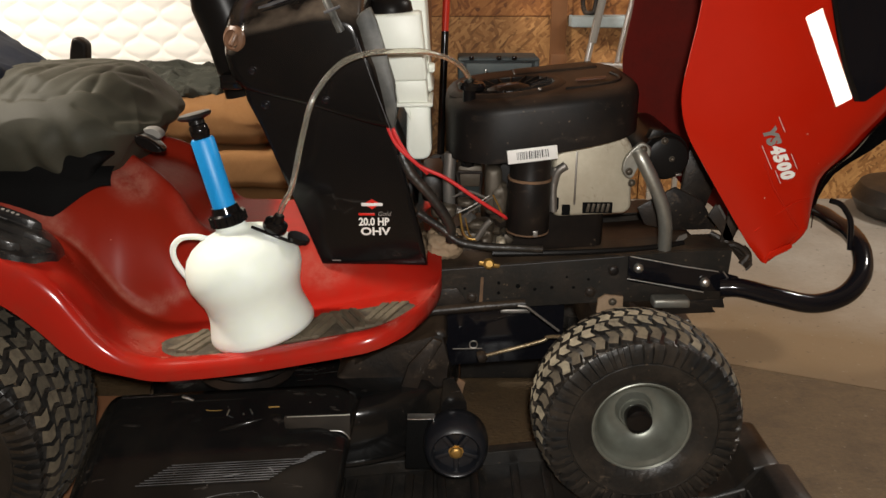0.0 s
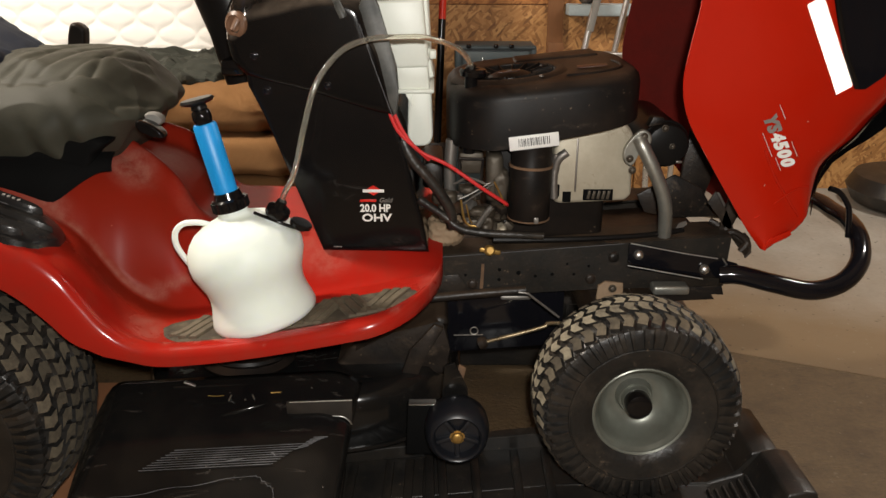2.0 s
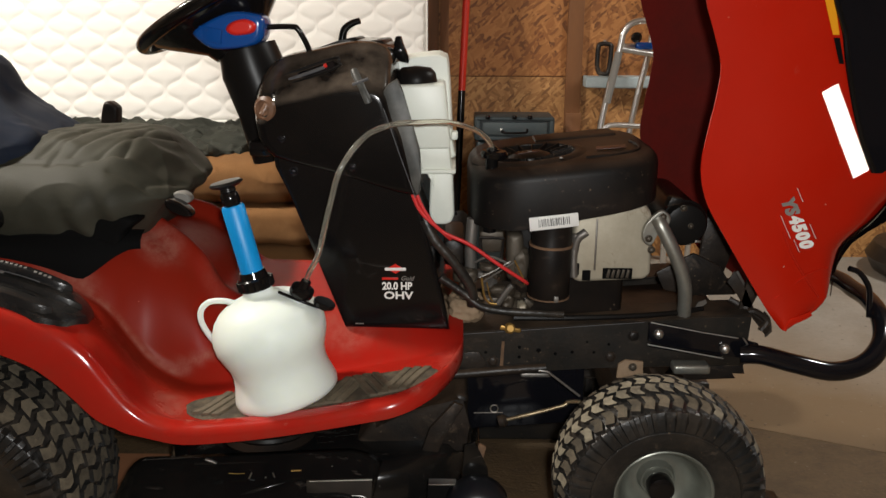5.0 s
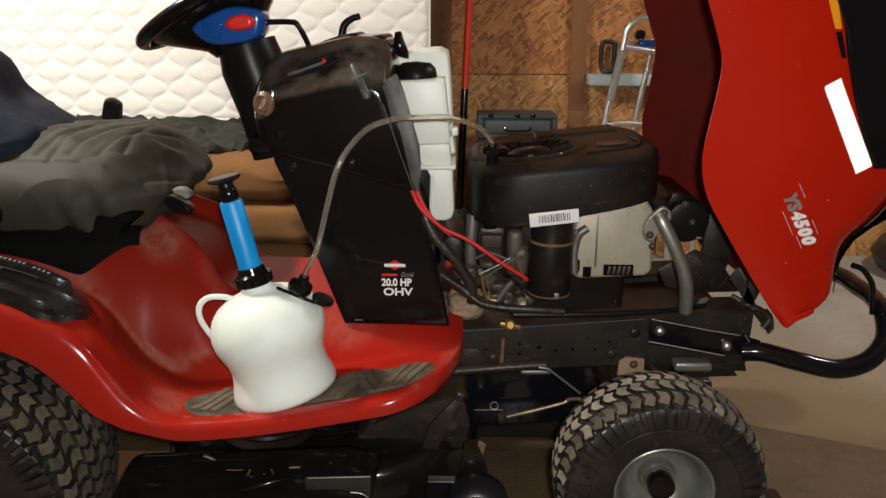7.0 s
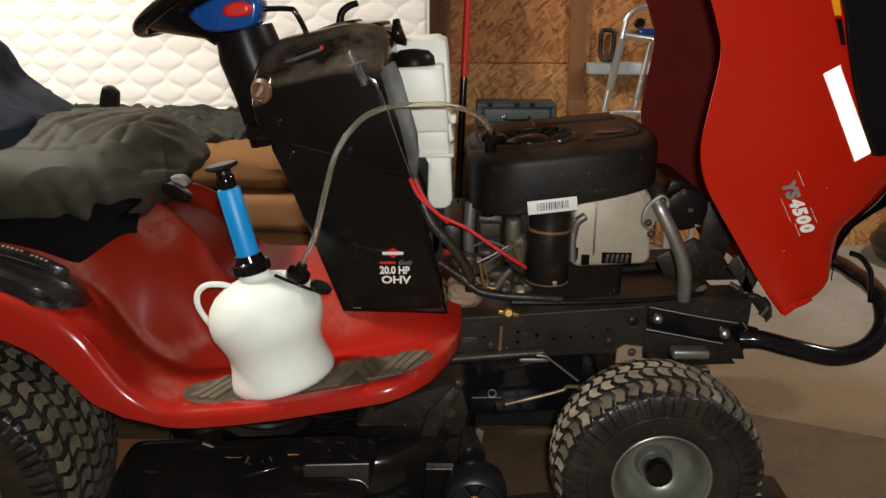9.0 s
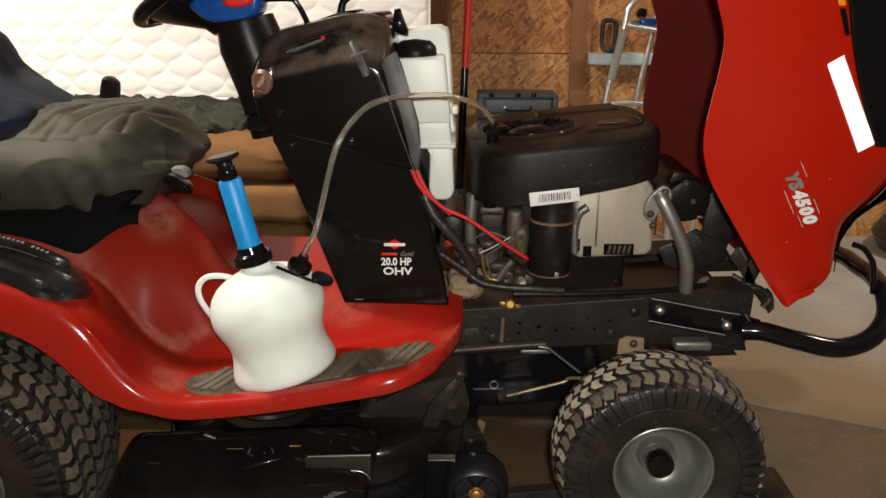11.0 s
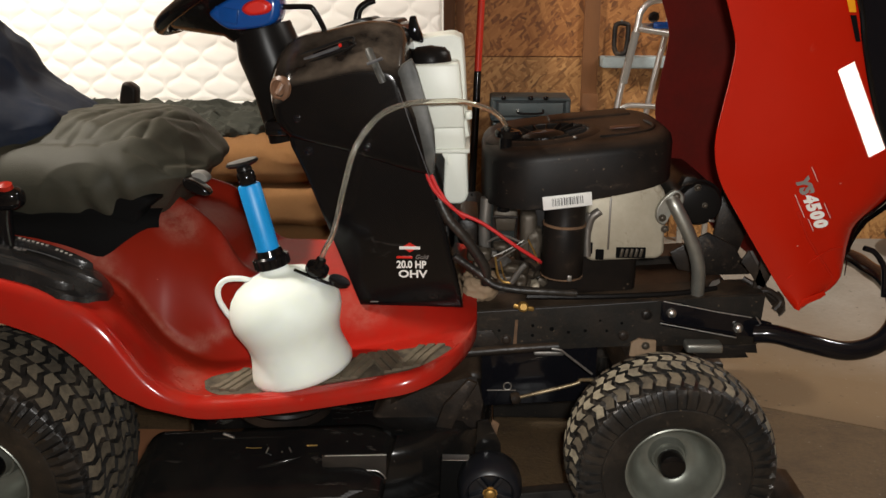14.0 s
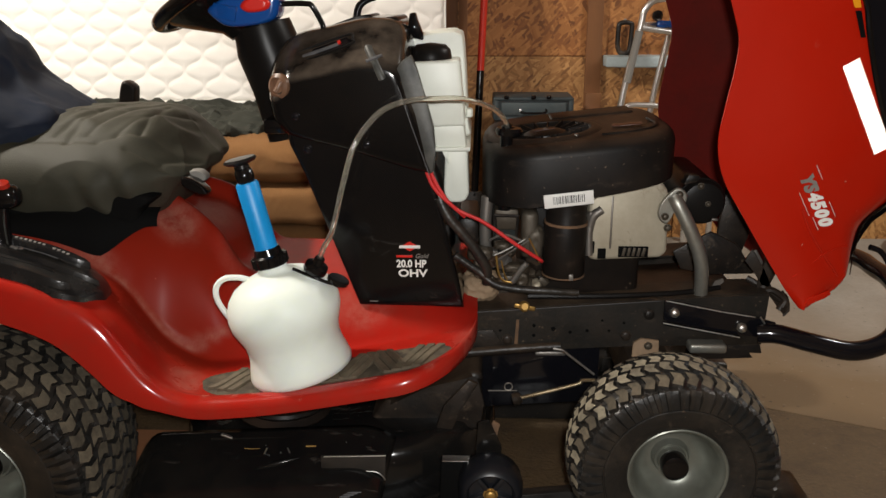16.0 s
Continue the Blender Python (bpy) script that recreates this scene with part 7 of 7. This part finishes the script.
# ---- oil extractor standing on the footboard ----
FOOT = Vector((-0.334, 1.388, surface(-0.334, 1.388) + 0.0085))
pump = thing("oil_extractor", FOOT, "white plastic oil extractor bottle with blue hand pump on the footboard", "oil extractor")
ut = Vector((-0.225, 0.0, 1)).normalized()
prof = [(0, 0), (0.089, 0.0), (0.096, 0.005), (0.0975, 0.013), (0.0945, 0.026), (0.0895, 0.045), (0.0875, 0.062), (0.090, 0.080), (0.097, 0.098), (0.1035, 0.116), (0.105, 0.134), (0.102, 0.151), (0.094, 0.168), (0.081, 0.183), (0.063, 0.194), (0.043, 0.201), (0.031, 0.204), (0.027, 0.209), (0.0265, 0.224), (0, 0.224)]
part("bottle", lathe(prof, FOOT, ut, 64), HDPE, pump, "milky white polyethylene bottle", sharp=60)
side_v = Vector((-1, 0, -0.225)).normalized()


def on_pump(a, h, y=0.0):
    return FOOT + ut * h - side_v * a + Vector((0, y, 0))


part("handle", tube([on_pump(-0.096, 0.112), on_pump(-0.110, 0.138), on_pump(-0.119, 0.172), on_pump(-0.113, 0.196), on_pump(-0.094, 0.208), on_pump(-0.068, 0.205), on_pump(-0.048, 0.196)], 0.0055, 12), HDPE, pump)
cap = part("collar", lathe([(0, 0), (0.030, 0), (0.031, 0.004), (0.031, 0.019), (0.026, 0.022), (0.023, 0.034), (0, 0.034)], on_pump(0, 0.216), ut, 40), BLACK, pump, "black ribbed screw collar")
u_, v_, w_ = frame_to(ut)
for k in range(14):
    a = 2 * math.pi * k / 14
    p = on_pump(0, 0.217) + (u_ * math.cos(a) + v_ * math.sin(a)) * 0.0305
    part("ridge", tube([p, p + ut * 0.018], 0.0035, 8, smooth=False), BLACK, cap)
part("cylinder", lathe([(0, 0), (0.0205, 0), (0.0205, 0.120), (0.0185, 0.124), (0, 0.124)], on_pump(0, 0.25), ut, 36), BLUE, pump, "bright blue pump cylinder")
part("plunger_neck", lathe([(0, 0), (0.014, 0), (0.017, 0.010), (0.016, 0.022), (0.011, 0.028), (0, 0.028)], on_pump(0, 0.373), ut, 24), BLACK, pump)
part("pump_handle", lathe([(0, 0), (0.014, 0), (0.013, 0.006), (0.026, 0.010), (0.030, 0.014), (0.027, 0.018), (0, 0.019)], on_pump(0, 0.40), (-0.22, 0, 1), 28), COLUMN, pump, "black plastic pump knob")
nd = Vector((0.42, -0.15, 0.9)).normalized()
np_ = on_pump(0.074, 0.186, -0.015)
part("spout", lathe([(0, -0.02), (0.021, -0.02), (0.019, 0.010), (0, 0.010)], np_, nd, 24), HDPE, pump)
part("spout_cap", lathe([(0, 0), (0.021, 0), (0.022, 0.003), (0.021, 0.014), (0.011, 0.017), (0.009, 0.03), (0, 0.03)], np_ + nd * 0.008, nd, 24), BLACK, pump, "black spout cap")
part("cap_arm", tube([np_ + Vector((-0.035, -0.004, 0.012)), np_ + Vector((0.0, -0.02, 0.004)), np_ + Vector((0.028, -0.018, -0.008)), np_ + Vector((0.038, -0.015, -0.012))], 0.0032, 8), BLACK, pump)
part("loose_cap", lathe([(0, 0), (0.011, 0), (0.012, 0.005), (0.020, 0.006), (0.0205, 0.012), (0.018, 0.014), (0, 0.014)], on_pump(0.112, 0.160, -0.02), (0.40, -0.05, 0.92), 22), BLACK, pump, "black stopper on a strap")
h0 = np_ + nd * 0.03
hose_pts = [h0, h0 + Vector((0.010, -0.002, 0.025)), (-0.266, 1.39, 0.715), (-0.247, 1.41, 0.795), (-0.225, 1.425, 0.865), (-0.182, 1.445, 0.917), (-0.133, 1.46, 0.936), (-0.085, 1.475, 0.938), (-0.034, 1.50, 0.935), (0.018, 1.54, 0.915), (0.046, 1.58, 0.886), (0.056, 1.60, 0.855)]
part("hose", tube(hose_pts, 0.0051, 14, 10), HOSE, pump, "clear vinyl suction hose")
